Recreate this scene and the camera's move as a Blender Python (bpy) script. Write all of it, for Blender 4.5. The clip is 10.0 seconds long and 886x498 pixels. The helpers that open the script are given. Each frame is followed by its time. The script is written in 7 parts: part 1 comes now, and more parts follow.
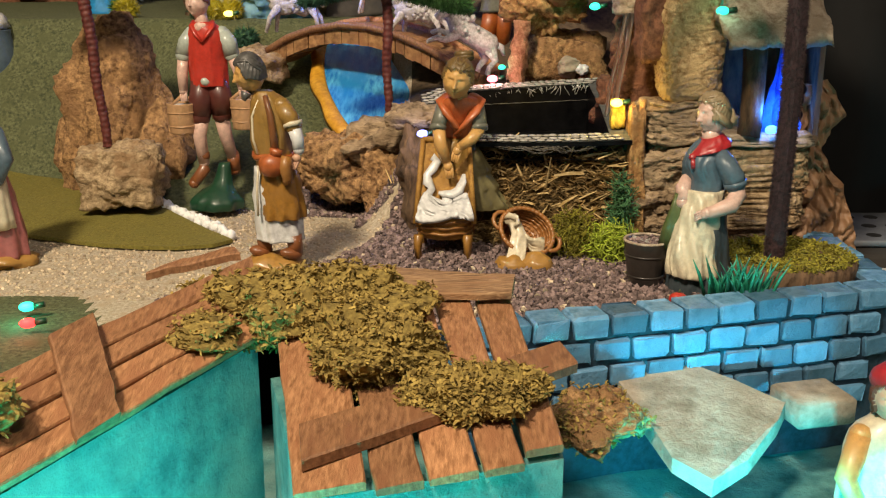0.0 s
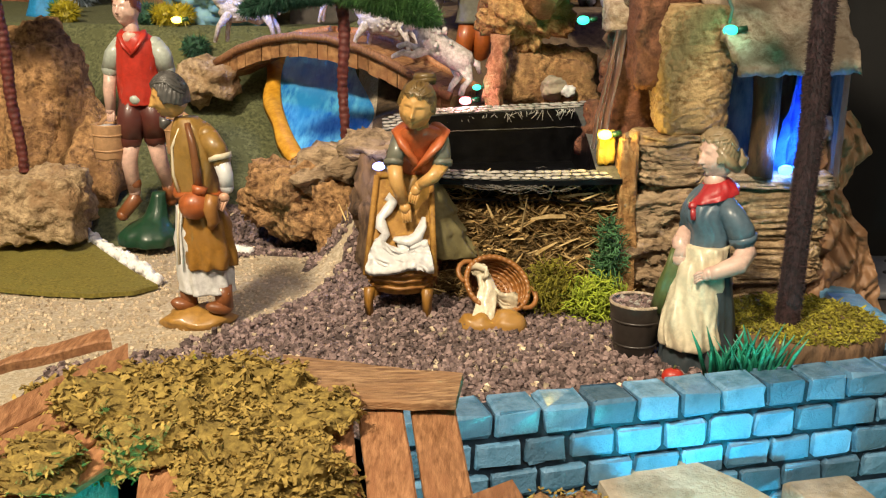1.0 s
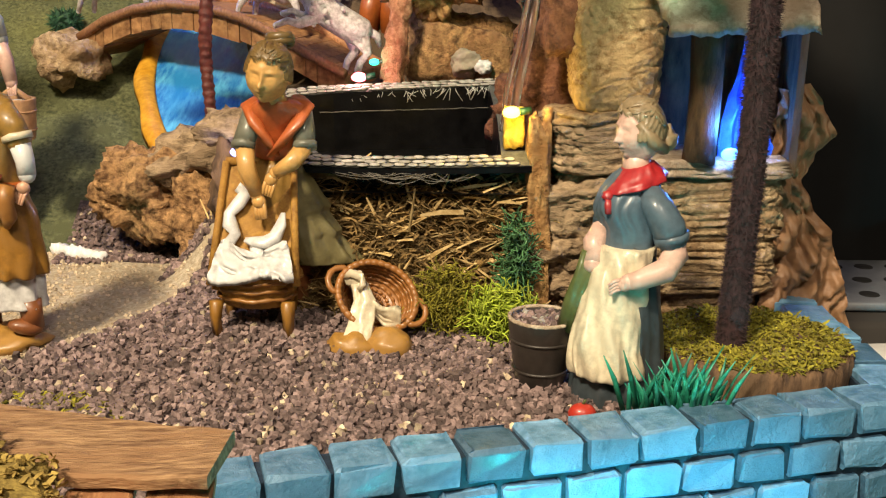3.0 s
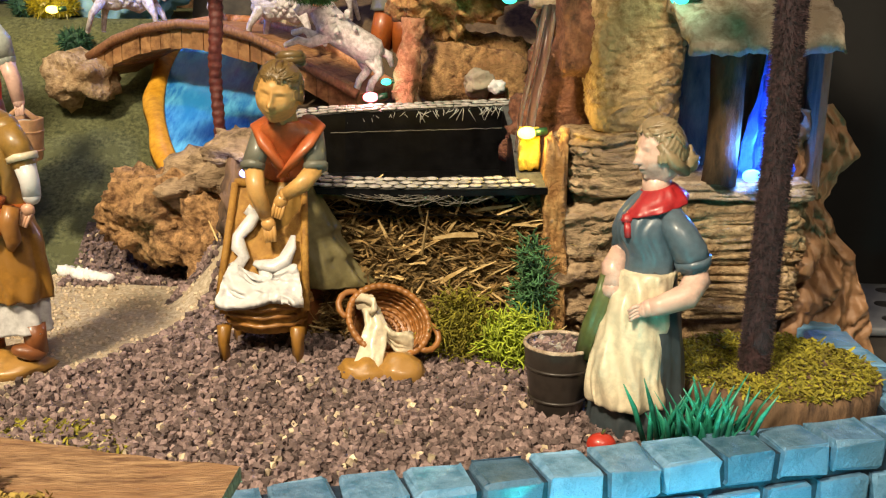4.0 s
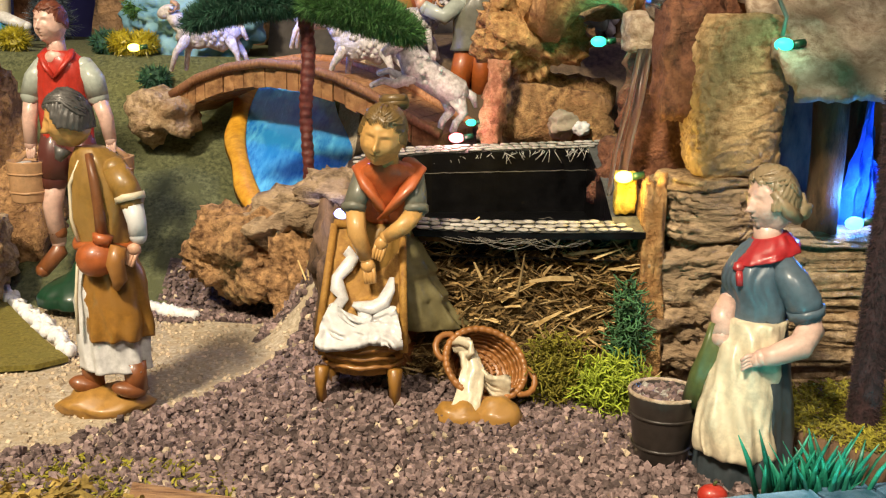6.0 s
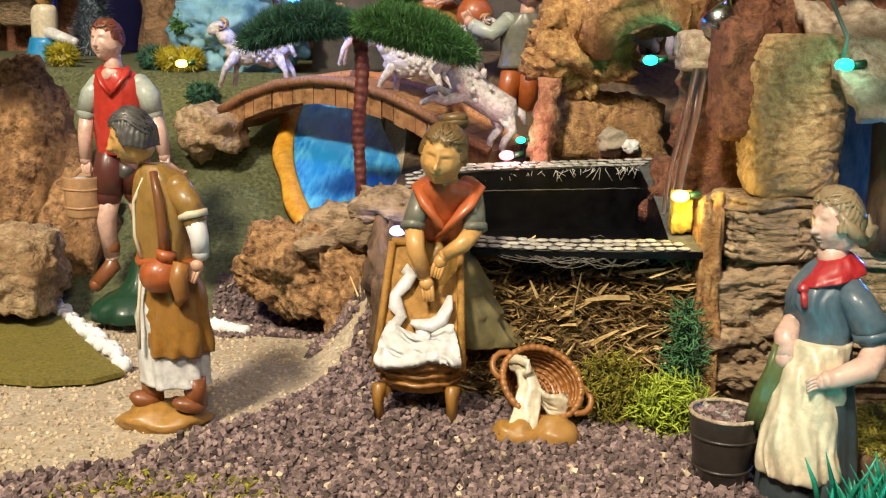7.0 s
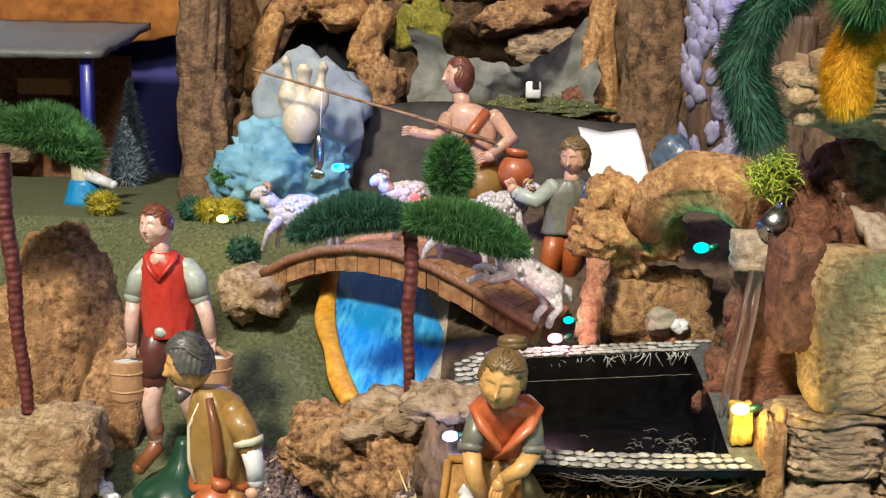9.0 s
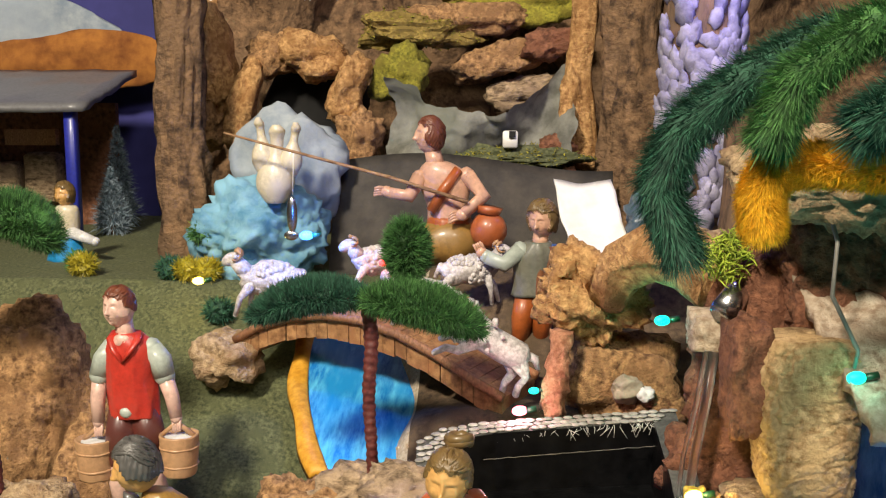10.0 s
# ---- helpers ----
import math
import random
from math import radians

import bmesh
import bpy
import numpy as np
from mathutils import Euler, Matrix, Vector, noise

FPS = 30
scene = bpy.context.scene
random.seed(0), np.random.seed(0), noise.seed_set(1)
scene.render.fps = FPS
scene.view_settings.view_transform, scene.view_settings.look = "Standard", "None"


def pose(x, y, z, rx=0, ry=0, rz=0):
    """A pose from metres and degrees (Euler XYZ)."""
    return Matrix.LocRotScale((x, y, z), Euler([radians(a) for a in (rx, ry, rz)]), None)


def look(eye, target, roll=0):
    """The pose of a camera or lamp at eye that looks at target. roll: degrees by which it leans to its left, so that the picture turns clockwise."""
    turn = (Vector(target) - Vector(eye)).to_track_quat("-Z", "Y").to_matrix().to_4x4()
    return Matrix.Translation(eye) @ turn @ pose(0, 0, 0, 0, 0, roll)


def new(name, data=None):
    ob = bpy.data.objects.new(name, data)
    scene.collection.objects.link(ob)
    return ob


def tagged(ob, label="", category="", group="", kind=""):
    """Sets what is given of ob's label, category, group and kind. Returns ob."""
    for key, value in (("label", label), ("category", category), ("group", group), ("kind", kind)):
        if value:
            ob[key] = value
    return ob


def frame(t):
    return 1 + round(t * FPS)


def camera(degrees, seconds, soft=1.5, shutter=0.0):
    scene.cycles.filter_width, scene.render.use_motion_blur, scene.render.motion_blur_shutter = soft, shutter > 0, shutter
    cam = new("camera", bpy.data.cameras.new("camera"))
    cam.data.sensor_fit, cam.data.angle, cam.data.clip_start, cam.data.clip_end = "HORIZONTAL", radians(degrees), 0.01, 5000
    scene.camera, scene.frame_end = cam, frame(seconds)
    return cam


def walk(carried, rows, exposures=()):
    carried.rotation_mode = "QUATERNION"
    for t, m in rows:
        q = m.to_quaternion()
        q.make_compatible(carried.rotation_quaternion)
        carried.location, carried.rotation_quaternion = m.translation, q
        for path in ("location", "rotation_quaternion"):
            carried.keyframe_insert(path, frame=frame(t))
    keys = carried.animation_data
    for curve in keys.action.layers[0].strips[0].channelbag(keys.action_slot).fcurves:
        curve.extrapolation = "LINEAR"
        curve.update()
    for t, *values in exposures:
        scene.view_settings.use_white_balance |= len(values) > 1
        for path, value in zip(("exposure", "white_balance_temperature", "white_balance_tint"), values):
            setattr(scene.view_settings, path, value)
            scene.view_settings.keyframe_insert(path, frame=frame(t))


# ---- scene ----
cam = camera(45.8, 10.0, soft=1.2)
METRES, EYE, TILT, LEAN, TURN = 0.48, 0.225, -16.0, 0.0, 0.0
ROWS = [
    (0.0, 0.0, 0.0, 0.0, -0.0, 0.0, -0.0),
    (0.5, 0.0307, 0.1239, 0.0527, 0.31, 0.04, -0.54),
    (1.0, 0.0554, 0.2366, 0.0731, -0.07, -0.01, -0.83),
    (1.5, 0.0806, 0.2899, 0.0697, -0.72, -0.0, -0.79),
    (2.0, 0.1207, 0.3712, 0.0731, -1.15, 0.2, -0.68),
    (2.5, 0.1757, 0.4518, 0.0672, -1.3, 0.16, -0.65),
    (4.0, 0.172, 0.5252, 0.0745, -0.66, 1.48, -0.78),
    (4.5, 0.1578, 0.5266, 0.0754, -0.41, 1.97, -0.89),
    (5.0, 0.1339, 0.5169, 0.0815, 0.03, 2.46, -1.14),
    (5.5, 0.1191, 0.5281, 0.0841, 0.56, 2.85, -1.39),
    (7.0, 0.0692, 0.5208, 0.0892, 2.34, 3.83, -2.03),
    (7.5, 0.0417, 0.5213, 0.1026, 2.75, 4.21, -2.33),
    (8.0, 0.0182, 0.5227, 0.15, 2.91, 4.98, -2.52),
    (8.5, 0.0241, 0.5267, 0.2011, 2.91, 6.17, -2.51),
    (9.0, 0.0216, 0.5165, 0.2446, 3.18, 7.28, -2.22),
    (9.5, 0.047, 0.5044, 0.2917, 3.58, 7.41, -1.55),
    (10.0, 0.0913, 0.5072, 0.3398, 4.23, 7.38, -1.22),
]
walk(cam, [(t, pose(0, 0, EYE, TILT, LEAN, TURN) @ pose(METRES * x, METRES * y, METRES * z, 90 + pitch, roll, yaw)) for t, x, y, z, yaw, pitch, roll in ROWS],
     exposures=[(0.0, -0.48, 6900, 10), (0.5, -0.26, 6900, 10), (1.0, -0.13, 7000, 10), (1.5, -0.10, 7000, 10), (4.0, -0.03, 7300, 10), (5.5, -0.05, 7000, 10), (7.0, -0.07, 6600, 9), (9.0, 0.0, 5900, 8), (10.0, 0.0, 6300, 9)])

# ---- light ----
world = bpy.data.worlds.new("room_world")
scene.world = world
world.use_nodes = True
world.node_tree.nodes["Background"].inputs[0].default_value = (1.0, 0.86, 0.72, 1)
world.node_tree.nodes["Background"].inputs[1].default_value = 0.012


def lamp(name, kind, m, energy, colour, size=0.01):
    d = bpy.data.lights.new(name, kind)
    d.energy, d.color = energy, colour
    if kind == "AREA":
        d.shape, d.size = "DISK", size
    else:
        d.shadow_soft_size = size
    if kind == "SPOT":
        d.spot_size, d.spot_blend = radians(42), 0.7
    ob = new(name, d)
    ob.matrix_world = m
    return ob


lamp("ceiling_and_fill", "AREA", look((-0.60, -0.50, 1.62), (0.0, 0.9, 0.0)), 72.0, (1.0, 0.86, 0.66), 0.26)
# added fill from the front right, no fitting of the room
lamp("ceiling_and_fill", "AREA", look((0.40, -0.75, 1.45), (0.05, 0.9, 0.1)), 15.0, (1.0, 0.88, 0.74), 0.4)


# ---- materials ----
MATS = {}


def surf(name, c1, c2, scale=120.0, rough=0.6, bump=0.3, bscale=None, c3=None, kind="noise", metal=0.0, stretch=(1, 1, 1), dist=0.001, coat=0.0, island=0.0, lo=0.35, hi=0.65):
    """A two-scale mottled surface in metres of the object's own space."""
    m = bpy.data.materials.new(name)
    m.use_nodes = True
    nt = m.node_tree
    nd, ln = nt.nodes, nt.links
    bs = nd["Principled BSDF"]
    bs.inputs["Roughness"].default_value, bs.inputs["Metallic"].default_value = rough, metal
    bs.inputs["Coat Weight"].default_value, bs.inputs["Coat Roughness"].default_value = coat, 0.15
    tc, mp = nd.new("ShaderNodeTexCoord"), nd.new("ShaderNodeMapping")
    mp.inputs["Scale"].default_value = stretch
    ln.new(tc.outputs["Object"], mp.inputs["Vector"])

    def noise_tex(sc, det=6.0):
        n = nd.new("ShaderNodeTexNoise")
        n.inputs["Scale"].default_value, n.inputs["Detail"].default_value, n.inputs["Roughness"].default_value = sc, det, 0.62
        ln.new(mp.outputs[0], n.inputs["Vector"])
        return n.outputs["Fac"]

    if kind == "cells":
        v = nd.new("ShaderNodeTexVoronoi")
        v.inputs["Scale"].default_value = scale
        ln.new(mp.outputs[0], v.inputs["Vector"])
        g = nd.new("ShaderNodeSeparateColor")
        ln.new(v.outputs["Color"], g.inputs[0])
        fac = g.outputs[0]
    else:
        fac = noise_tex(scale)
    ramp = nd.new("ShaderNodeValToRGB")
    ramp.color_ramp.elements[0].position, ramp.color_ramp.elements[1].position = lo, hi
    ramp.color_ramp.elements[0].color, ramp.color_ramp.elements[1].color = (*c1, 1), (*c2, 1)
    ln.new(fac, ramp.inputs[0])
    col = ramp.outputs[0]
    if c3:
        big = noise_tex(scale * 0.22, 3.0)
        r2 = nd.new("ShaderNodeValToRGB")
        r2.color_ramp.elements[0].position, r2.color_ramp.elements[1].position = 0.48, 0.66
        ln.new(big, r2.inputs[0])
        mx = nd.new("ShaderNodeMix")
        mx.data_type = "RGBA"
        ln.new(r2.outputs[0], mx.inputs[0])
        ln.new(col, mx.inputs[6])
        mx.inputs[7].default_value = (*c3, 1)
        col = mx.outputs[2]
    if island:
        geo, hsv = nd.new("ShaderNodeNewGeometry"), nd.new("ShaderNodeHueSaturation")
        oi, add = nd.new("ShaderNodeObjectInfo"), nd.new("ShaderNodeMath")
        ln.new(geo.outputs["Random Per Island"], add.inputs[0])
        ln.new(oi.outputs["Random"], add.inputs[1])
        fr = nd.new("ShaderNodeMath")
        fr.operation = "FRACT"
        ln.new(add.outputs[0], fr.inputs[0])
        mr = nd.new("ShaderNodeMapRange")
        mr.inputs["To Min"].default_value, mr.inputs["To Max"].default_value = 1 - island, 1 + island
        ln.new(fr.outputs[0], mr.inputs["Value"])
        ln.new(mr.outputs[0], hsv.inputs["Value"])
        ln.new(col, hsv.inputs["Color"])
        col = hsv.outputs[0]
    ln.new(col, bs.inputs["Base Color"])
    if bump:
        bp = nd.new("ShaderNodeBump")
        bp.inputs["Strength"].default_value, bp.inputs["Distance"].default_value = bump, dist
        ln.new(noise_tex(bscale or scale * 3.0), bp.inputs["Height"])
        ln.new(bp.outputs[0], bs.inputs["Normal"])
    MATS[name] = m
    return m


def glow(name, colour, strength):
    m = bpy.data.materials.new(name)
    m.use_nodes = True
    bs = m.node_tree.nodes["Principled BSDF"]
    bs.inputs["Base Color"].default_value = (*colour, 1)
    bs.inputs["Emission Color"].default_value, bs.inputs["Emission Strength"].default_value = (*colour, 1), strength
    MATS[name] = m
    return m


def clear(name, colour, rough=0.05):
    m = bpy.data.materials.new(name)
    m.use_nodes = True
    bs = m.node_tree.nodes["Principled BSDF"]
    bs.inputs["Base Color"].default_value, bs.inputs["Roughness"].default_value = (*colour, 1), rough
    bs.inputs["Transmission Weight"].default_value, bs.inputs["IOR"].default_value = 1.0, 1.33
    MATS[name] = m
    return m


def paint(name, c, rough=0.43, vary=0.32):
    """Brushed model paint on cast resin."""
    return surf(name, tuple(v * (1 - vary) for v in c), c, 260, rough, 0.12, 900, c3=tuple(v * (1 - vary * 0.5) + 0.01 for v in c), dist=0.0004, coat=0.25)


surf("cork", (0.12, 0.055, 0.021), (0.62, 0.36, 0.16), 190, 0.85, 1.0, 460, c3=(0.30, 0.16, 0.07), dist=0.003)
surf("cork_grey", (0.12, 0.078, 0.044), (0.58, 0.42, 0.26), 150, 0.88, 1.0, 300, c3=(0.33, 0.23, 0.14), stretch=(0.75, 0.75, 1.5), dist=0.003)
surf("cork_orange", (0.25, 0.11, 0.034), (0.70, 0.42, 0.17), 190, 0.8, 1.0, 380, c3=(0.30, 0.145, 0.045), dist=0.003)
surf("cork_pale", (0.22, 0.14, 0.07), (0.60, 0.44, 0.26), 210, 0.85, 1.0, 420, c3=(0.33, 0.20, 0.10), dist=0.003)
surf("cork_red", (0.10, 0.036, 0.018), (0.34, 0.145, 0.075), 190, 0.8, 1.0, 420, c3=(0.22, 0.085, 0.042), dist=0.003)
surf("cork_salmon", (0.30, 0.11, 0.055), (0.66, 0.33, 0.20), 220, 0.8, 1.0, 460, c3=(0.48, 0.20, 0.11), dist=0.003)
surf("cork_cut", (0.30, 0.21, 0.14), (0.64, 0.54, 0.42), 200, 0.8, 0.9, 500, c3=(0.46, 0.35, 0.25), dist=0.002)
# teal base: the cyan glow on hut walls and lower floor, put into the colour
surf("hut_cyan_lit", (0.03, 0.16, 0.17), (0.12, 0.34, 0.33), 60, 0.8, 0.7, 260, c3=(0.20, 0.34, 0.31), dist=0.002)
surf("cork_tower", (0.30, 0.17, 0.065), (0.72, 0.51, 0.27), 260, 0.85, 1.0, 480, c3=(0.58, 0.39, 0.19), dist=0.002)
surf("bark_dark", (0.05, 0.03, 0.02), (0.22, 0.13, 0.07), 90, 0.9, 0.9, 320, c3=(0.14, 0.09, 0.05), stretch=(2.0, 2.0, 0.6))
surf("gravel", (0.13, 0.090, 0.086), (0.29, 0.210, 0.198), 260, 0.85, 0.5, 1500, island=0.6)
surf("gravel_bed", (0.07, 0.05, 0.048), (0.16, 0.115, 0.11), 500, 0.9, 0.9, 900, kind="cells")
surf("sand", (0.30, 0.245, 0.17), (0.58, 0.50, 0.38), 420, 0.9, 0.8, 900, c3=(0.42, 0.33, 0.22))
surf("sand_grain", (0.40, 0.31, 0.21), (0.66, 0.55, 0.40), 300, 0.9, 0.4, 1500, island=0.4)
surf("mat_olive", (0.10, 0.085, 0.012), (0.23, 0.19, 0.035), 500, 0.9, 0.5, 1600, c3=(0.16, 0.14, 0.025))
surf("felt_green", (0.035, 0.045, 0.018), (0.15, 0.16, 0.075), 330, 0.92, 0.8, 900, c3=(0.085, 0.095, 0.04))
surf("earth", (0.045, 0.03, 0.018), (0.14, 0.095, 0.055), 160, 0.95, 0.8, 500, c3=(0.09, 0.06, 0.035))
surf("snow_foam", (0.72, 0.72, 0.72), (0.86, 0.86, 0.85), 200, 0.7, 0.5, 700)
surf("wood_board", (0.20, 0.085, 0.035), (0.46, 0.23, 0.11), 90, 0.6, 0.5, 300, c3=(0.30, 0.13, 0.06), stretch=(7, 1.3, 4), island=0.3)
surf("bridge_wood", (0.15, 0.065, 0.025), (0.42, 0.23, 0.10), 160, 0.55, 0.6, 400, c3=(0.28, 0.13, 0.055), island=0.12, coat=0.2)
surf("wood_pale", (0.13, 0.06, 0.026), (0.44, 0.27, 0.14), 110, 0.7, 0.8, 300, c3=(0.30, 0.16, 0.075), stretch=(1, 7, 4))
surf("hay", (0.175, 0.115, 0.026), (0.40, 0.285, 0.075), 220, 0.85, 0.6, 700, island=0.3)
surf("hay_bed", (0.12, 0.08, 0.018), (0.36, 0.26, 0.065), 300, 0.9, 1.0, 500, c3=(0.18, 0.125, 0.03))
surf("straw", (0.34, 0.22, 0.08), (0.62, 0.46, 0.22), 200, 0.7, 0.3, 700, island=0.55)
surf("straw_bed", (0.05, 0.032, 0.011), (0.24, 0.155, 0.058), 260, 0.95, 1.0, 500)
surf("straw_crumb", (0.09, 0.055, 0.018), (0.30, 0.19, 0.07), 260, 0.9, 0.5, 700, island=0.55)
surf("lichen", (0.22, 0.30, 0.02), (0.46, 0.55, 0.06), 260, 0.8, 0.4, 800, island=0.4)
surf("lichen_dark", (0.03, 0.10, 0.04), (0.09, 0.24, 0.09), 260, 0.8, 0.4, 800, island=0.5)
surf("moss", (0.13, 0.125, 0.012), (0.40, 0.36, 0.04), 350, 0.9, 1.0, 700, c3=(0.20, 0.17, 0.02), island=0.35)
surf("wood_carved", (0.22, 0.10, 0.018), (0.46, 0.25, 0.05), 300, 0.72, 0.4, 700, c3=(0.34, 0.17, 0.03), dist=0.0006)
surf("plastic_grass", (0.006, 0.14, 0.085), (0.02, 0.28, 0.18), 200, 0.4, 0.1, island=0.35)
surf("bristle", (0.02, 0.075, 0.018), (0.08, 0.21, 0.05), 200, 0.75, 0.1, island=0.6)
surf("bristle_dark", (0.008, 0.045, 0.028), (0.035, 0.125, 0.07), 200, 0.75, 0.1, island=0.6)
surf("bristle_snow", (0.05, 0.10, 0.13), (0.30, 0.36, 0.42), 200, 0.75, 0.1, island=0.5)
surf("pipe_brown", (0.012, 0.006, 0.008), (0.05, 0.022, 0.026), 400, 0.8, 0.6, 1500, island=0.5)
surf("wire_red", (0.055, 0.010, 0.010), (0.16, 0.038, 0.030), 260, 0.5, 0.5, 900)
surf("river_blue", (0.012, 0.17, 0.55), (0.11, 0.52, 0.86), 60, 0.25, 0.3, 200, c3=(0.02, 0.26, 0.64), stretch=(3, 0.7, 1), coat=0.5)
surf("ochre", (0.50, 0.22, 0.015), (0.72, 0.38, 0.04), 180, 0.5, 0.3, 500)
surf("brick_blue", (0.05, 0.16, 0.27), (0.165, 0.32, 0.49), 150, 0.42, 0.8, 420, c3=(0.09, 0.23, 0.38), island=0.42, coat=0.35, dist=0.0015)
surf("mortar_blue", (0.006, 0.014, 0.026), (0.02, 0.042, 0.07), 200, 0.6, 0.4)
surf("stone_pale", (0.22, 0.19, 0.14), (0.44, 0.38, 0.30), 70, 0.8, 0.7, 260, c3=(0.33, 0.28, 0.21), dist=0.002)
surf("pebble", (0.27, 0.255, 0.225), (0.50, 0.48, 0.44), 200, 0.55, 0.3, 800, island=0.25)
surf("grout", (0.05, 0.05, 0.045), (0.12, 0.12, 0.11), 200, 0.8, 0.4)
surf("pond_black", (0.002, 0.002, 0.0025), (0.007, 0.007, 0.008), 90, 0.34, 0.35, 220)
MATS["pond_black"].node_tree.nodes["Principled BSDF"].inputs["Specular IOR Level"].default_value = 0.18
surf("dark_room_black", (0.0012, 0.0012, 0.0015), (0.003, 0.003, 0.0035), 30, 0.9, 0.2)
surf("kraft", (0.23, 0.122, 0.064), (0.37, 0.21, 0.112), 60, 0.45, 0.5, 240, c3=(0.30, 0.162, 0.084), dist=0.002)
surf("white_board", (0.70, 0.68, 0.64), (0.82, 0.81, 0.78), 60, 0.6, 0.2)
surf("grey_plastic", (0.10, 0.11, 0.13), (0.15, 0.16, 0.18), 60, 0.5, 0.1)
# near-black for openings: the shade inside them is put into the colour
surf("opening_shade", (0.004, 0.004, 0.004), (0.008, 0.008, 0.008), 60, 0.8, 0.1)
surf("steel", (0.45, 0.45, 0.46), (0.62, 0.62, 0.63), 80, 0.25, 0.2, metal=1.0)
surf("cable", (0.16, 0.15, 0.13), (0.24, 0.22, 0.19), 80, 0.4, 0.1)
surf("room_wall", (0.020, 0.018, 0.016), (0.032, 0.028, 0.025), 3, 0.9, 0.1)
surf("crust_gold", (0.42, 0.27, 0.03), (0.66, 0.48, 0.08), 260, 0.6, 0.8, 600)
surf("resin_white", (0.62, 0.61, 0.62), (0.80, 0.80, 0.80), 200, 0.45, 0.4, 600)
surf("fur_white", (0.36, 0.33, 0.32), (0.70, 0.66, 0.66), 330, 0.55, 0.9, 500)
surf("sky_blue", (0.06, 0.20, 0.34), (0.22, 0.42, 0.54), 45, 0.8, 0.6, 160, c3=(0.22, 0.44, 0.58))
surf("cliff_tan", (0.055, 0.030, 0.016), (0.32, 0.19, 0.10), 90, 0.9, 1.0, 200, c3=(0.20, 0.12, 0.065), dist=0.005)
# bark whose base colour already holds the violet light falling on it
surf("bark_violet_lit", (0.14, 0.13, 0.20), (0.40, 0.38, 0.49), 70, 0.8, 0.8, 240, c3=(0.20, 0.19, 0.30))
surf("cloth_grey", (0.10, 0.10, 0.085), (0.24, 0.24, 0.21), 50, 0.8, 0.5, 220, c3=(0.15, 0.16, 0.13))
surf("panel_brown", (0.025, 0.022, 0.02), (0.065, 0.055, 0.045), 40, 0.8, 0.4, 200)
surf("hill_orange", (0.16, 0.05, 0.01), (0.40, 0.16, 0.03), 30, 0.95, 0.5, 120, c3=(0.30, 0.11, 0.02))
surf("hill_snow", (0.18, 0.23, 0.30), (0.42, 0.46, 0.50), 24, 0.95, 0.5, 120, c3=(0.30, 0.35, 0.42))
surf("sky_violet", (0.03, 0.03, 0.16), (0.06, 0.06, 0.28), 6, 0.8, 0.1)
surf("yellow_fuzz", (0.62, 0.30, 0.0), (0.85, 0.48, 0.01), 260, 0.8, 0.3, island=0.3)
for nm, c in dict(skin=(0.62, 0.36, 0.24), skin_pale=(0.70, 0.46, 0.38), skin_tan=(0.66, 0.37, 0.12), hair_ash=(0.30, 0.225, 0.13), hair_gold=(0.17, 0.105, 0.035), hair_red=(0.16, 0.045, 0.02), hair_grey=(0.09, 0.085, 0.08),
                  red=(0.50, 0.035, 0.02), coral=(0.52, 0.125, 0.035), scarf_red=(0.42, 0.02, 0.025), slate=(0.085, 0.13, 0.17), slate_dark=(0.045, 0.06, 0.07), cream=(0.70, 0.62, 0.45), olive_gown=(0.30, 0.17, 0.04),
                  ochre_gown=(0.33, 0.155, 0.025), white=(0.72, 0.72, 0.72), boot=(0.24, 0.08, 0.025), maroon=(0.10, 0.022, 0.016), base_green=(0.008, 0.055, 0.025), base_ochre=(0.42, 0.22, 0.05), sleeve_grey=(0.17, 0.17, 0.13), sleeve_pale=(0.42, 0.47, 0.42),
                  wood_ochre=(0.34, 0.15, 0.035), clay=(0.42, 0.11, 0.03), bucket_tan=(0.50, 0.29, 0.15), bucket_dark=(0.035, 0.028, 0.024), robe_green=(0.10, 0.13, 0.04), teal_cloth=(0.19, 0.165, 0.075), basket=(0.36, 0.15, 0.04), strap=(0.20, 0.075, 0.025), foil_blue=(0.015, 0.24, 0.90), blue_cloth=(0.03, 0.10, 0.34), pink=(0.42, 0.14, 0.14), rust=(0.40, 0.10, 0.02), lamp_blue=(0.02, 0.28, 0.62), roof_grey=(0.16, 0.16, 0.17), blue_post=(0.02, 0.03, 0.35), leaf_yellow=(0.38, 0.32, 0.02)).items():
    paint(nm, c)
clear("water_clear", (1.0, 1.0, 1.0), 0.30)
glow("led_yellow", (1.0, 0.66, 0.08), 12)
glow("led_blue", (0.06, 0.30, 1.0), 7)
glow("led_cyan", (0.02, 0.80, 0.52), 2.8)
glow("led_red", (1.0, 0.04, 0.04), 5)
glow("led_pink", (1.0, 0.22, 0.28), 5)
glow("led_white", (0.30, 0.34, 1.0), 5)


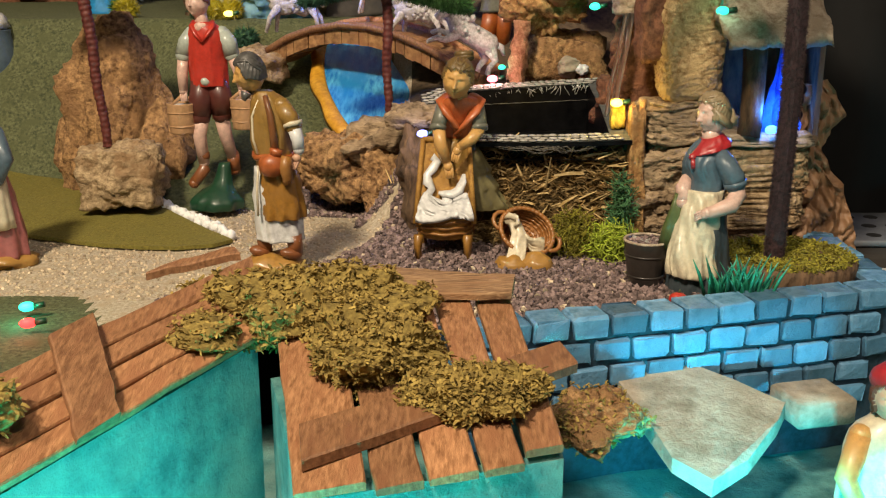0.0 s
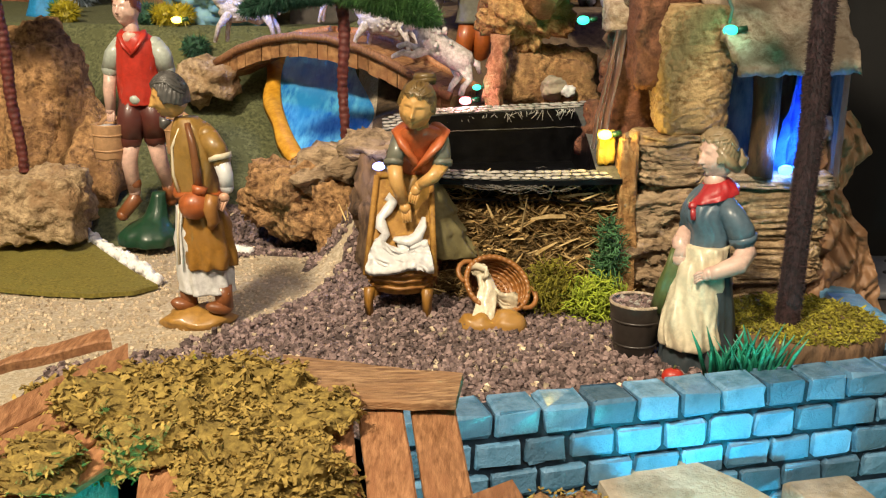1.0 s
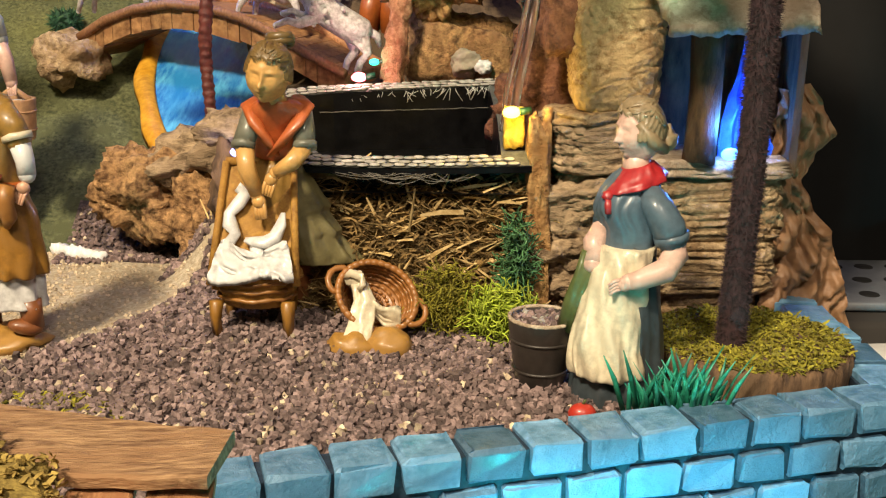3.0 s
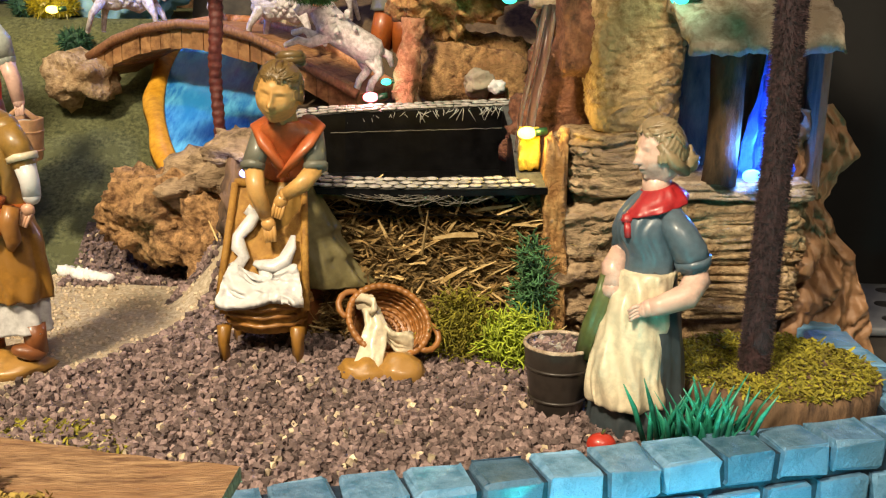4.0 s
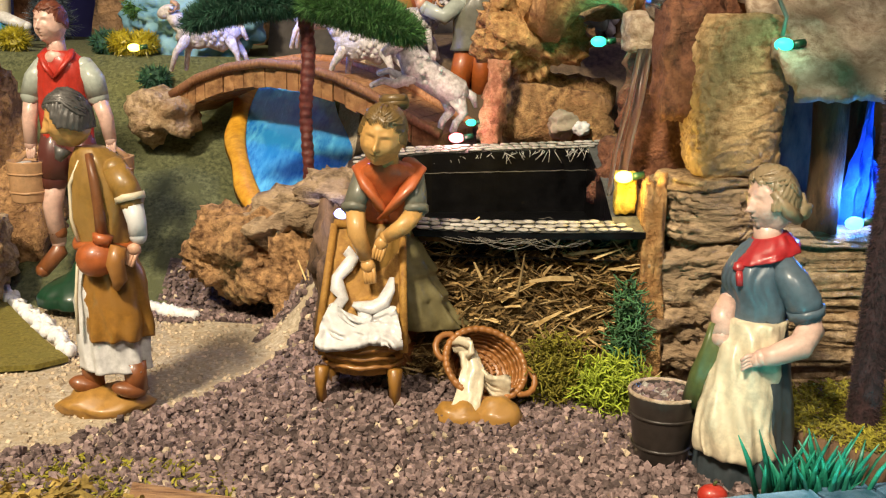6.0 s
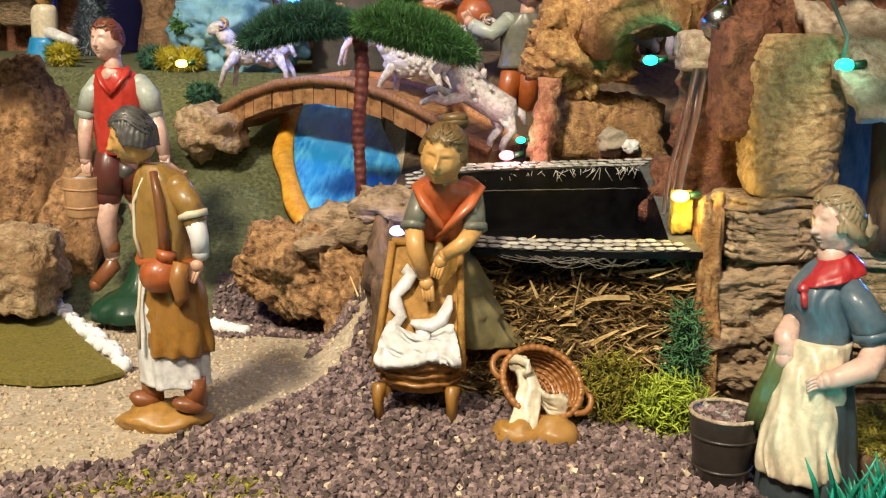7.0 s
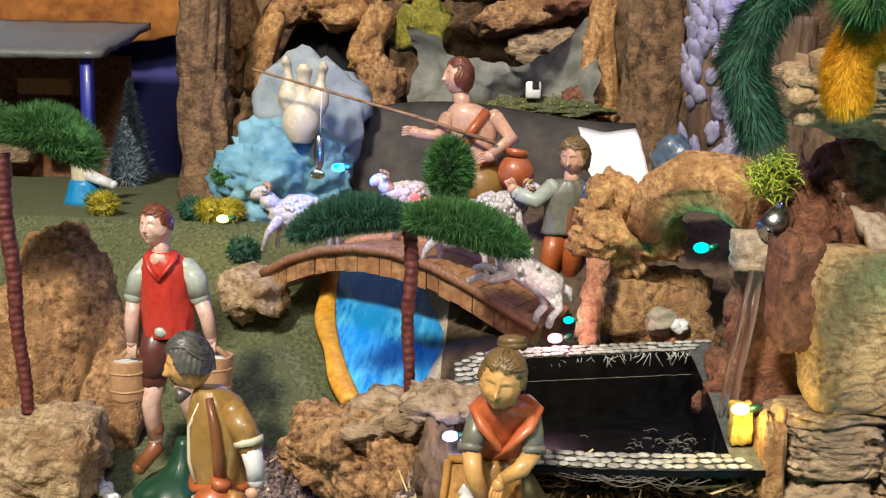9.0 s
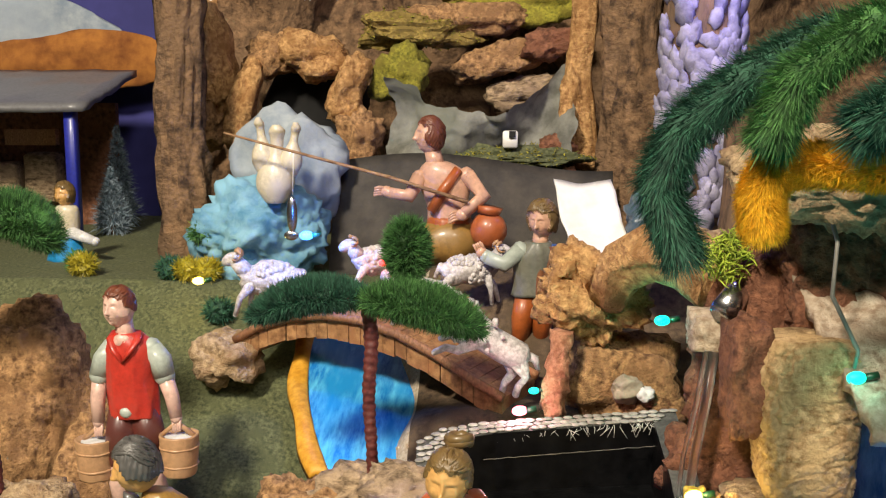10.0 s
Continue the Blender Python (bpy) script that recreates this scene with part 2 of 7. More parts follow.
# ---- modelling kit ----
class Sculpt:
    """Gathers simple shells into one mesh with several paints."""

    def __init__(self):
        self.v, self.f, self.m, self.names = [], [], [], []

    def slot(self, mat):
        if mat not in self.names:
            self.names.append(mat)
        return self.names.index(mat)

    def add(self, verts, faces, mat):
        k, s = len(self.v), self.slot(mat)
        self.v += [tuple(p) for p in verts]
        for f in faces:
            self.f.append([i + k for i in f])
            self.m.append(s)

    def rings(self, rings, mat, cap=True):
        n = len(rings[0])
        verts = [p for r in rings for p in r]
        faces = []
        for a in range(len(rings) - 1):
            for i in range(n):
                j = (i + 1) % n
                faces.append((a * n + i, a * n + j, (a + 1) * n + j, (a + 1) * n + i))
        if cap:
            faces.append(tuple(range(n))[::-1])
            faces.append(tuple((len(rings) - 1) * n + i for i in range(n)))
        self.add(verts, faces, mat)
        return self

    def loft(self, rows, mat, n=24, fold=0.0, k=7, cap=True, a0=0.0, spin=0.0):
        """Rows of x, y, z, rx, ry: upright body with pleats that fade upward."""
        if fold:
            n *= 2
        out = []
        fine = []
        for i in range(len(rows) - 1):
            p0, p1, p2, p3 = (rows[max(0, min(len(rows) - 1, i + d))] for d in (-1, 0, 1, 2))
            for q in range(4):
                t = q / 4
                fine.append(tuple(0.5 * (2 * b + (c - a) * t + (2 * a - 5 * b + 4 * c - d) * t * t + (3 * b - a - 3 * c + d) * t ** 3) for a, b, c, d in zip(p0, p1, p2, p3)))
        rows = fine + [rows[-1]]
        top = len(rows) - 1
        for i, (x, y, z, rx, ry) in enumerate(rows):
            amp = fold * (1 - i / max(top, 1))
            r = []
            for q in range(n):
                a = 2 * math.pi * q / n
                w = 1 + amp * math.cos(k * a + a0 + 0.8 * math.sin(2 * a)) + amp * 0.5 * math.cos((k + 4) * a + 1.3 + a0)
                px, py = rx * w * math.cos(a), ry * w * math.sin(a)
                c, s = math.cos(spin), math.sin(spin)
                cr = 1 - 0.05 * abs(noise.noise(Vector((math.cos(a) * 3.2 + x * 40, math.sin(a) * 3.2, z * 45)))) * (1 if fold else 0) * 1.6
                r.append((x + (c * px - s * py) * cr, y + (s * px + c * py) * cr, z))
            out.append(r)
        return self.rings(out, mat, cap)

    def tube(self, pts, radii, mat, n=10, flat=1.0, cap=True, twist=0.0, wob=0.0):
        pts = [Vector(p) for p in pts]
        if isinstance(radii, (int, float)):
            radii = [radii] * len(pts)
        up = Vector((0, 0, 1)) if abs((pts[-1] - pts[0]).normalized().z) < 0.9 else Vector((0, -1, 0))
        out = []
        for i, p in enumerate(pts):
            d = (pts[min(i + 1, len(pts) - 1)] - pts[max(i - 1, 0)]).normalized()
            s = d.cross(up).normalized()
            u = s.cross(d).normalized()
            r = []
            for q in range(n):
                a = 2 * math.pi * q / n + twist * i
                w = 1 + wob * math.cos(2 * (a - twist * i * 0) + twist * i * 2)
                r.append(p + (s * math.cos(a) + u * math.sin(a) * flat) * radii[i] * w)
            out.append(r)
        return self.rings(out, mat, cap)

    def ball(self, c, r, mat, rot=None, n=16, m=10, lump=0.0, seed=0.0):
        if isinstance(r, (int, float)):
            r = (r, r, r)
        R = Euler([radians(a) for a in rot]).to_matrix() if rot else Matrix.Identity(3)
        c = Vector(c)
        out = []
        for i in range(m + 1):
            t = math.pi * (0.03 + 0.94 * i / m)
            ring = []
            for q in range(n):
                a = 2 * math.pi * q / n
                d = Vector((math.sin(t) * math.cos(a), math.sin(t) * math.sin(a), -math.cos(t)))
                w = 1 + lump * noise.noise(d * 2.3 + Vector((seed, seed * 1.7, 3.1)))
                ring.append(c + R @ Vector((d.x * r[0] * w, d.y * r[1] * w, d.z * r[2] * w)))
            out.append(ring)
        return self.rings(out, mat)

    def limb(self, pts, radii, mat, n=10):
        self.tube(pts, radii, mat, n)
        for p, r in ((pts[0], radii[0]), (pts[-1], radii[-1])):
            self.ball(p, r * 0.99, mat, n=n, m=6)
        return self

    def box(self, c, s, mat, rot=None, jit=0.0, bev=0.0):
        R = Euler([radians(a) for a in rot]).to_matrix() if rot else Matrix.Identity(3)
        c = Vector(c)
        if bev:
            bx, by, bz = (max(v / 2 - bev, v * 0.1) for v in s)
            hx, hy, hz = (v / 2 for v in s)
            loops = [(bx, by, -hz), (hx, hy, -bz), (hx, hy, bz), (bx, by, hz)]
            out = []
            for (x, y, z) in loops:
                cx, cy = x - bev * 0.6, y - bev * 0.6
                ring = [(-cx, -y), (cx, -y), (x, -cy), (x, cy), (cx, y), (-cx, y), (-x, cy), (-x, -cy)]
                out.append([c + R @ Vector((px + random.uniform(-jit, jit), py + random.uniform(-jit, jit), z + random.uniform(-jit, jit))) for px, py in ring])
            return self.rings(out, mat)
        p = [c + R @ Vector((x * s[0] / 2 + random.uniform(-jit, jit), y * s[1] / 2 + random.uniform(-jit, jit), z * s[2] / 2 + random.uniform(-jit, jit))) for z in (-1, 1) for x, y in ((-1, -1), (1, -1), (1, 1), (-1, 1))]
        self.add(p, [(3, 2, 1, 0), (4, 5, 6, 7), (0, 1, 5, 4), (1, 2, 6, 5), (2, 3, 7, 6), (3, 0, 4, 7)], mat)
        return self

    def sheet(self, fn, nu, nv, mat, thick=0.0):
        """fn(u, v) gives a place; a grid with an underside when thick."""
        top = [Vector(fn(i / nu, j / nv)) for j in range(nv + 1) for i in range(nu + 1)]
        w = nu + 1
        faces = [(j * w + i, j * w + i + 1, (j + 1) * w + i + 1, (j + 1) * w + i) for j in range(nv) for i in range(nu)]
        if thick:
            k = len(top)
            edge = [i for i in range(nu)] + [nu + j * w for j in range(nv)] + [nv * w + nu - i for i in range(nu)] + [(nv - j) * w for j in range(nv)]
            low = [p - Vector((0, 0, thick)) for p in top]
            faces += [tuple(i + k for i in reversed(f)) for f in faces]
            faces += [(a, k + a, k + b, b) for a, b in zip(edge, edge[1:] + edge[:1])]
            top += low
        self.add(top, faces, mat)
        return self

    def slab(self, poly, z0, z1, mat, jit=0.0):
        """A flat piece with an outline of x, y and two heights (or functions of x, y)."""
        fz0, fz1 = (z if callable(z) else (lambda x, y, z=z: z) for z in (z0, z1))
        n = len(poly)
        vs = [(x, y, fz0(x, y)) for x, y in poly] + [(x, y, fz1(x, y) + random.uniform(-jit, jit)) for x, y in poly]
        self.add(vs, [tuple(range(n))[::-1], tuple(range(n, 2 * n))] + [(i, (i + 1) % n, n + (i + 1) % n, n + i) for i in range(n)], mat)
        return self

    def shake(self, amp, scale, seed=0.0, start=0):
        for i in range(start, len(self.v)):
            p = Vector(self.v[i])
            d = noise.noise_vector(p * scale + Vector((seed, seed * 2.1, -seed)))
            self.v[i] = tuple(p + d * amp)
        return self

    def make(self, name, parent=None, at=None, label="", category="", group="", kind="", smooth=True):
        me = bpy.data.meshes.new(name)
        me.from_pydata(self.v, [], self.f)
        for s in self.names:
            me.materials.append(MATS[s])
        me.polygons.foreach_set("material_index", self.m)
        me.polygons.foreach_set("use_smooth", [smooth] * len(self.f))
        bm = bmesh.new()
        bm.from_mesh(me)
        bmesh.ops.recalc_face_normals(bm, faces=bm.faces)
        bm.to_mesh(me)
        bm.free()
        ob = new(name, me)
        if at:
            ob.location = at
        if parent:
            ob.parent = parent
        return tagged(ob, label, category, group, kind)


def thing(name, at, label, category, group="", kind="", turn=0.0):
    ob = new(name)
    ob.location = at
    ob.rotation_euler = (0, 0, radians(turn))
    ob.empty_display_size = 0.01
    return tagged(ob, label, category, group, kind)


def rock_mesh(s, c, size, mat, seed=0.0, sub=4, strata=0.0, pits=0.25, lump=0.35, rot=None, box=0.0):
    """A lump of cork or stone: an icosphere pushed about at three scales."""
    bm = bmesh.new()
    bmesh.ops.create_icosphere(bm, subdivisions=sub, radius=1.0)
    R = Euler([radians(a) for a in rot]).to_matrix() if rot else Matrix.Identity(3)
    off = Vector((seed * 3.7, seed * 1.3, seed * 5.1))
    vs = []
    smin = min(size)
    for v in bm.verts:
        d = v.co.normalized()
        if box:
            k = max(abs(d.x), abs(d.y), abs(d.z))
            d = d.lerp(d / k, box)
        w = 1 + lump * noise.noise(d * 1.4 + off)
        p = Vector((d.x * size[0], d.y * size[1], d.z * size[2])) * w
        q = p / smin
        n2 = 0.5 + 0.55 * noise.noise(q * 1.3 + off) + 0.42 * (abs(noise.noise(Vector((q.x * 2.3, q.y * 2.3, q.z * 3.6)) + off)) - 0.25) * 2 + 0.22 * (abs(noise.noise(Vector((q.x * 5.5, q.y * 5.5, q.z * 9)) - off)) - 0.25) * 2 + 0.10 * noise.noise(q * 15 + off)
        far = noise.voronoi(Vector((q.x * 1.7, q.y * 1.7, q.z * 2.6)) + off + Vector((0.5 * noise.noise(q * 2.1), 0.5 * noise.noise(q * 2.1 + off), 0)))[0]
        n2 -= 0.34 * max(0.0, 1 - (far[1] - far[0]) / 0.16)
        n2 += 0.10 * (abs(noise.noise(q * 9 + off)) - 0.2)
        ridge = 0.0
        if strata:
            ridge = strata * (abs(math.sin(q.z * 5.5 + 2.2 * noise.noise(q * 1.1 + off))) ** 0.6 - 0.6)
        p += v.co.normalized() * smin * ((n2 - 0.5) * pits + ridge)
        vs.append(Vector(c) + R @ p)
    bm.verts.index_update()
    s.add(vs, [[v.index for v in f.verts] for f in bm.faces], mat)
    bm.free()
    return s


def rock(name, c, size, mat, label, category="cork rock", **kw):
    return rock_mesh(Sculpt(), (0, 0, 0), size, mat, **kw).make(name, at=c, label=label, category=category)


def strands(s, place, count, length, width, mat, rng, flat=0.5, lift=0.0, bend=0.3):
    """Loose flat stalks; place(rng) gives a point and a main direction or None."""
    for _ in range(count):
        p, d = place(rng)
        if d is None:
            a = rng.uniform(0, 2 * math.pi)
            d = Vector((math.cos(a), math.sin(a), rng.uniform(-flat, flat))).normalized()
        l = length * rng.uniform(0.4, 1.3)
        w = width * rng.uniform(0.5, 1.4)
        up = Vector((rng.uniform(-1, 1), rng.uniform(-1, 1), 1)).normalized()
        sd = d.cross(up).normalized() * w
        nn = sd.cross(d).normalized() * w * 0.4
        mid = p + d * l * 0.5 + Vector((rng.uniform(-1, 1), rng.uniform(-1, 1), rng.uniform(-0.3, 1))) * l * bend * 0.4
        end = p + d * l
        s.add([p - sd, p + sd, mid - sd + nn, mid + sd + nn, end - sd * 0.5, end + sd * 0.5, p - nn, mid - nn, end - nn],
              [(0, 1, 3, 2), (2, 3, 5, 4), (1, 0, 6), (0, 2, 7, 6), (3, 1, 6, 7), (2, 4, 8, 7), (5, 3, 7, 8), (4, 5, 8)], mat)
    return s


def brush(s, c, size, count, length, mat, rng, droop=0.0, width=0.00032, rot=None):
    """Bristles standing out of an ellipsoid, as on a wire-brush tree."""
    R = Euler([radians(a) for a in rot]).to_matrix() if rot else Matrix.Identity(3)
    for _ in range(count):
        z = rng.uniform(-1, 1)
        a = rng.uniform(0, 2 * math.pi)
        r = math.sqrt(1 - z * z)
        d = Vector((r * math.cos(a), r * math.sin(a), z))
        base = Vector(c) + R @ Vector((d.x * size[0], d.y * size[1], d.z * size[2] - droop * (d.x * d.x))) * rng.uniform(0.72, 1.0)
        nrm = (R @ Vector((d.x / size[0], d.y / size[1], d.z / size[2])).normalized() + Vector((rng.gauss(0, 0.28), rng.gauss(0, 0.28), rng.gauss(0, 0.28) + 0.12))).normalized()
        tip = base + nrm * length * rng.uniform(0.6, 1.25)
        sd = nrm.cross(Vector((rng.uniform(-1, 1), rng.uniform(-1, 1), rng.uniform(-1, 1)))).normalized() * width
        fw = nrm.cross(sd).normalized() * width
        s.add([base - sd, base + sd, base + fw, tip], [(0, 1, 3), (1, 2, 3), (2, 0, 3)], mat)
    return s


# ---- the ground and the walls ----
def step(t):
    t = max(0.0, min(1.0, t))
    return t * t * (3 - 2 * t)


def wall_y(x):
    return 0.579 + (x - 0.033) * 0.2817


def ground_z(x, y):
    hump = 0.010 * math.exp(-((x - 0.004) / 0.045) ** 2 - ((y - 0.775) / 0.05) ** 2)
    y0 = 0.915 + 0.13 * step((-0.25 - x) / 0.07)
    left = 0.152 * max(0.0, min(1.0, (y - y0) / (1.15 - y0)))
    right = 0.055 * step((y - 0.80) / 0.06) + 0.05 * step((y - 0.9) / 0.06) + 0.07 * step((y - 0.98) / 0.12)
    w = step((x + 0.075) / 0.05)
    z = hump + left * (1 - w) + right * w
    z -= 0.022 * math.exp(-((x + 0.07) / 0.05) ** 2 - ((y - 1.0) / 0.07) ** 2)
    return z + 0.0015 * noise.noise(Vector((x * 25, y * 25, 0)))


SAND_EDGE = ((-0.20, 0.655), (-0.1375, 0.684), (-0.089, 0.7435), (-0.0707, 0.769), (-0.0576, 0.80), (-0.0393, 0.836), (-0.034, 0.90))


def in_gravel(x, y):
    j = 0.006 * noise.noise(Vector((x * 60, y * 60, 4))) + 0.003 * noise.noise(Vector((x * 220, y * 220, 1)))
    if y < 0.80 and x > -0.02:
        return True
    if x > -0.036 + j or (x > -0.072 + j and y > 0.842 + j):
        return y < 0.90
    edge = SAND_EDGE[0][1]
    for (xa, ya), (xb, yb) in zip(SAND_EDGE, SAND_EDGE[1:]):
        if xa <= x < xb:
            edge = ya + (yb - ya) * (x - xa) / (xb - xa)
    if y < edge + j * 1.5 and x > -0.19 + j * 2:
        return y > 0.615 or x > -0.06
    return -0.150 + j < x < -0.035 and 0.888 + j + 0.10 * (x + 0.09) < y < 0.955 + j


def front_y(x):
    if x > 0.02:
        return wall_y(x) + 0.016
    return 0.43 + 0.15 * step((x + 0.24) / 0.08)


def ground_kind(x, y):
    if in_gravel(x, y):
        return "gravel_bed"
    if x < 0.02 and y < 0.70:
        return "felt_green" if y < 0.665 - 0.10 * step((x + 0.25) / 0.07) * step((-0.10 - x) / 0.05) + 0.012 * noise.noise(Vector((x * 20, y * 20, 9))) else "sand"
    y0 = 0.905 + 0.13 * step((-0.25 - x) / 0.07)
    if x < -0.05 and y > y0:
        return "felt_green"
    if x > -0.03 or y > 1.1:
        return "earth"
    return "sand"


g = Sculpt()
NX, NY = 170, 210


def ground_at(u, v):
    x = -0.80 + 1.10 * u
    y0 = front_y(x)
    y = y0 + (1.75 - y0) * v ** 1.6
    return (x, y, ground_z(x, y))


pts = [ground_at(i / NX, j / NY) for j in range(NY + 1) for i in range(NX + 1)]
for s in ("sand", "gravel_bed", "felt_green", "earth"):
    g.slot(s)
g.v = pts
for j in range(NY):
    for i in range(NX):
        f = [j * (NX + 1) + i, j * (NX + 1) + i + 1, (j + 1) * (NX + 1) + i + 1, (j + 1) * (NX + 1) + i]
        cx = sum(pts[k][0] for k in f) / 4
        cy = sum(pts[k][1] for k in f) / 4
        g.f.append(f)
        g.m.append(g.names.index(ground_kind(cx, cy)))
g.make("ground", label="landscape base with sand, gravel and green felt paper", category="ground", kind="structure")

low = Sculpt()
low.sheet(lambda u, v: (-0.5 + 1.0 * u, 0.12 + 0.56 * v, -0.10 + 0.006 * noise.noise(Vector((u * 9, v * 9, 2)))), 60, 40, "hut_cyan_lit", 0.02)
low.make("lower_ground", label="sunken floor in front of the brick wall, cyan light put into its colour", category="ground", kind="structure")

room = Sculpt()
room.box((0, 0.55, -0.88), (2.8, 3.2, 0.1), "room_wall")
room.make("floor", label="dark floor of the room", category="floor", kind="structure")
room = Sculpt()
room.box((0, 0.55, 2.05), (2.8, 3.2, 0.1), "white_board")
room.make("ceiling", label="pale ceiling of the room", category="ceiling", kind="structure")
for nm, c, sz in (("wall_north", (0, 2.1, 0.585), (2.8, 0.1, 2.83)), ("wall_south", (0, -1.0, 0.585), (2.8, 0.1, 2.83)), ("wall_east", (1.35, 0.55, 0.585), (0.1, 3.0, 2.83)), ("wall_west", (-1.35, 0.55, 0.585), (0.1, 3.0, 2.83))):
    Sculpt().box(c, sz, "room_wall").make(nm, label="dim wall of the room", category="wall", kind="structure", smooth=False)
Sculpt().box((0.0, 0.95, -0.16), (1.9, 1.75, 0.06), "room_wall").make("table_top", label="dark table under the landscape", category="table", smooth=False)
# added sheet: the unlit room beyond is put into its near-black colour
cl = Sculpt()
cl.sheet(lambda u, v: (0.33 + 0.9 * u, 1.0 + 0.012 * math.sin(u * 50) + 0.25 * u, -0.13 + 1.3 * v), 60, 4, "dark_room_black")
cl.make("backdrop", label="added near-black sheet standing for the dark room behind the landscape", category="backdrop", kind="structure")
sk = Sculpt()
sk.sheet(lambda u, v: (-1.2 + 1.75 * u, 1.72 - 0.1 * math.sin(u * 3.14), -0.05 + 0.9 * v), 20, 4, "sky_violet")
sk.make("backdrop_sky", label="violet-blue paper sky behind the hills", category="backdrop", kind="structure")

# ---- sheets that lie on the ground ----
mat_edge = [(-0.166, 0.797), (-0.178, 0.782), (-0.205, 0.775), (-0.235, 0.780), (-0.27, 0.787), (-0.33, 0.81), (-0.42, 0.83), (-0.55, 0.86), (-0.55, 1.06), (-0.42, 1.04), (-0.30, 0.985), (-0.262, 0.925), (-0.225, 0.872), (-0.19, 0.825)]
Sculpt().slab(mat_edge, lambda x, y: ground_z(x, y) + 0.0015, lambda x, y: ground_z(x, y) + 0.0045, "mat_olive").make("grass_mat", label="olive green flocked paper mat lying on the sand", category="grass mat", smooth=False)

rng = random.Random(5)
sn = Sculpt()
for i in range(46):
    t = i / 45
    x, y = -0.262 + 0.096 * t, 0.930 - 0.124 * t
    sn.ball((x + rng.uniform(-0.003, 0.003), y + rng.uniform(-0.003, 0.003), ground_z(x, y) + 0.004), (rng.uniform(0.003, 0.005), rng.uniform(0.003, 0.005), rng.uniform(0.003, 0.005)), "snow_foam", n=8, m=5, lump=0.5, seed=i)
sn.make("snow_strip", label="bead of white foam snow along the mat", category="snow strip", kind="stuff")
sn = Sculpt()
for i in range(12):
    t = i / 11
    x, y = -0.155 + 0.034 * t, 0.905 - 0.016 * t
    sn.ball((x, y, ground_z(x, y) + 0.003), 0.0042, "snow_foam", n=8, m=5, lump=0.6, seed=i + 70)
sn.make("snow_strip", label="short bead of white foam snow", category="snow strip", kind="stuff")

# gravel and sand grains
rng = random.Random(11)
gr = Sculpt()
n = 0
while n < 12500:
    x, y = rng.uniform(-0.19, 0.287), rng.uniform(0.57, 0.95)
    if not in_gravel(x, y) or (x > 0.02 and y < wall_y(x) + 0.017) or (y > 0.80 and x > -0.03) or y < front_y(x):
        continue
    r = rng.uniform(0.0009, 0.0016)
    gr.box((x, y, ground_z(x, y) + r * rng.uniform(0.4, 1.5)), (2 * r, 2 * r * rng.uniform(0.7, 1), 2 * r * rng.uniform(0.6, 0.9)), "sand_grain" if rng.random() < 0.04 else "gravel", rot=(rng.uniform(0, 90), rng.uniform(0, 90), rng.uniform(0, 360)), jit=r * 0.35)
    n += 1
gr.make("gravel", label="purple-brown crushed gravel", category="gravel", kind="stuff", smooth=False)
sg = Sculpt()
n = 0
while n < 5200:
    x, y = rng.uniform(-0.40, 0.0), rng.uniform(0.66, 0.95)
    if ground_kind(x, y) != "sand":
        continue
    r = rng.uniform(0.0004, 0.0009)
    sg.box((x, y, ground_z(x, y) + r * 0.6), (2 * r, 2 * r, 1.5 * r), "sand_grain", rot=(rng.uniform(0, 90), rng.uniform(0, 90), 0), jit=r * 0.3)
    n += 1
sg.make("sand", label="coarse beige sand grains", category="sand", kind="stuff", smooth=False)

# ---- the blue brick wall ----
wall = thing("brick_wall", (0, 0, 0), "low wall of blue-grey painted bricks round the yard", "wall", kind="structure")
WD = Vector((1, 0.2817, 0)).normalized()
WA = math.degrees(math.atan2(WD.y, WD.x))
core = Sculpt()
w0, w1 = Vector((0.005, wall_y(0.005), 0)), Vector((0.285, 0.650, 0))
mid = (w0 + w1) / 2 + Vector((-WD.y, WD.x, 0)) * 0.010
core.box((mid.x, mid.y, -0.045), ((w1 - w0).length + 0.012, 0.0165, 0.108), "mortar_blue", rot=(0, 0, WA))
core.box((0.291, 0.728, -0.045), (0.0165, 0.145, 0.108), "mortar_blue", rot=(0, 0, -1.5))
core.make("mortar", parent=wall, smooth=False)
rng = random.Random(3)
for row in range(5):
    z = 0.0045 - row * 0.0165
    x = 0.0 - 0.012 * (row % 2)
    while x < (w1 - w0).length - 0.004:
        l = rng.uniform(0.0235, 0.027)
        l = min(l, (w1 - w0).length + 0.012 - x)
        if l < 0.008:
            break
        c = w0 + WD * (x + l / 2) + Vector((-WD.y, WD.x, 0)) * 0.009
        h = 0.0148
        b = Sculpt().box((0, 0, 0), (l - 0.0032, 0.0215, h - 0.0018), "brick_blue", jit=0.0011, bev=0.0011)
        b.make("brick", parent=wall, at=(c.x, c.y, z + 0.001), smooth=False).rotation_euler = (0, 0, radians(WA))
        x += l
for row in range(3):
    z = 0.0045 - row * 0.0165
    y = 0.672 + 0.008 * (row % 2)
    while y < 0.80:
        l = rng.uniform(0.026, 0.031)
        b = Sculpt().box((0, 0, 0), (0.0225, l - 0.0034, 0.0136), "brick_blue", jit=0.0008, bev=0.0007)
        b.make("brick", parent=wall, at=(0.2935 - (y - 0.672) * 0.03, y + l / 2 - 0.008, z + 0.001), smooth=False)
        y += l

# ---- foreground hut roofs ----


def quad(p, u, v):
    a, b, c, d = (Vector(q) for q in p)
    return a.lerp(b, u).lerp(d.lerp(c, u), v)


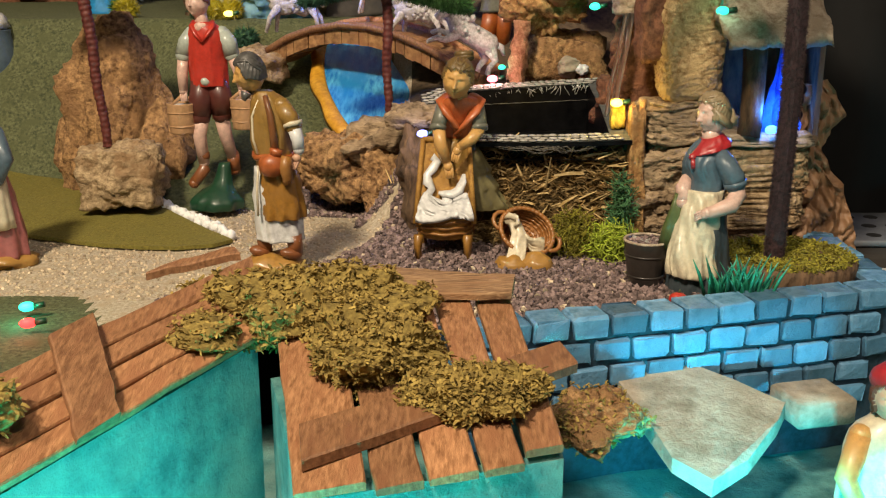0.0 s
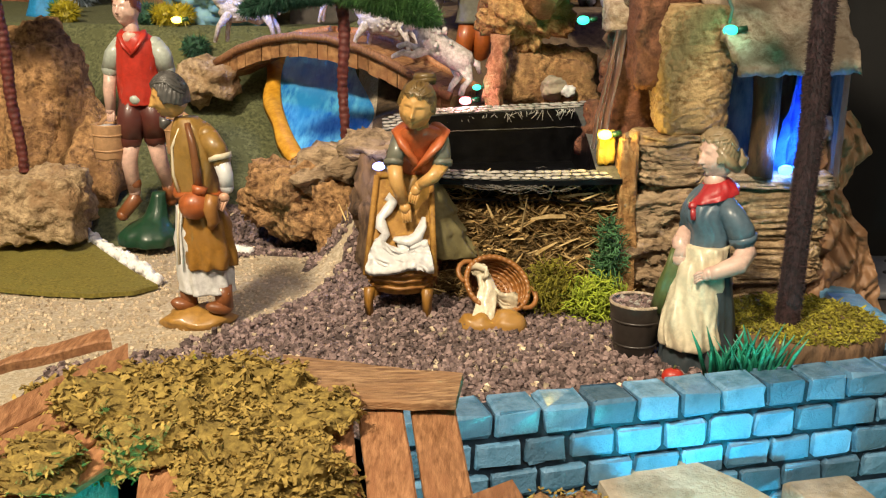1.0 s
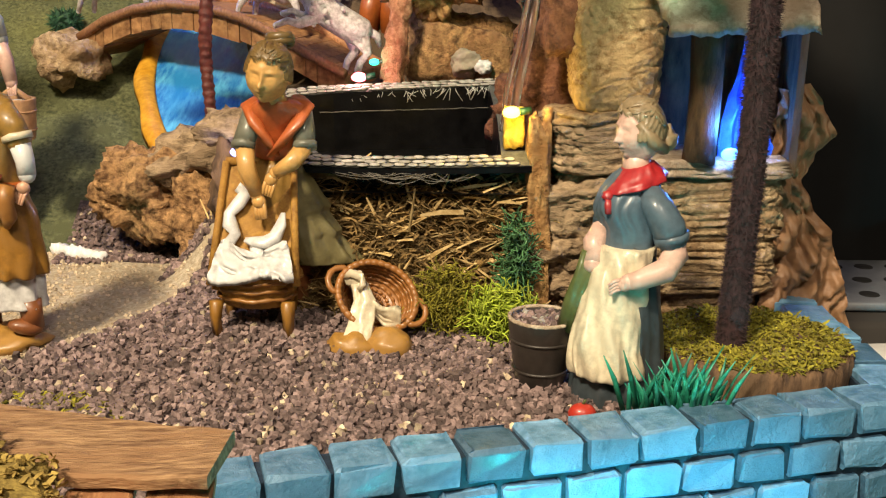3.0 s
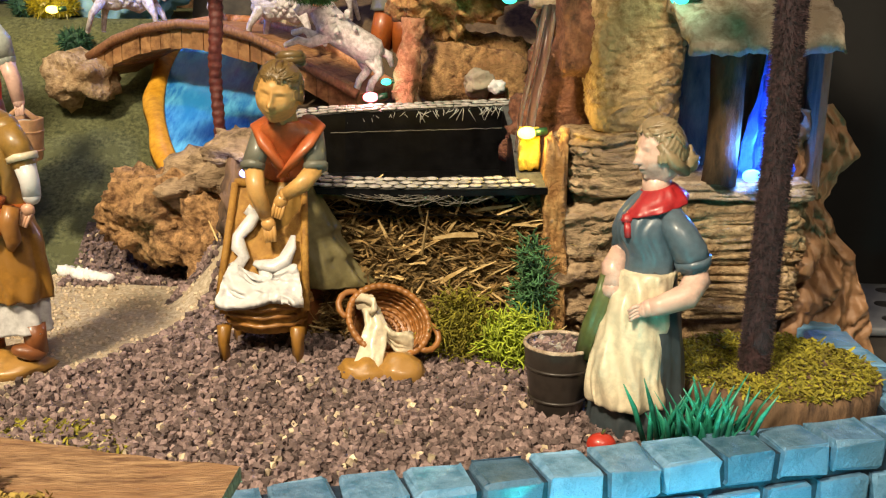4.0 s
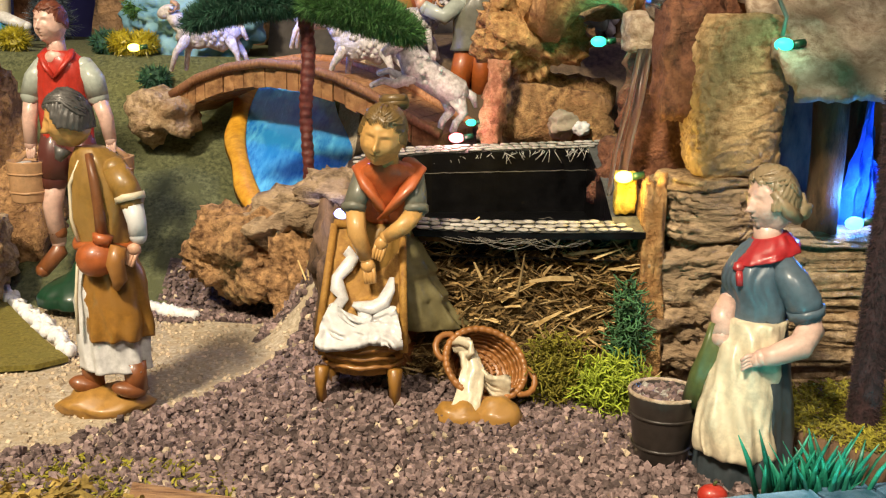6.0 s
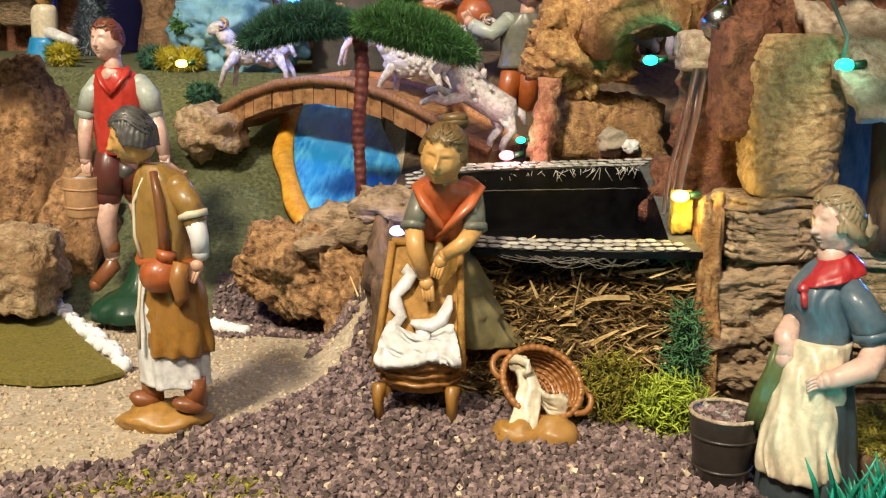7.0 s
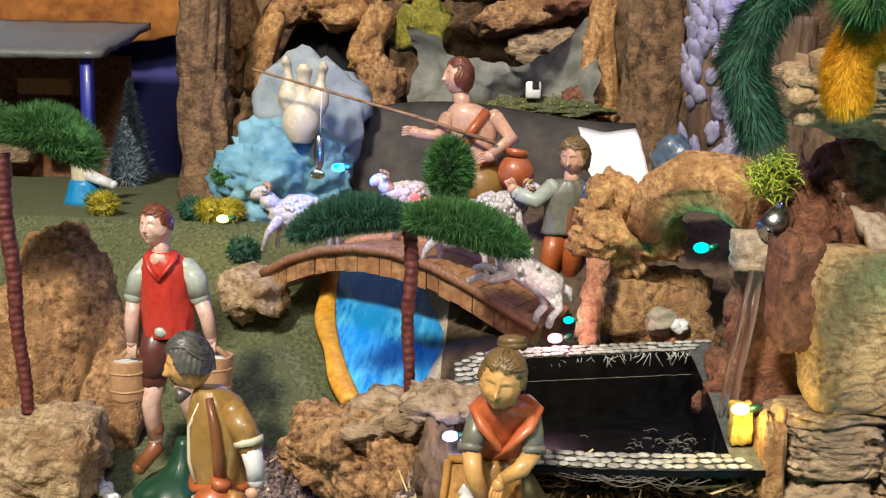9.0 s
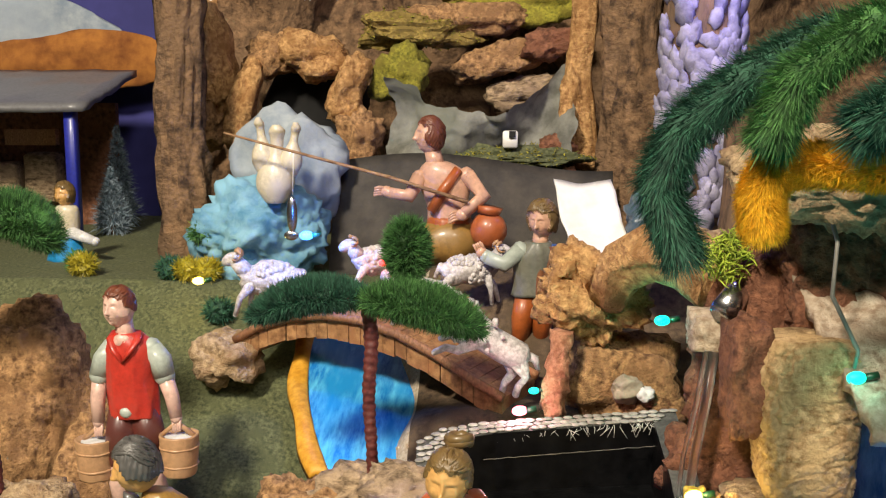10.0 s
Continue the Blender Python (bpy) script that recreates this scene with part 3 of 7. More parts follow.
def board(p, u0, u1, v0, v1, mat, th, rng, lift=0.0, along="v"):
    """A warped plank on a sloping quad, with sawn ends."""
    s = Sculpt()
    a, b, c, d = (Vector(q) for q in p)
    nrm = (b - a).cross(d - a).normalized()
    if nrm.z < 0:
        nrm = -nrm
    tw = rng.uniform(-0.0008, 0.0008)
    out = []
    for i in range(9):
        t = i / 8
        if along == "v":
            q0, q1 = quad(p, u0, v0 + (v1 - v0) * t), quad(p, u1, v0 + (v1 - v0) * t)
        else:
            q0, q1 = quad(p, u0 + (u1 - u0) * t, v1), quad(p, u0 + (u1 - u0) * t, v0)
        sd = (q1 - q0).normalized() * 0.0008
        wob = Vector((rng.uniform(-1, 1), rng.uniform(-1, 1), rng.uniform(-1, 1))) * 0.0005
        lo, hi = nrm * lift, nrm * (lift + th)
        out.append([q0 + lo + wob, q1 + lo + wob, q1 + hi - nrm * 0.0007 + wob + nrm * tw, q1 + hi - sd + wob + nrm * tw, q0 + hi + sd + wob - nrm * tw, q0 + hi - nrm * 0.0007 + wob - nrm * tw])
    s.rings(out, mat)
    return s


rng = random.Random(21)
RL = [(-0.100, 0.500, 0.074), (-0.175, 0.325, 0.074), (-0.150, 0.285, 0.056), (-0.081, 0.440, 0.057)]
RR = [(-0.078, 0.452, 0.058), (0.033, 0.487, 0.060), (0.048, 0.355, 0.040), (-0.052, 0.322, 0.040)]
hut = thing("hut", (0, 0, 0), "small hut with a sloping roof of reddish-brown boards", "hut")
for i in range(4):
    board(RL, 0.0 + rng.uniform(-0.04, 0.02), 1.0, i / 4 + 0.006, (i + 1) / 4 - 0.012, "wood_board", 0.0035, rng, along="u").make("roof_board", parent=hut, smooth=False)
board([(-0.106, 0.512, 0.076), (-0.134, 0.484, 0.075), (-0.140, 0.470, 0.075), (-0.100, 0.497, 0.077)], 0, 1, 0, 1, "wood_board", 0.004, rng, along="u").make("roof_board", parent=hut, smooth=False)
board(RL, 0.57, 0.70, -0.06, 1.04, "wood_board", 0.0035, rng, lift=0.005).make("roof_board", parent=hut, smooth=False)
s = Sculpt()
s.slab([(-0.084, 0.444), (-0.151, 0.290), (-0.157, 0.294), (-0.090, 0.448)], -0.10, 0.054, "hut_cyan_lit")
s.make("wall", parent=hut, smooth=False)
hut = thing("hut", (0, 0, 0), "hut roof of worn brown boards with a cross batten", "hut")
edges = [0.0, 0.27, 0.46, 0.66, 0.83, 1.0]
for i in range(5):
    board(RR, edges[i] + 0.012, edges[i + 1] - 0.012, 0.0, 1.0 + rng.uniform(-0.05, 0.03), "wood_board", 0.0035, rng).make("roof_board", parent=hut, smooth=False)
board([(-0.036, 0.512, 0.0655), (0.036, 0.494, 0.066), (0.033, 0.472, 0.0645), (-0.030, 0.476, 0.0640)], 0, 1, 0, 1, "wood_pale", 0.004, rng, along="u").make("roof_board", parent=hut, label="pale worn ridge board", smooth=False)
board([(-0.054, 0.360, 0.049), (0.050, 0.430, 0.055), (0.056, 0.410, 0.053), (-0.050, 0.336, 0.046)], 0, 1, 0, 1, "wood_board", 0.005, rng, along="u").make("batten", parent=hut, smooth=False)
for outline in ([(-0.05, 0.330), (0.046, 0.362), (0.046, 0.368), (-0.05, 0.336)], [(-0.050, 0.3375), (-0.078, 0.440), (-0.074, 0.442), (-0.046, 0.3385)], [(0.040, 0.3695), (0.028, 0.47), (0.032, 0.47), (0.044, 0.3695)]):
    Sculpt().slab(outline, -0.10, 0.038, "hut_cyan_lit").make("wall", parent=hut, smooth=False)


def pile(name, c, size, count, mat, bed, label, category, seed, length=0.0030, width=0.0007, flat=0.9):
    """A heap of loose stalks over a rough core."""
    s = Sculpt()
    rock_mesh(s, c, size, bed, seed=seed, sub=4, pits=0.5, lump=0.5)
    core = list(s.v)
    r = random.Random(seed)

    def place(q):
        p = Vector(core[q.randrange(len(core))])
        return p + Vector((q.uniform(-1, 1), q.uniform(-1, 1), q.uniform(-0.2, 1))) * 0.0015, None

    strands(s, place, count, length, width, mat, r, flat=flat)
    return s.make(name, label=label, category=category, kind="stuff", smooth=False)


pile("hay_heap", (-0.062, 0.470, 0.064), (0.052, 0.032, 0.016), 7000, "hay", "hay_bed", "heap of yellow-green hay crumbs on the hut roof", "hay", 31)
pile("hay_heap", (-0.030, 0.425, 0.058), (0.030, 0.034, 0.016), 6000, "hay", "hay_bed", "heap of yellow-green hay crumbs on the hut roof", "hay", 32)
pile("hay_heap", (0.010, 0.385, 0.054), (0.028, 0.018, 0.009), 3600, "hay", "hay_bed", "loose hay over a roof batten", "hay", 33)
pile("hay_heap", (-0.108, 0.425, 0.066), (0.020, 0.018, 0.006), 700, "hay", "hay_bed", "thin hay on sloping boards", "hay", 34)
pile("hay_heap", (-0.170, 0.325, 0.076), (0.022, 0.02, 0.008), 600, "hay", "hay_bed", "hay at the corner of a hut roof", "hay", 35)

# lower yard
sl = Sculpt()
sl.slab([(0.108, 0.600), (0.128, 0.618), (0.150, 0.622), (0.180, 0.600), (0.204, 0.577), (0.196, 0.560), (0.170, 0.530), (0.146, 0.512), (0.128, 0.530), (0.118, 0.565)], lambda x, y: -0.05 + 0.25 * (y - 0.56), lambda x, y: -0.040 + 0.25 * (y - 0.56), "stone_pale", jit=0.001)
sl.shake(0.002, 60)
sl.make("stone_slab", label="pale rough stone slab leaning under the wall", category="stone slab", smooth=False)
pile("leaf_litter", (0.088, 0.555, -0.035), (0.028, 0.030, 0.016), 900, "hay", "cork", "brown crumpled moss and bark beside the wall", "bark litter", 41)
tw = thing("small_wall", (0, 0, 0), "small block of pale brickwork under the huts", "wall")
for r in range(6):
    for c in range(5):
        Sculpt().box((0, 0, 0), (0.0122, 0.010, 0.0074), "stone_pale", jit=0.0004, bev=0.0008).make("brick", parent=tw, at=(0.045 + c * 0.0142 + 0.005 * (r % 2), 0.442 + c * 0.003, -0.046 - r * 0.0092))
Sculpt().box((0.075, 0.453, -0.07), (0.07, 0.01, 0.06), "mortar_blue", rot=(0, 0, 12)).make("mortar", parent=tw, smooth=False)
rock("rock", (0.115, 0.400, -0.04), (0.024, 0.02, 0.018), "cork_pale", "rounded tan cork stone", seed=4)
Sculpt().box((0.232, 0.607, -0.05), (0.04, 0.035, 0.018), "stone_pale", rot=(0, 0, 14), bev=0.002).make("stone_block", label="pale cut stone ledge at the wall", category="stone block")


# ---- river, bridge ----
def river_z(x, y):
    return 0.071 + 0.36 * (y - 0.936)


rv = Sculpt()


def river_at(u, v):
    y = 0.925 + 0.20 * v
    xl = -0.088 - 0.47 * (y - 0.936) + 0.8 * (y - 0.936) ** 2 * 2
    xr = 0.005 + 0.05 * math.sin(v * 2)
    x = xl + (xr - xl) * u
    return (x, y, river_z(x, y) + 0.0012 * noise.noise(Vector((x * 80, y * 25, 0))))


rv.sheet(river_at, 40, 40, "river_blue", 0.004)
rv.make("river", label="glossy river painted in blue streaks", category="river", kind="structure")
rv = Sculpt()


def bank_at(u, v):
    x, y, z = river_at(0, v)
    return (x + 0.003 - 0.014 * u * (1 + 0.12 * math.sin(v * 17)), y, z + 0.0015 + 0.003 * math.sin(u * 3.14))


rv.sheet(bank_at, 8, 40, "ochre", 0.006)
rv.make("river_bank", label="ochre painted sand edge of the river", category="river bank", kind="structure")
br = thing("bridge", (0, 0, 0), "small arched bridge of reddish-brown wood", "bridge")
BP = [(-0.172, 1.040, 0.128), (-0.150, 1.030, 0.141), (-0.125, 1.020, 0.150), (-0.098, 1.009, 0.1545), (-0.070, 0.998, 0.1535), (-0.042, 0.986, 0.147), (-0.015, 0.974, 0.136), (0.010, 0.962, 0.123), (0.032, 0.952, 0.113)]


def bridge_at(t):
    k = min(int(t * 8), 7)
    return Vector(BP[k]).lerp(Vector(BP[k + 1]), t * 8 - k)


rng = random.Random(8)
for i in range(26):
    a, b = bridge_at(i / 26), bridge_at((i + 0.97) / 26)
    back = Vector((0.022, 0.045, 0.002))
    th = Vector((0, 0, 0.016 + rng.uniform(-0.001, 0.001)))
    j = Vector((rng.uniform(-1, 1), rng.uniform(-2, 1), 0)) * 0.0006
    s = Sculpt()
    s.add([a + j - th, b + j - th, b + j + back - th, a + j + back - th, a + j, b + j, b + j + back, a + j + back], [(3, 2, 1, 0), (4, 5, 6, 7), (0, 1, 5, 4), (1, 2, 6, 5), (2, 3, 7, 6), (3, 0, 4, 7)], "bridge_wood")
    s.make("deck_plank", parent=br, smooth=False)
for off in (Vector((0, -0.002, 0.001)), Vector((0.023, 0.047, 0.003))):
    Sculpt().tube([bridge_at(i / 24) + off for i in range(25)], 0.0034, "wood_board", n=8).make("kerb_rail", parent=br)
rock("rock", (-0.180, 1.040, 0.112), (0.026, 0.022, 0.020), "cork_pale", "pale ochre stone at the bridge's foot", "stone", seed=9, pits=0.4)


# ---- cork rocks ----
rock("cork_rock", (-0.088, 0.902, 0.0425), (0.035, 0.023, 0.030), "cork", "lump of pitted brown cork bark", seed=2, sub=5, pits=0.40, lump=0.4, box=0.35)
rock("cork_rock", (-0.050, 0.884, 0.033), (0.023, 0.019, 0.031), "cork", "lump of pitted brown cork bark", seed=3, sub=5, pits=0.40, box=0.3)
rock("cork_rock", (-0.055, 0.892, 0.068), (0.034, 0.022, 0.018), "cork_grey", "grey-brown slab of cork bark", seed=6, sub=4, pits=0.5, rot=(0, -18, 0))
rock("cork_rock", (-0.018, 0.828, 0.045), (0.021, 0.024, 0.050), "bark_dark", "dark upright cork under the pond", seed=7, sub=4, pits=0.5)
rock("cork_rock", (-0.022, 0.845, 0.094), (0.026, 0.026, 0.012), "cork_grey", "grey cork lump at the pond's corner", seed=8, sub=4, pits=0.5)
rock("boulder", (-0.315, 1.005, 0.060), (0.055, 0.040, 0.100), "cork", "tall brown rock beside the slope", "boulder", seed=12, sub=5, pits=0.3, lump=0.35)
rock("boulder", (-0.262, 0.975, 0.03), (0.030, 0.03, 0.065), "cork", "low brown rock at the slope's foot", "boulder", seed=13, sub=4, pits=0.35)

# cork house on the east side
hs = thing("cork_house", (0, 0, 0), "ruined house built of stacked cork bark", "house")


def cork_slab(x0, x1, y0, y1, z0, z1, seed, mat="cork_grey", deep=0.0030, round_=0.30, name="cork_block", chunk=0.0):
    """A block of cork bark: flaky layers all round it and, by chunk, deep cracks that part it into pieces."""
    n, m = 230, max(18, int((z1 - z0) / 0.0008))
    cx, cy, rx, ry = (x0 + x1) / 2, (y0 + y1) / 2, (x1 - x0) / 2, (y1 - y0) / 2
    o = Vector((seed * 1.7, seed * 0.9, 0))
    out = []
    for j in range(m + 1):
        v = j / m
        edge = 1 - 0.16 * abs(2 * v - 1) ** 8
        ring = []
        for i in range(n):
            an = 2 * math.pi * i / n
            px = math.copysign(abs(math.cos(an)) ** round_, math.cos(an))
            py = math.copysign(abs(math.sin(an)) ** round_, math.sin(an))
            z = z0 + (z1 - z0) * v
            p = Vector((cx + rx * px, cy + ry * py, z)) + o
            warp = 0.004 * noise.noise(p * 55) + 0.0014 * noise.noise(p * 190)
            lay = noise.noise(Vector((p.x * 60, p.y * 60, (z + warp) * 230)))
            fine = noise.noise(Vector((p.x * 150, p.y * 150, (z + warp) * 700 + 7)))
            a = deep / 0.0030
            d = -deep * 0.8 * max(0.0, 1 - abs(lay) / 0.15) - a * 0.0007 * max(0.0, 1 - abs(fine) / 0.25)
            d += a * 0.0012 * noise.cell(Vector((p.x * 45, p.y * 45, (z + warp) * 200))) - 0.0006 + 0.0034 * noise.noise(p * 34) + 0.0009 * noise.noise(p * 330)
            if chunk:
                far = noise.voronoi(Vector((p.x * 55 + 40 * warp, p.y * 55, z * 115 + 90 * warp)))[0]
                d -= chunk * max(0.0, 1 - (far[1] - far[0]) / 0.13)
            wave = 0.0018 * noise.noise(Vector((p.x * 50, p.y * 50, seed)))
            ring.append((cx + (rx + d) * px * edge, cy + (ry + d) * py * edge, z + wave))
        out.append(ring)
    Sculpt().rings(out, mat).make(name, parent=hs)


cork_slab(0.152, 0.200, 0.772, 0.820, 0.083, 0.110, 1, deep=0.0026)
cork_slab(0.154, 0.196, 0.779, 0.820, 0.060, 0.084, 2, round_=0.45, chunk=0.002)
for i, (x, z, sx, sz) in enumerate(((0.170, 0.070, 0.027, 0.011), (0.165, 0.047, 0.021, 0.017), (0.172, 0.026, 0.024, 0.010))):
    s2 = Sculpt()
    rock_mesh(s2, (x, 0.796, z), (sx, 0.024, sz), "cork_grey", seed=20 + i, sub=5, strata=0.18, pits=0.35, lump=0.25, box=0.55, rot=(0, (-8, 6, -4)[i], 0))
    s2.make("cork_block", parent=hs)
cork_slab(0.150, 0.205, 0.780, 0.820, -0.001, 0.026, 4, "cork_pale", 0.0022, chunk=0.003)
cork_slab(0.196, 0.281, 0.775, 0.822, 0.047, 0.086, 5, "cork_pale", 0.0020, chunk=0.0032)
cork_slab(0.193, 0.278, 0.777, 0.822, 0.016, 0.048, 8, "cork_pale", 0.0020, chunk=0.0034)
cork_slab(0.196, 0.272, 0.786, 0.822, -0.001, 0.017, 6, "cork_pale", 0.0020, chunk=0.0030)
s2 = Sculpt()
rock_mesh(s2, (0.1455, 0.790, 0.055), (0.0065, 0.018, 0.058), "cork_orange", seed=26, sub=4, pits=0.6, lump=0.2, box=0.8)
s2.make("corner_post", parent=hs)
s2 = Sculpt()
rock_mesh(s2, (0.238, 0.798, 0.0870), (0.041, 0.025, 0.005), "cork_cut", seed=28, sub=4, pits=0.4, lump=0.1, box=0.9)
s2.make("ledge_top", parent=hs)
# tower cut from one piece of pale cork
cork_slab(0.161, 0.208, 0.774, 0.815, 0.116, 0.196, 11, "cork_tower", 0.0005, 0.42, "tower_block", 0.0011)
s2 = Sculpt()
rock_mesh(s2, (0.158, 0.806, 0.172), (0.012, 0.022, 0.030), "cork_red", seed=29, sub=4, pits=0.4, lump=0.2, box=0.7)
s2.make("side_block", parent=hs)
s2 = Sculpt()
rock_mesh(s2, (0.176, 0.797, 0.1115), (0.026, 0.022, 0.0045), "cork_pale", seed=31, sub=4, pits=0.5, lump=0.3, box=0.6)
s2.make("shelf", parent=hs)
s2 = Sculpt()
s2.sheet(lambda u, v: (0.203 - 0.020 * v + (0.071 + 0.022 * v) * u, 0.746 + 0.075 * v, 0.163 + 0.058 * v + 0.003 * noise.noise(Vector((u * 9, v * 9, 1))) + 0.002 * u), 36, 30, "cork_cut", 0.007)
s2.shake(0.003, 80).shake(0.0014, 260)
s2.make("roof", parent=hs)
s2 = Sculpt()
s2.tube([(0.2285, 0.777, 0.09), (0.229, 0.778, 0.11), (0.2295, 0.778, 0.13), (0.229, 0.777, 0.15), (0.2285, 0.777, 0.168)], 0.0085, "bark_dark", n=40)
s2.shake(0.002, 150)
s2.make("column", parent=hs)
Sculpt().box((0.2800, 0.826, 0.126), (0.004, 0.005, 0.078), "white_board", rot=(0, 2, 0)).make("post", parent=hs, smooth=False)
Sculpt().box((0.245, 0.835, 0.125), (0.075, 0.005, 0.085), "bark_dark").make("back_wall", parent=hs, smooth=False)
Sculpt().box((0.279, 0.805, 0.125), (0.004, 0.05, 0.085), "bark_dark").make("side_wall", parent=hs, smooth=False)
fl = thing("blue_foil", (0, 0, 0), "crumpled blue cellophane lit by a lamp", "cellophane")
for x0, x1, top, lean, d in ((0.2400, 0.2525, 0.066, 0.010, -0.004), (0.2460, 0.2600, 0.052, 0.006, 0.002), (0.2560, 0.2720, 0.036, -0.004, -0.004)):
    f_ = Sculpt()
    f_.sheet(lambda u, v, x0=x0, x1=x1, top=top, lean=lean, d=d: (x0 + (x1 - x0) * u * (1 - 0.75 * v) + lean * v, 0.790 + d + 0.004 * math.sin(u * 9 + v * 4) + 0.003 * noise.noise(Vector((u * 4, v * 6, x0 * 90))), 0.090 + top * v), 7, 14, "foil_blue")
    f_.shake(0.0016, 190, x0 * 100)
    f_.make("sheet", parent=fl, smooth=False)

kp = Sculpt()
KRAFT = ((-0.03, 0.333), (0.019, 0.322), (0.045, 0.314), (0.062, 0.300), (0.078, 0.296), (0.100, 0.306), (0.116, 0.303), (0.128, 0.294))


def kraft_at(u, v):
    z = -0.03 + 0.158 * v
    xr = KRAFT[-1][1]
    for (za, xa), (zb, xb) in zip(KRAFT, KRAFT[1:]):
        if za <= z < zb:
            xr = xa + (xb - xa) * (z - za) / (zb - za)
    a = Vector((u * 2.6, v * 7.0, 3))
    crease = abs(noise.noise(a)) * 0.020 + abs(noise.noise(a * 2.3 + Vector((5, 0, 0)))) * 0.010 + abs(noise.noise(a * 5.1)) * 0.004
    return (0.272 + (xr - 0.272) * u + 0.003 * noise.noise(a * 2), 0.800 + 0.012 * u - crease - 0.010 * (1 - v), z + 0.004 * noise.noise(a * 1.5 + Vector((0, 9, 0))))


kp.sheet(kraft_at, 44, 90, "kraft")
kp.make("kraft_paper", label="crumpled brown kraft paper beside the cork house", category="paper")

# cork cliff behind the house and the water spout
rock("cork_cliff", (0.185, 0.875, 0.155), (0.040, 0.036, 0.075), "cork_red", "reddish cork cliff behind the pond", "cork cliff", seed=40, sub=5, pits=0.35, lump=0.25, box=0.4)
rock("cork_cliff", (0.235, 0.90, 0.19), (0.05, 0.05, 0.10), "bark_dark", "dark bark cliff beside the house", "cork cliff", seed=41, sub=5, pits=0.4, lump=0.2, box=0.4)
rock("cork_rock", (0.150, 0.870, 0.100), (0.026, 0.022, 0.024), "cork_red", "red cork lump under the waterfall", seed=42, sub=4, pits=0.4)
sp = thing("water_spout", (0, 0, 0), "cork trough with a steel pipe that feeds the pond", "water spout")
s2 = Sculpt()
rock_mesh(s2, (0.152, 0.852, 0.185), (0.017, 0.016, 0.011), "cork_cut", seed=44, sub=4, pits=0.3, lump=0.1, box=0.8)
s2.make("trough", parent=sp)
Sculpt().tube([(0.150, 0.832, 0.199), (0.158, 0.845, 0.205), (0.168, 0.86, 0.208)], 0.0075, "steel", n=16).make("pipe", parent=sp, label="short steel pipe")
wt = Sculpt()
wt.tube([(0.147, 0.838, 0.176), (0.143, 0.833, 0.150), (0.137, 0.828, 0.120), (0.131, 0.824, 0.072)], [0.003, 0.0028, 0.0026, 0.0024], "water_clear", n=8)
wt.tube([(0.143, 0.838, 0.176), (0.138, 0.833, 0.150), (0.131, 0.828, 0.120), (0.126, 0.824, 0.072)], [0.0015, 0.0014, 0.0013, 0.0012], "water_clear", n=8)
wt.make("water_jet", label="thin clear stream of water falling into the pond", category="water")

# orange cork over the pond's far edge
rock("cork_rock", (0.088, 0.960, 0.180), (0.034, 0.022, 0.026), "cork_orange", "crumpled orange cork bark", seed=50, sub=5, pits=0.5, lump=0.5, box=0.3, rot=(0, 30, 10))
rock("cork_rock", (0.072, 0.958, 0.200), (0.014, 0.014, 0.020), "cork_orange", "crumpled orange cork bark", seed=51, sub=4, pits=0.45, lump=0.4, box=0.3, rot=(0, 25, 0))
ar = Sculpt()
ar.tube([(0.098, 0.945, 0.185), (0.108, 0.935, 0.208), (0.125, 0.915, 0.218), (0.142, 0.895, 0.216), (0.155, 0.875, 0.205)], [0.014, 0.017, 0.018, 0.018, 0.016], "cork_orange", n=28)
ar.shake(0.005, 90).shake(0.003, 260, 3)
ar.make("cork_arch", label="arched piece of orange cork over a lamp", category="cork arch")
rock("cork_rock", (0.110, 0.968, 0.125), (0.040, 0.022, 0.030), "cork", "brown cork block behind the pond", seed=53, sub=4, pits=0.3, box=0.5)
s2 = Sculpt()
s2.tube([(0.064 + 0.005 * i / 19, 0.932 + 0.001 * i / 19, 0.110 + 0.055 * i / 19) for i in range(20)], [0.0082 - 0.0012 * i / 19 for i in range(20)], "cork_salmon", n=30)
s2.shake(0.003, 150).shake(0.0014, 420, 2)
s2.make("cork_pillar", label="thin pinkish cork pillar at the pond", category="cork pillar")
rock("rock", (0.112, 0.945, 0.124), (0.010, 0.008, 0.010), "stone_pale", "small glossy pale stone", "stone", seed=54)
rock("rock", (0.124, 0.942, 0.121), (0.006, 0.006, 0.005), "resin_white", "small white glossy stone", "stone", seed=55)

# ---- pond ----
PO = [(0.022, 0.768), (0.060, 0.766), (0.100, 0.768), (0.141, 0.772), (0.143, 0.85), (0.141, 0.930), (0.08, 0.918), (0.019, 0.906), (-0.006, 0.896), (-0.018, 0.880), (-0.016, 0.850), (0.004, 0.81)]


def pond_z(y):
    return 0.0885 + 0.17 * (y - 0.772)


def shrink(poly, k, kx=0.066, ky=0.845):
    return [(kx + (x - kx) * k, ky + (y - ky) * k) for x, y in poly]


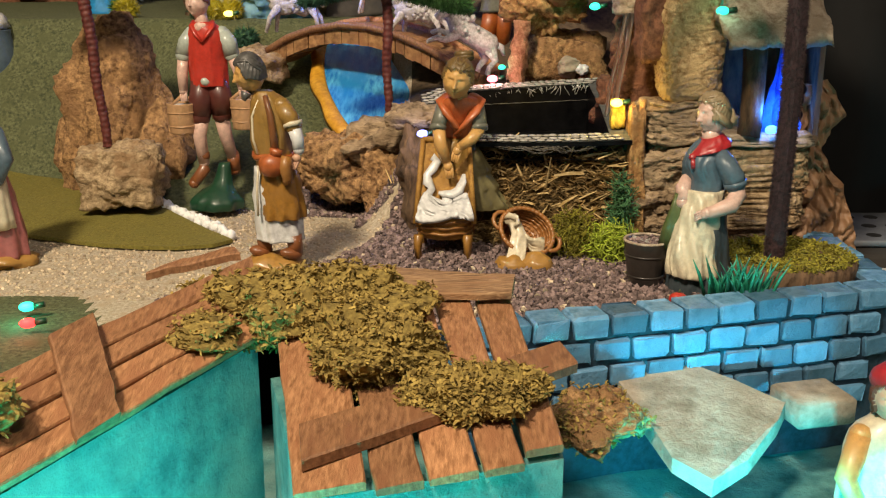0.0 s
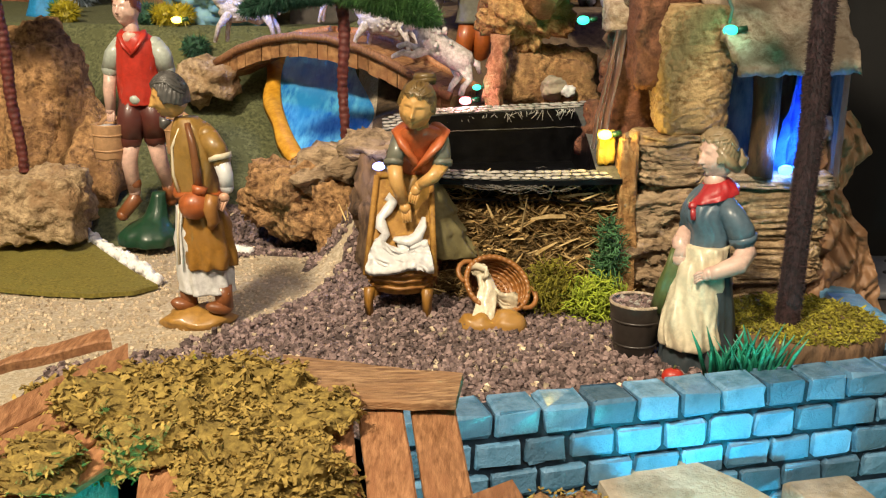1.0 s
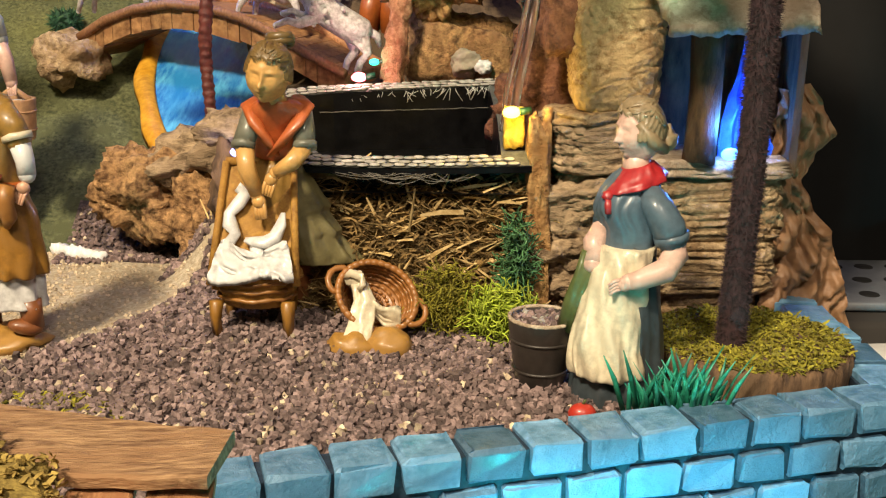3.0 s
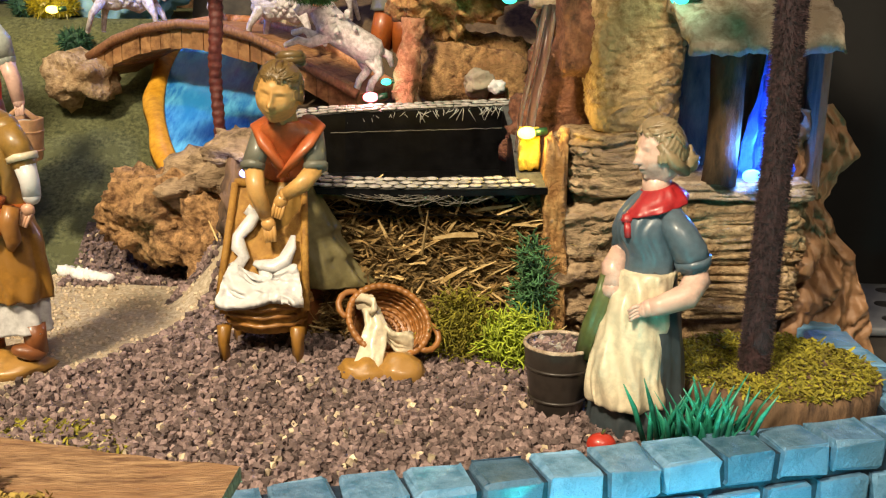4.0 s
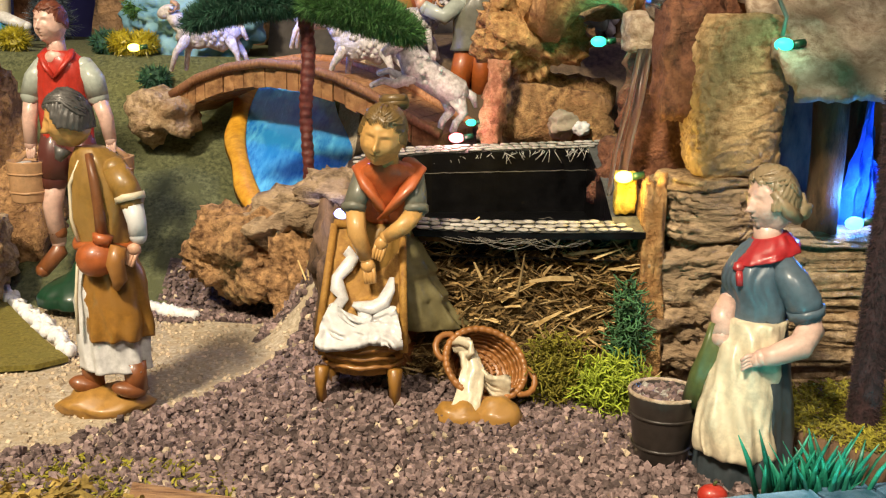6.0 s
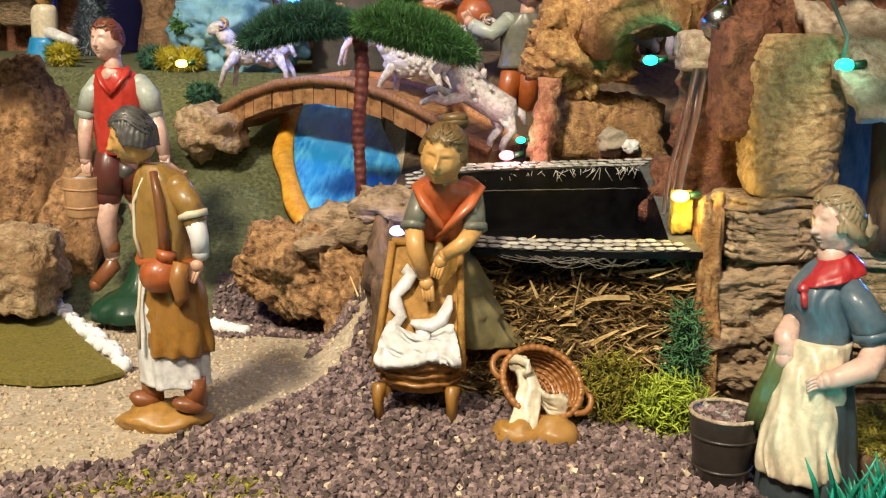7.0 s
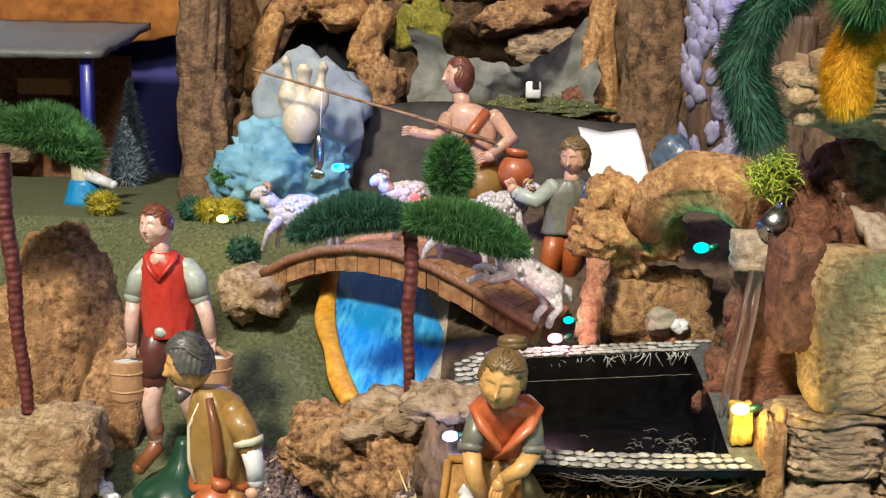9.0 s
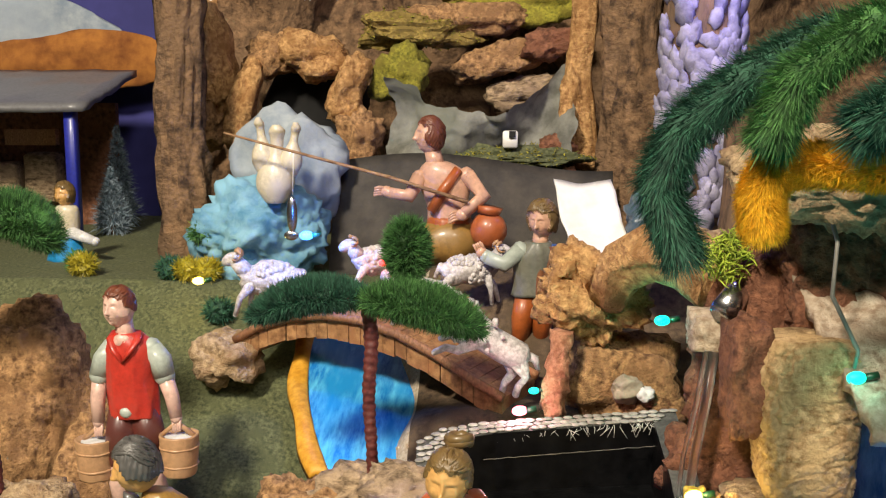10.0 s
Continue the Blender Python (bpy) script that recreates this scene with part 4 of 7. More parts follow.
pond = thing("pond", (0, 0, 0), "black basin pond with a rim of tiny white pebbles", "pond")
inner = shrink(PO, 0.80)
n = len(PO)
s = Sculpt()
s.add([(x, y, pond_z(y) - 0.004) for x, y in PO] + [(x, y, pond_z(y) - 0.001) for x, y in PO] + [(x, y, pond_z(y) - 0.001) for x, y in inner] + [(0.066 + (x - 0.066) * 0.98, 0.845 + (y - 0.845) * 0.98, 0.066) for x, y in inner],
      [f for i in range(n) for j in [(i + 1) % n] for f in ((i, j, n + j, n + i), (n + i, n + j, 2 * n + j, 2 * n + i), (2 * n + i, 2 * n + j, 3 * n + j, 3 * n + i))] + [tuple(3 * n + i for i in range(n))], "pond_black")
s.make("basin", parent=pond, smooth=False)
rng = random.Random(14)
rim = Sculpt()
gb = Sculpt()
gb.add([(x, y, pond_z(y) - 0.0004) for x, y in PO] + [(x, y, pond_z(y) - 0.0004) for x, y in inner], [(i, (i + 1) % n, n + (i + 1) % n, n + i) for i in range(n)], "grout")
gb.make("rim_bed", parent=pond, smooth=False)
for i in range(n):
    a, b = Vector(PO[i]), Vector(PO[(i + 1) % n])
    ai, bi = Vector(inner[i]), Vector(inner[(i + 1) % n])
    if i == 3 or i == 4:
        continue
    steps = max(2, int((b - a).length / 0.0062))
    for k in range(steps):
        for r in range(3):
            t = (k + 0.5 * (r % 2) + rng.uniform(-0.15, 0.15)) / steps
            p = a.lerp(b, t).lerp(ai.lerp(bi, t), 0.14 + 0.34 * r + rng.uniform(-0.06, 0.06))
            rim.ball((p.x, p.y, pond_z(p.y) + 0.0002), (rng.uniform(0.0028, 0.0040), rng.uniform(0.0027, 0.0036), 0.0008), "pebble", rot=(0, 0, math.degrees(math.atan2((b - a).y, (b - a).x)) + rng.uniform(-25, 25)), n=9, m=4)
rim.make("pebble_rim", parent=pond, label="rim of tiny white pebbles", kind="stuff")
s = Sculpt()
s.sheet(lambda u, v: (0.066 + (0.055 * (2 * u - 1)) * 1.25, 0.845 + 0.07 * (2 * v - 1), 0.072 + 0.0022 * math.exp(-((u - 0.78) / 0.2) ** 2 - ((v - 0.3) / 0.25) ** 2) * noise.noise(Vector((u * 30, v * 30, 0)))), 70, 60, "pond_black")
s.make("water", parent=pond, label="dark rippled water")
thr = Sculpt()
rng = random.Random(15)
for i in range(46):
    x = rng.uniform(0.02, 0.13)
    y = 0.897 + (x - 0.02) * 0.16
    thr.tube([(x, y, pond_z(y)), (x + rng.uniform(-0.003, 0.003), y - 0.003, pond_z(y) - 0.002), (x + rng.uniform(-0.005, 0.005), y - 0.004, pond_z(y) - rng.uniform(0.003, 0.009))], 0.00018, "white_board", n=4)
for i in range(14):
    x = rng.uniform(0.03, 0.11)
    w_, dz = rng.uniform(0.012, 0.040), rng.uniform(0.001, 0.005)
    thr.tube([(x + w_ * q / 9 - 0.01, 0.7655 - 0.002 * math.sin(q * 0.35), 0.0845 - dz * math.sin(q / 9 * 3.14) + 0.0008 * noise.noise(Vector((q * 0.8, i * 3.1, 0)))) for q in range(10)], 0.00012, "cable", n=4)
for i in range(70):
    x, y = rng.gauss(0.108, 0.014), rng.gauss(0.835, 0.014)
    if 0.06 < x < 0.128 and 0.80 < y < 0.87:
        a = rng.uniform(0, 3.14)
        thr.tube([(x, y, 0.0755), (x + 0.003 * math.cos(a), y + 0.003 * math.sin(a), 0.0762), (x + 0.005 * math.cos(a + 0.6), y + 0.005 * math.sin(a + 0.6), 0.0755)], 0.00016, "cable", n=4)
thr.tube([(0.022 + 0.108 * i / 30, 0.8765 + 0.033 * i / 30 - 0.004, 0.0995 + 0.0006 * noise.noise(Vector((i * 0.9, 0, 0)))) for i in range(31)], [0.0002 + 0.0004 * max(0, noise.noise(Vector((i * 1.7, 5, 0)))) for i in range(31)], "cable", n=5)
thr.make("glue_threads", label="white glue threads on the pond's edge", category="glue threads", kind="stuff")

# dry stalks and a moss patch
for i in range(7):
    q = random.Random(880 + i)
    x = -0.046 + 0.006 * i * 0.6
    Sculpt().tube([(x, 0.842 - 0.002 * i, 0.004), (x + q.uniform(-0.012, 0.010), 0.846, 0.024), (x + q.uniform(-0.004, 0.022), 0.850, 0.05)], [0.0009, 0.0008, 0.0004], "straw", n=6).make("stalk", label="single dry yellow straw stalk", category="straw", group="dry stalks by the cork")
mp_ = Sculpt()


def patch_place(q):
    a, r = q.uniform(0, 6.283), math.sqrt(q.random())
    x, y = -0.095 + 0.055 * r * math.cos(a), 0.648 + 0.028 * r * math.sin(a)
    return Vector((x, y, ground_z(x, y) + 0.001)), None


strands(mp_, patch_place, 1800, 0.004, 0.0005, "moss", random.Random(87), flat=0.9)
mp_.make("moss", label="patch of yellow-green moss crumbs", category="moss", kind="stuff", smooth=False)

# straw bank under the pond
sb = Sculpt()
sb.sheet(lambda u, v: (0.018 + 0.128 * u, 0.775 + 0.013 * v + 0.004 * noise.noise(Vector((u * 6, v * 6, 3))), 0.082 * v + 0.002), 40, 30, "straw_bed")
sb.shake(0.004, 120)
rng = random.Random(16)


def straw_place(q):
    u, v = q.random(), q.random()
    a = q.gauss(0.15, 0.6)
    return Vector((0.018 + 0.122 * u, 0.771 + 0.012 * v + q.uniform(-0.004, 0.002), 0.080 * v)), Vector((math.cos(a) * q.choice((-1, 1)), q.uniform(-0.25, 0.1), math.sin(a))).normalized()


strands(sb, straw_place, 2600, 0.0065, 0.0006, "straw_crumb", rng)
strands(sb, straw_place, 260, 0.013, 0.0006, "straw", rng, bend=0.1)
strands(sb, straw_place, 75, 0.019, 0.0013, "straw", rng, bend=0.05)
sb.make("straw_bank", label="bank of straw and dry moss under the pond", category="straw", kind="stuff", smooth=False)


def tangle(name, c, size, count, mat, label, seed, r=0.0005, length=0.012):
    """Curly lichen: many short bent threads in a cushion."""
    s = Sculpt()
    q = random.Random(seed)
    for _ in range(count):
        d = Vector((q.gauss(0, 0.5), q.gauss(0, 0.5), q.gauss(0, 0.5)))
        if d.length > 1:
            d.normalize()
        p = Vector(c) + Vector((d.x * size[0], d.y * size[1], d.z * size[2]))
        way = Vector((q.uniform(-1, 1), q.uniform(-1, 1), q.uniform(-0.5, 1))).normalized()
        line = [p]
        for _ in range(4):
            way = (way + Vector((q.uniform(-1, 1), q.uniform(-1, 1), q.uniform(-1, 1))) * 0.8).normalized()
            line.append(line[-1] + way * length / 4)
        s.tube(line, [r, r, r * 0.9, r * 0.8, r * 0.5], mat, n=4)
    return s.make(name, label=label, category="lichen", kind="stuff")


tangle("lichen", (0.126, 0.752, 0.013), (0.020, 0.012, 0.014), 620, "lichen", "bright yellow-green curly lichen cushion", 61, r=0.00045, length=0.010)
tangle("lichen", (0.098, 0.760, 0.016), (0.020, 0.012, 0.020), 700, "moss", "olive curly lichen beside the basket", 62, r=0.0004, length=0.008)
tangle("lichen", (0.1345, 0.765, 0.036), (0.0085, 0.007, 0.028), 420, "lichen_dark", "dark green curly lichen on the straw", 63, r=0.00042, length=0.009)
tangle("lichen", (0.152, 0.842, 0.226), (0.013, 0.008, 0.013), 260, "lichen", "tuft of light green lichen on the cliff", 64, length=0.010)

# ---- moss base with the fuzzy palm, plastic grass ----
mb = Sculpt()
bark = []
for z, k in ((-0.002, 0.99), (0.002, 1.0), (0.006, 0.99), (0.010, 1.0), (0.014, 1.0), (0.0175, 0.985), (0.0185, 0.94)):
    ring = []
    for q in range(120):
        a = 2 * math.pi * q / 120
        w = k * (1 + 0.045 * noise.noise(Vector((math.cos(a) * 1.6, math.sin(a) * 1.6, 4))) + 0.022 * noise.noise(Vector((math.cos(a) * 14, math.sin(a) * 14, z * 60))) + 0.012 * noise.noise(Vector((math.cos(a) * 30, math.sin(a) * 30, z * 160))))
        ring.append((0.241 + 0.0475 * w * math.cos(a), 0.708 + 0.046 * w * math.sin(a), z))
    bark.append(ring)
mb.rings(bark, "bark_dark")
mb.make("moss_base", label="cut cork disc topped with yellow-green moss", category="moss base")
ms = Sculpt()
rng = random.Random(17)


def moss_place(q):
    a, r = q.uniform(0, 6.283), math.sqrt(q.random())
    return Vector((0.241 + 0.046 * r * math.cos(a), 0.708 + 0.0445 * r * math.sin(a), 0.0190 + q.uniform(-0.001, 0.001))), None


strands(ms, moss_place, 5200, 0.0036, 0.0005, "moss", rng, flat=0.9)
ms.make("moss", label="yellow-green moss crumbs", category="moss", kind="stuff", smooth=False)
pm = thing("palm_tree", (0.2297, 0.699, 0.018), "toy palm with a fuzzy dark trunk and drooping fronds", "palm tree")
s = Sculpt()
tr = [(0, 0, -0.002), (0.0008, 0, 0.05), (0.002, 0, 0.11), (0.0015, 0, 0.17), (0.001, 0.0, 0.25), (0.0, 0, 0.30)]
s.tube(tr, [0.0068, 0.0066, 0.0064, 0.0062, 0.0060, 0.005], "pipe_brown", n=12)
rng = random.Random(18)
for _ in range(15000):
    t = rng.random() * 4.999
    k = int(t)
    p = Vector(tr[k]).lerp(Vector(tr[k + 1]), t - k)
    a = rng.uniform(0, 6.283)
    d = Vector((math.cos(a), math.sin(a), rng.uniform(-0.5, 0.5))).normalized()
    b = p + d * 0.0055
    e = p + d * rng.uniform(0.0072, 0.0088)
    w = d.cross(Vector((0, 0, 1))).normalized() * 0.0003
    s.add([b - w, b + w, b + Vector((0, 0, 0.0005)), e], [(0, 1, 3), (1, 2, 3), (2, 0, 3)], "pipe_brown")
s.make("trunk", parent=pm, smooth=False)


def frond(path, r, count, mat, seed, length):
    s = Sculpt()
    q = random.Random(seed)
    pts = [Vector(p) for p in path]
    s.tube(pts, [r * 0.6] * (len(pts) - 1) + [r * 0.25], mat, n=12)
    for _ in range(int(count * 3.6)):
        t = q.random() * (len(pts) - 1.001)
        k = int(t)
        p = pts[k].lerp(pts[k + 1], t - k)
        d = Vector((q.gauss(0, 1), q.gauss(0, 1), q.gauss(0, 1))).normalized()
        ax = (pts[k + 1] - pts[k]).normalized()
        d = (d - ax * d.dot(ax) * 0.7).normalized()
        b, e = p + d * r * 0.55, p + (d + ax * q.uniform(0.1, 1.2)).normalized() * (r * 0.9 + length * q.uniform(-0.6, 1.0))
        w = d.cross(Vector((q.uniform(-1, 1), 0.3, 1))).normalized() * 0.00024
        s.add([b - w, b + w, b + ax * 0.0003, e], [(0, 1, 3), (1, 2, 3), (2, 0, 3)], mat)
    return s


frond([(0, 0, 0.3), (-0.0385, -0.015, 0.318), (-0.0785, -0.03, 0.316), (-0.1085, -0.037, 0.3), (-0.1295, -0.039, 0.283), (-0.1375, -0.039, 0.262), (-0.1275, -0.039, 0.236)], 0.012, 6000, "bristle_dark", 71, 0.004).make("frond", parent=pm, smooth=False)
frond([(0, 0, 0.3), (-0.0335, -0.035, 0.322), (-0.0735, -0.06, 0.318), (-0.0975, -0.068, 0.3), (-0.1065, -0.07, 0.28)], 0.011, 4600, "bristle", 72, 0.004).make("frond", parent=pm, smooth=False)
frond([(0, 0, 0.3), (-0.0135, -0.03, 0.312), (-0.0485, -0.06, 0.302), (-0.0785, -0.072, 0.284)], 0.013, 4000, "bristle_dark", 77, 0.004).make("frond", parent=pm, smooth=False)
frond([(0, 0, 0.3), (0.0465, 0, 0.33), (0.0815, -0.005, 0.31), (0.1015, -0.008, 0.272)], 0.011, 3000, "bristle_dark", 73, 0.007).make("frond", parent=pm, smooth=False)
frond([(0, 0, 0.3), (0.0265, 0.04, 0.325), (0.0365, 0.075, 0.31)], 0.010, 2000, "bristle_dark", 74, 0.007).make("frond", parent=pm, smooth=False)
frond([(0, 0, 0.29), (-0.0651, -0.059, 0.2708), (-0.087, -0.059, 0.2725), (-0.1027, -0.059, 0.2705), (-0.106, -0.059, 0.261), (-0.1046, -0.059, 0.2504)], 0.0105, 10000, "yellow_fuzz", 75, 0.0012).make("fruit", parent=pm, label="fuzzy yellow fruit bunch", smooth=False)

pg = thing("plastic_grass", (0.190, 0.651, 0.0), "tuft of green plastic grass blades at the wall", "plastic grass")
rng = random.Random(19)
for i in range(74):
    a = rng.uniform(-1.0, 1.0)
    x, y = rng.gauss(0.002, 0.0085), rng.uniform(-0.005, 0.007)
    h = rng.uniform(0.016, 0.036)
    tip = Vector((x + math.sin(a) * h * 0.6, y + rng.uniform(-0.012, 0.006), h))
    m_ = Vector((x, y, 0)).lerp(tip, 0.55) + Vector((0, 0, 0.003))
    Sculpt().tube([(x, y, 0), m_, tip], [0.0013, 0.0012, 0.0002], "plastic_grass", n=5, flat=0.35).make("blade", parent=pg)

# ---- wire-brush trees ----
tr = thing("umbrella_tree", (-0.046, 0.880, 0.080), "toy umbrella pine with a twisted red wire trunk", "tree")
s = Sculpt()
s.tube([(0.0 + 0.0009 * math.sin(i * 0.11), 0.001 * math.cos(i * 0.16), 0.00119 * i) for i in range(100)], [0.0030 + 0.0014 * i / 99 + (0.0005, 0.0003, -0.0001, 0.0002)[i % 4] for i in range(100)], "wire_red", n=12, twist=0.25, wob=0.06)
s.make("trunk", parent=tr)
rng = random.Random(20)
for c, sz, cnt, rot, dr, m in (((-0.036, -0.004, 0.116), (0.038, 0.022, 0.009), 5200, (0, -10, 0), 0.008, "bristle_dark"), ((0.034, -0.012, 0.113), (0.038, 0.022, 0.011), 5600, (0, 14, 0), 0.006, "bristle"), ((0.022, 0.006, 0.142), (0.013, 0.012, 0.019), 2600, None, 0, "bristle")):
    s = Sculpt()
    s.ball(c, tuple(v * 0.8 for v in sz), m, rot=rot, n=20, m=12)
    brush(s, c, sz, cnt * 2, 0.0055, m, rng, droop=dr, rot=rot)
    s.make("crown", parent=tr, smooth=False)
tr = thing("umbrella_tree", (-0.290, 0.897, 0.060), "toy pine with a red wire trunk in a cork pot", "tree")
s = Sculpt()
s.tube([(-0.010 * (i / 40) + 0.0008 * math.sin(i * 0.3), 0, 0.0035 * i) for i in [k / 3 for k in range(142)]], [0.0036 + 0.0016 * i / 141 + (0.0005, 0.0003, -0.0001, 0.0002)[i % 4] for i in range(142)], "wire_red", n=12, twist=0.25, wob=0.06)
s.make("trunk", parent=tr)
for c, sz, cnt, rot, dr in (((0.022, 0.0, 0.180), (0.034, 0.025, 0.013), 4800, (0, 16, 0), 0.012), ((-0.035, 0.0, 0.184), (0.034, 0.025, 0.013), 3000, (0, -16, 0), 0.012)):
    s = Sculpt()
    s.ball(c, tuple(v * 0.8 for v in sz), "bristle", rot=rot, n=20, m=12)
    brush(s, c, sz, cnt * 2, 0.0055, "bristle", rng, droop=dr, rot=rot)
    s.make("crown", parent=tr, smooth=False)
pt = Sculpt()
rock_mesh(pt, (0, 0, 0), (0.034, 0.030, 0.027), "cork_pale", seed=77, sub=5, pits=0.26, lump=0.10, box=0.65)
pt.make("cork_pot", at=(-0.278, 0.895, 0.036), label="round pot of crumbly pale cork", category="plant pot")


# ---- cast resin figurines ----
CLOTH = {"slate", "slate_dark", "cream", "teal_cloth", "olive_gown", "coral", "sleeve_grey", "sleeve_pale", "white", "ochre_gown", "maroon", "red", "pink", "rust", "robe_green", "strap", "blue_cloth", "scarf_red", "lamp_blue"}


def cast(s, name, base, label, category="figurine", drape=0.0011):
    """Sets a cast figure on its base; the cloth takes carved folds that run mostly downward."""
    b = Vector(base)
    s.shake(0.0005, 140, 1.0).shake(0.00025, 420, 5.0)
    cloth = {i for f, m in zip(s.f, s.m) if s.names[m] in CLOTH for i in f}
    for i in cloth:
        p = Vector(s.v[i])
        q = Vector((p.x * 150, p.y * 150, p.z * 42)) + Vector((1.2 * noise.noise(p * 70), 1.2 * noise.noise(p * 70 + Vector((9, 0, 0))), 0))
        k = abs(noise.noise(q))
        w = noise.noise_vector(p * 90)
        s.v[i] = (p.x + drape * (0.9 * w.x), p.y - drape * (1.8 * k - 0.5) + drape * 0.4 * w.y, p.z + drape * 0.3 * w.z)
    s.v = [tuple(Vector(p) - b) for p in s.v]
    return s.make(name, at=base, label=label, category=category)


def head(s, c, r, skin, hair, face, bulge=1.12, low=-0.55, lean=0.0, locks=26):
    """One egg-shaped shell: a plainly modelled face, and combed hair that stands proud of it."""
    c, f = Vector(c), Vector(face).normalized()
    sd = f.cross(Vector((0, 0, 1))).normalized()
    up = sd.cross(f).normalized()
    sd, up = sd * math.cos(lean) + up * math.sin(lean), up * math.cos(lean) - sd * math.sin(lean)
    n, m = 88, 64
    k0 = len(s.v)
    skin_i, hair_i = s.slot(skin), s.slot(hair)
    hairy = []
    for i in range(m + 1):
        el = math.pi * (i / m - 0.5) * 0.985
        for q in range(n):
            az = 2 * math.pi * q / n - math.pi
            a = abs(az)
            w = math.cos(el)
            jaw = 1 - 0.27 * step((-el - 0.1) / 1.0) * step((1.7 - a) / 1.0)

            def bump(a0, e0, wa, we, az=az, el=el):
                return math.exp(-((az - a0) / wa) ** 2 - ((el - e0) / we) ** 2)

            line = 0.62 - 0.12 * (1 - math.cos(az * 2)) + 0.07 * math.sin(az * 9 + c.x * 40)
            is_hair = (a > 1.02 + 0.08 * math.sin(el * 7 + c.x * 30) and el > low - 0.25 * step((a - 1.2) / 0.8)) or el > line
            g = 0.28 * bump(0, -0.20, 0.12, 0.10) + 0.15 * bump(0, 0.0, 0.085, 0.19) + 0.05 * (bump(0.13, -0.24, 0.07, 0.06) + bump(-0.13, -0.24, 0.07, 0.06))
            g += -0.15 * (bump(0.36, 0.08, 0.19, 0.12) + bump(-0.36, 0.08, 0.19, 0.12)) + 0.10 * (bump(0.37, 0.05, 0.13, 0.055) + bump(-0.37, 0.05, 0.13, 0.055)) + 0.045 * (bump(0.38, 0.25, 0.26, 0.06) + bump(-0.38, 0.25, 0.26, 0.06))
            g += 0.07 * bump(0, -0.46, 0.20, 0.045) - 0.09 * bump(0, -0.525, 0.22, 0.03) + 0.065 * bump(0, -0.59, 0.16, 0.045) - 0.03 * bump(0, -0.70, 0.2, 0.05) + 0.08 * bump(0, -0.86, 0.24, 0.13) + 0.04 * (bump(0.60, -0.20, 0.25, 0.2) + bump(-0.60, -0.20, 0.25, 0.2))
            if is_hair:
                g = (bulge - 1) + 0.055 + 0.045 * math.sin(31 * az + 11 * el + 5 * noise.noise(Vector((math.cos(az) * 1.5, math.sin(az) * 1.5, el * 2 + c.x * 50)))) + 0.05 * noise.noise(Vector((math.cos(az) * 2, math.sin(az) * 2, el * 3 + c.x * 70)))
            d = f * (0.92 * w * math.cos(az)) + sd * (0.84 * jaw * w * math.sin(az)) + up * (1.14 * math.sin(el))
            s.v.append(tuple(c + d * r * (1 + g)))
            hairy.append(is_hair)
    for i in range(m):
        for q in range(n):
            p = (q + 1) % n
            fc = [i * n + q, i * n + p, (i + 1) * n + p, (i + 1) * n + q]
            s.f.append([k0 + v for v in fc])
            s.m.append(hair_i if sum(hairy[v] for v in fc) >= 2 else skin_i)
    s.f.append([k0 + q for q in range(n)])
    s.m.append(skin_i)
    s.f.append([k0 + m * n + q for q in range(n)])
    s.m.append(hair_i)
    q = random.Random(int(abs(c.x) * 90000))
    for i in range(locks):
        side = 1 if i % 2 else -1
        a0, e0 = side * q.uniform(0.05, 1.10), q.uniform(0.62, 1.0)
        a1, e1 = side * q.uniform(1.9, 2.9), q.uniform(low + 0.1, 0.75)
        line, w0 = [], q.uniform(-0.25, 0.25)
        for k in range(8):
            t = k / 7
            az, el = a0 + (a1 - a0) * t, e0 + (e1 - e0) * t + 0.35 * math.sin(t * 3.14) + w0 * math.sin(t * 6.3)
            d = f * (0.92 * math.cos(el) * math.cos(az)) + sd * (0.84 * math.cos(el) * math.sin(az)) + up * (1.14 * math.sin(el))
            line.append(c + d * r * (bulge + 0.06))
        s.tube(line, [r * v for v in (0.03, 0.06, 0.08, 0.09, 0.09, 0.08, 0.06, 0.03)], hair, n=7)


def hand(s, c, r, skin, way):
    w = Vector(way).normalized()
    c = Vector(c)
    s.ball(c, (r, r * 0.8, r), skin, n=10, m=6)
    sd = w.cross(Vector((0.2, 1, 0.1))).normalized()
    for k in (-1.2, -0.4, 0.4, 1.2):
        s.tube([c + sd * r * 0.5 * k, c + w * r * 1.3 + sd * r * 0.55 * k, c + w * r * 2.1 + sd * r * 0.5 * k + Vector((0, -r * 0.2, -r * 0.3))], [r * 0.34, r * 0.3, r * 0.22], skin, n=6)


def pleats(s, start, amp, freq, seed=0.0):
    """Carved cloth folds that run down from the waist."""
    for i in range(start, len(s.v)):
        p = Vector(s.v[i])
        a = freq * (p.x + 0.25 * p.z) + 2.0 * noise.noise(p * 60 + Vector((seed, 0, 0)))
        s.v[i] = (p.x, p.y - amp * math.sin(a), p.z)


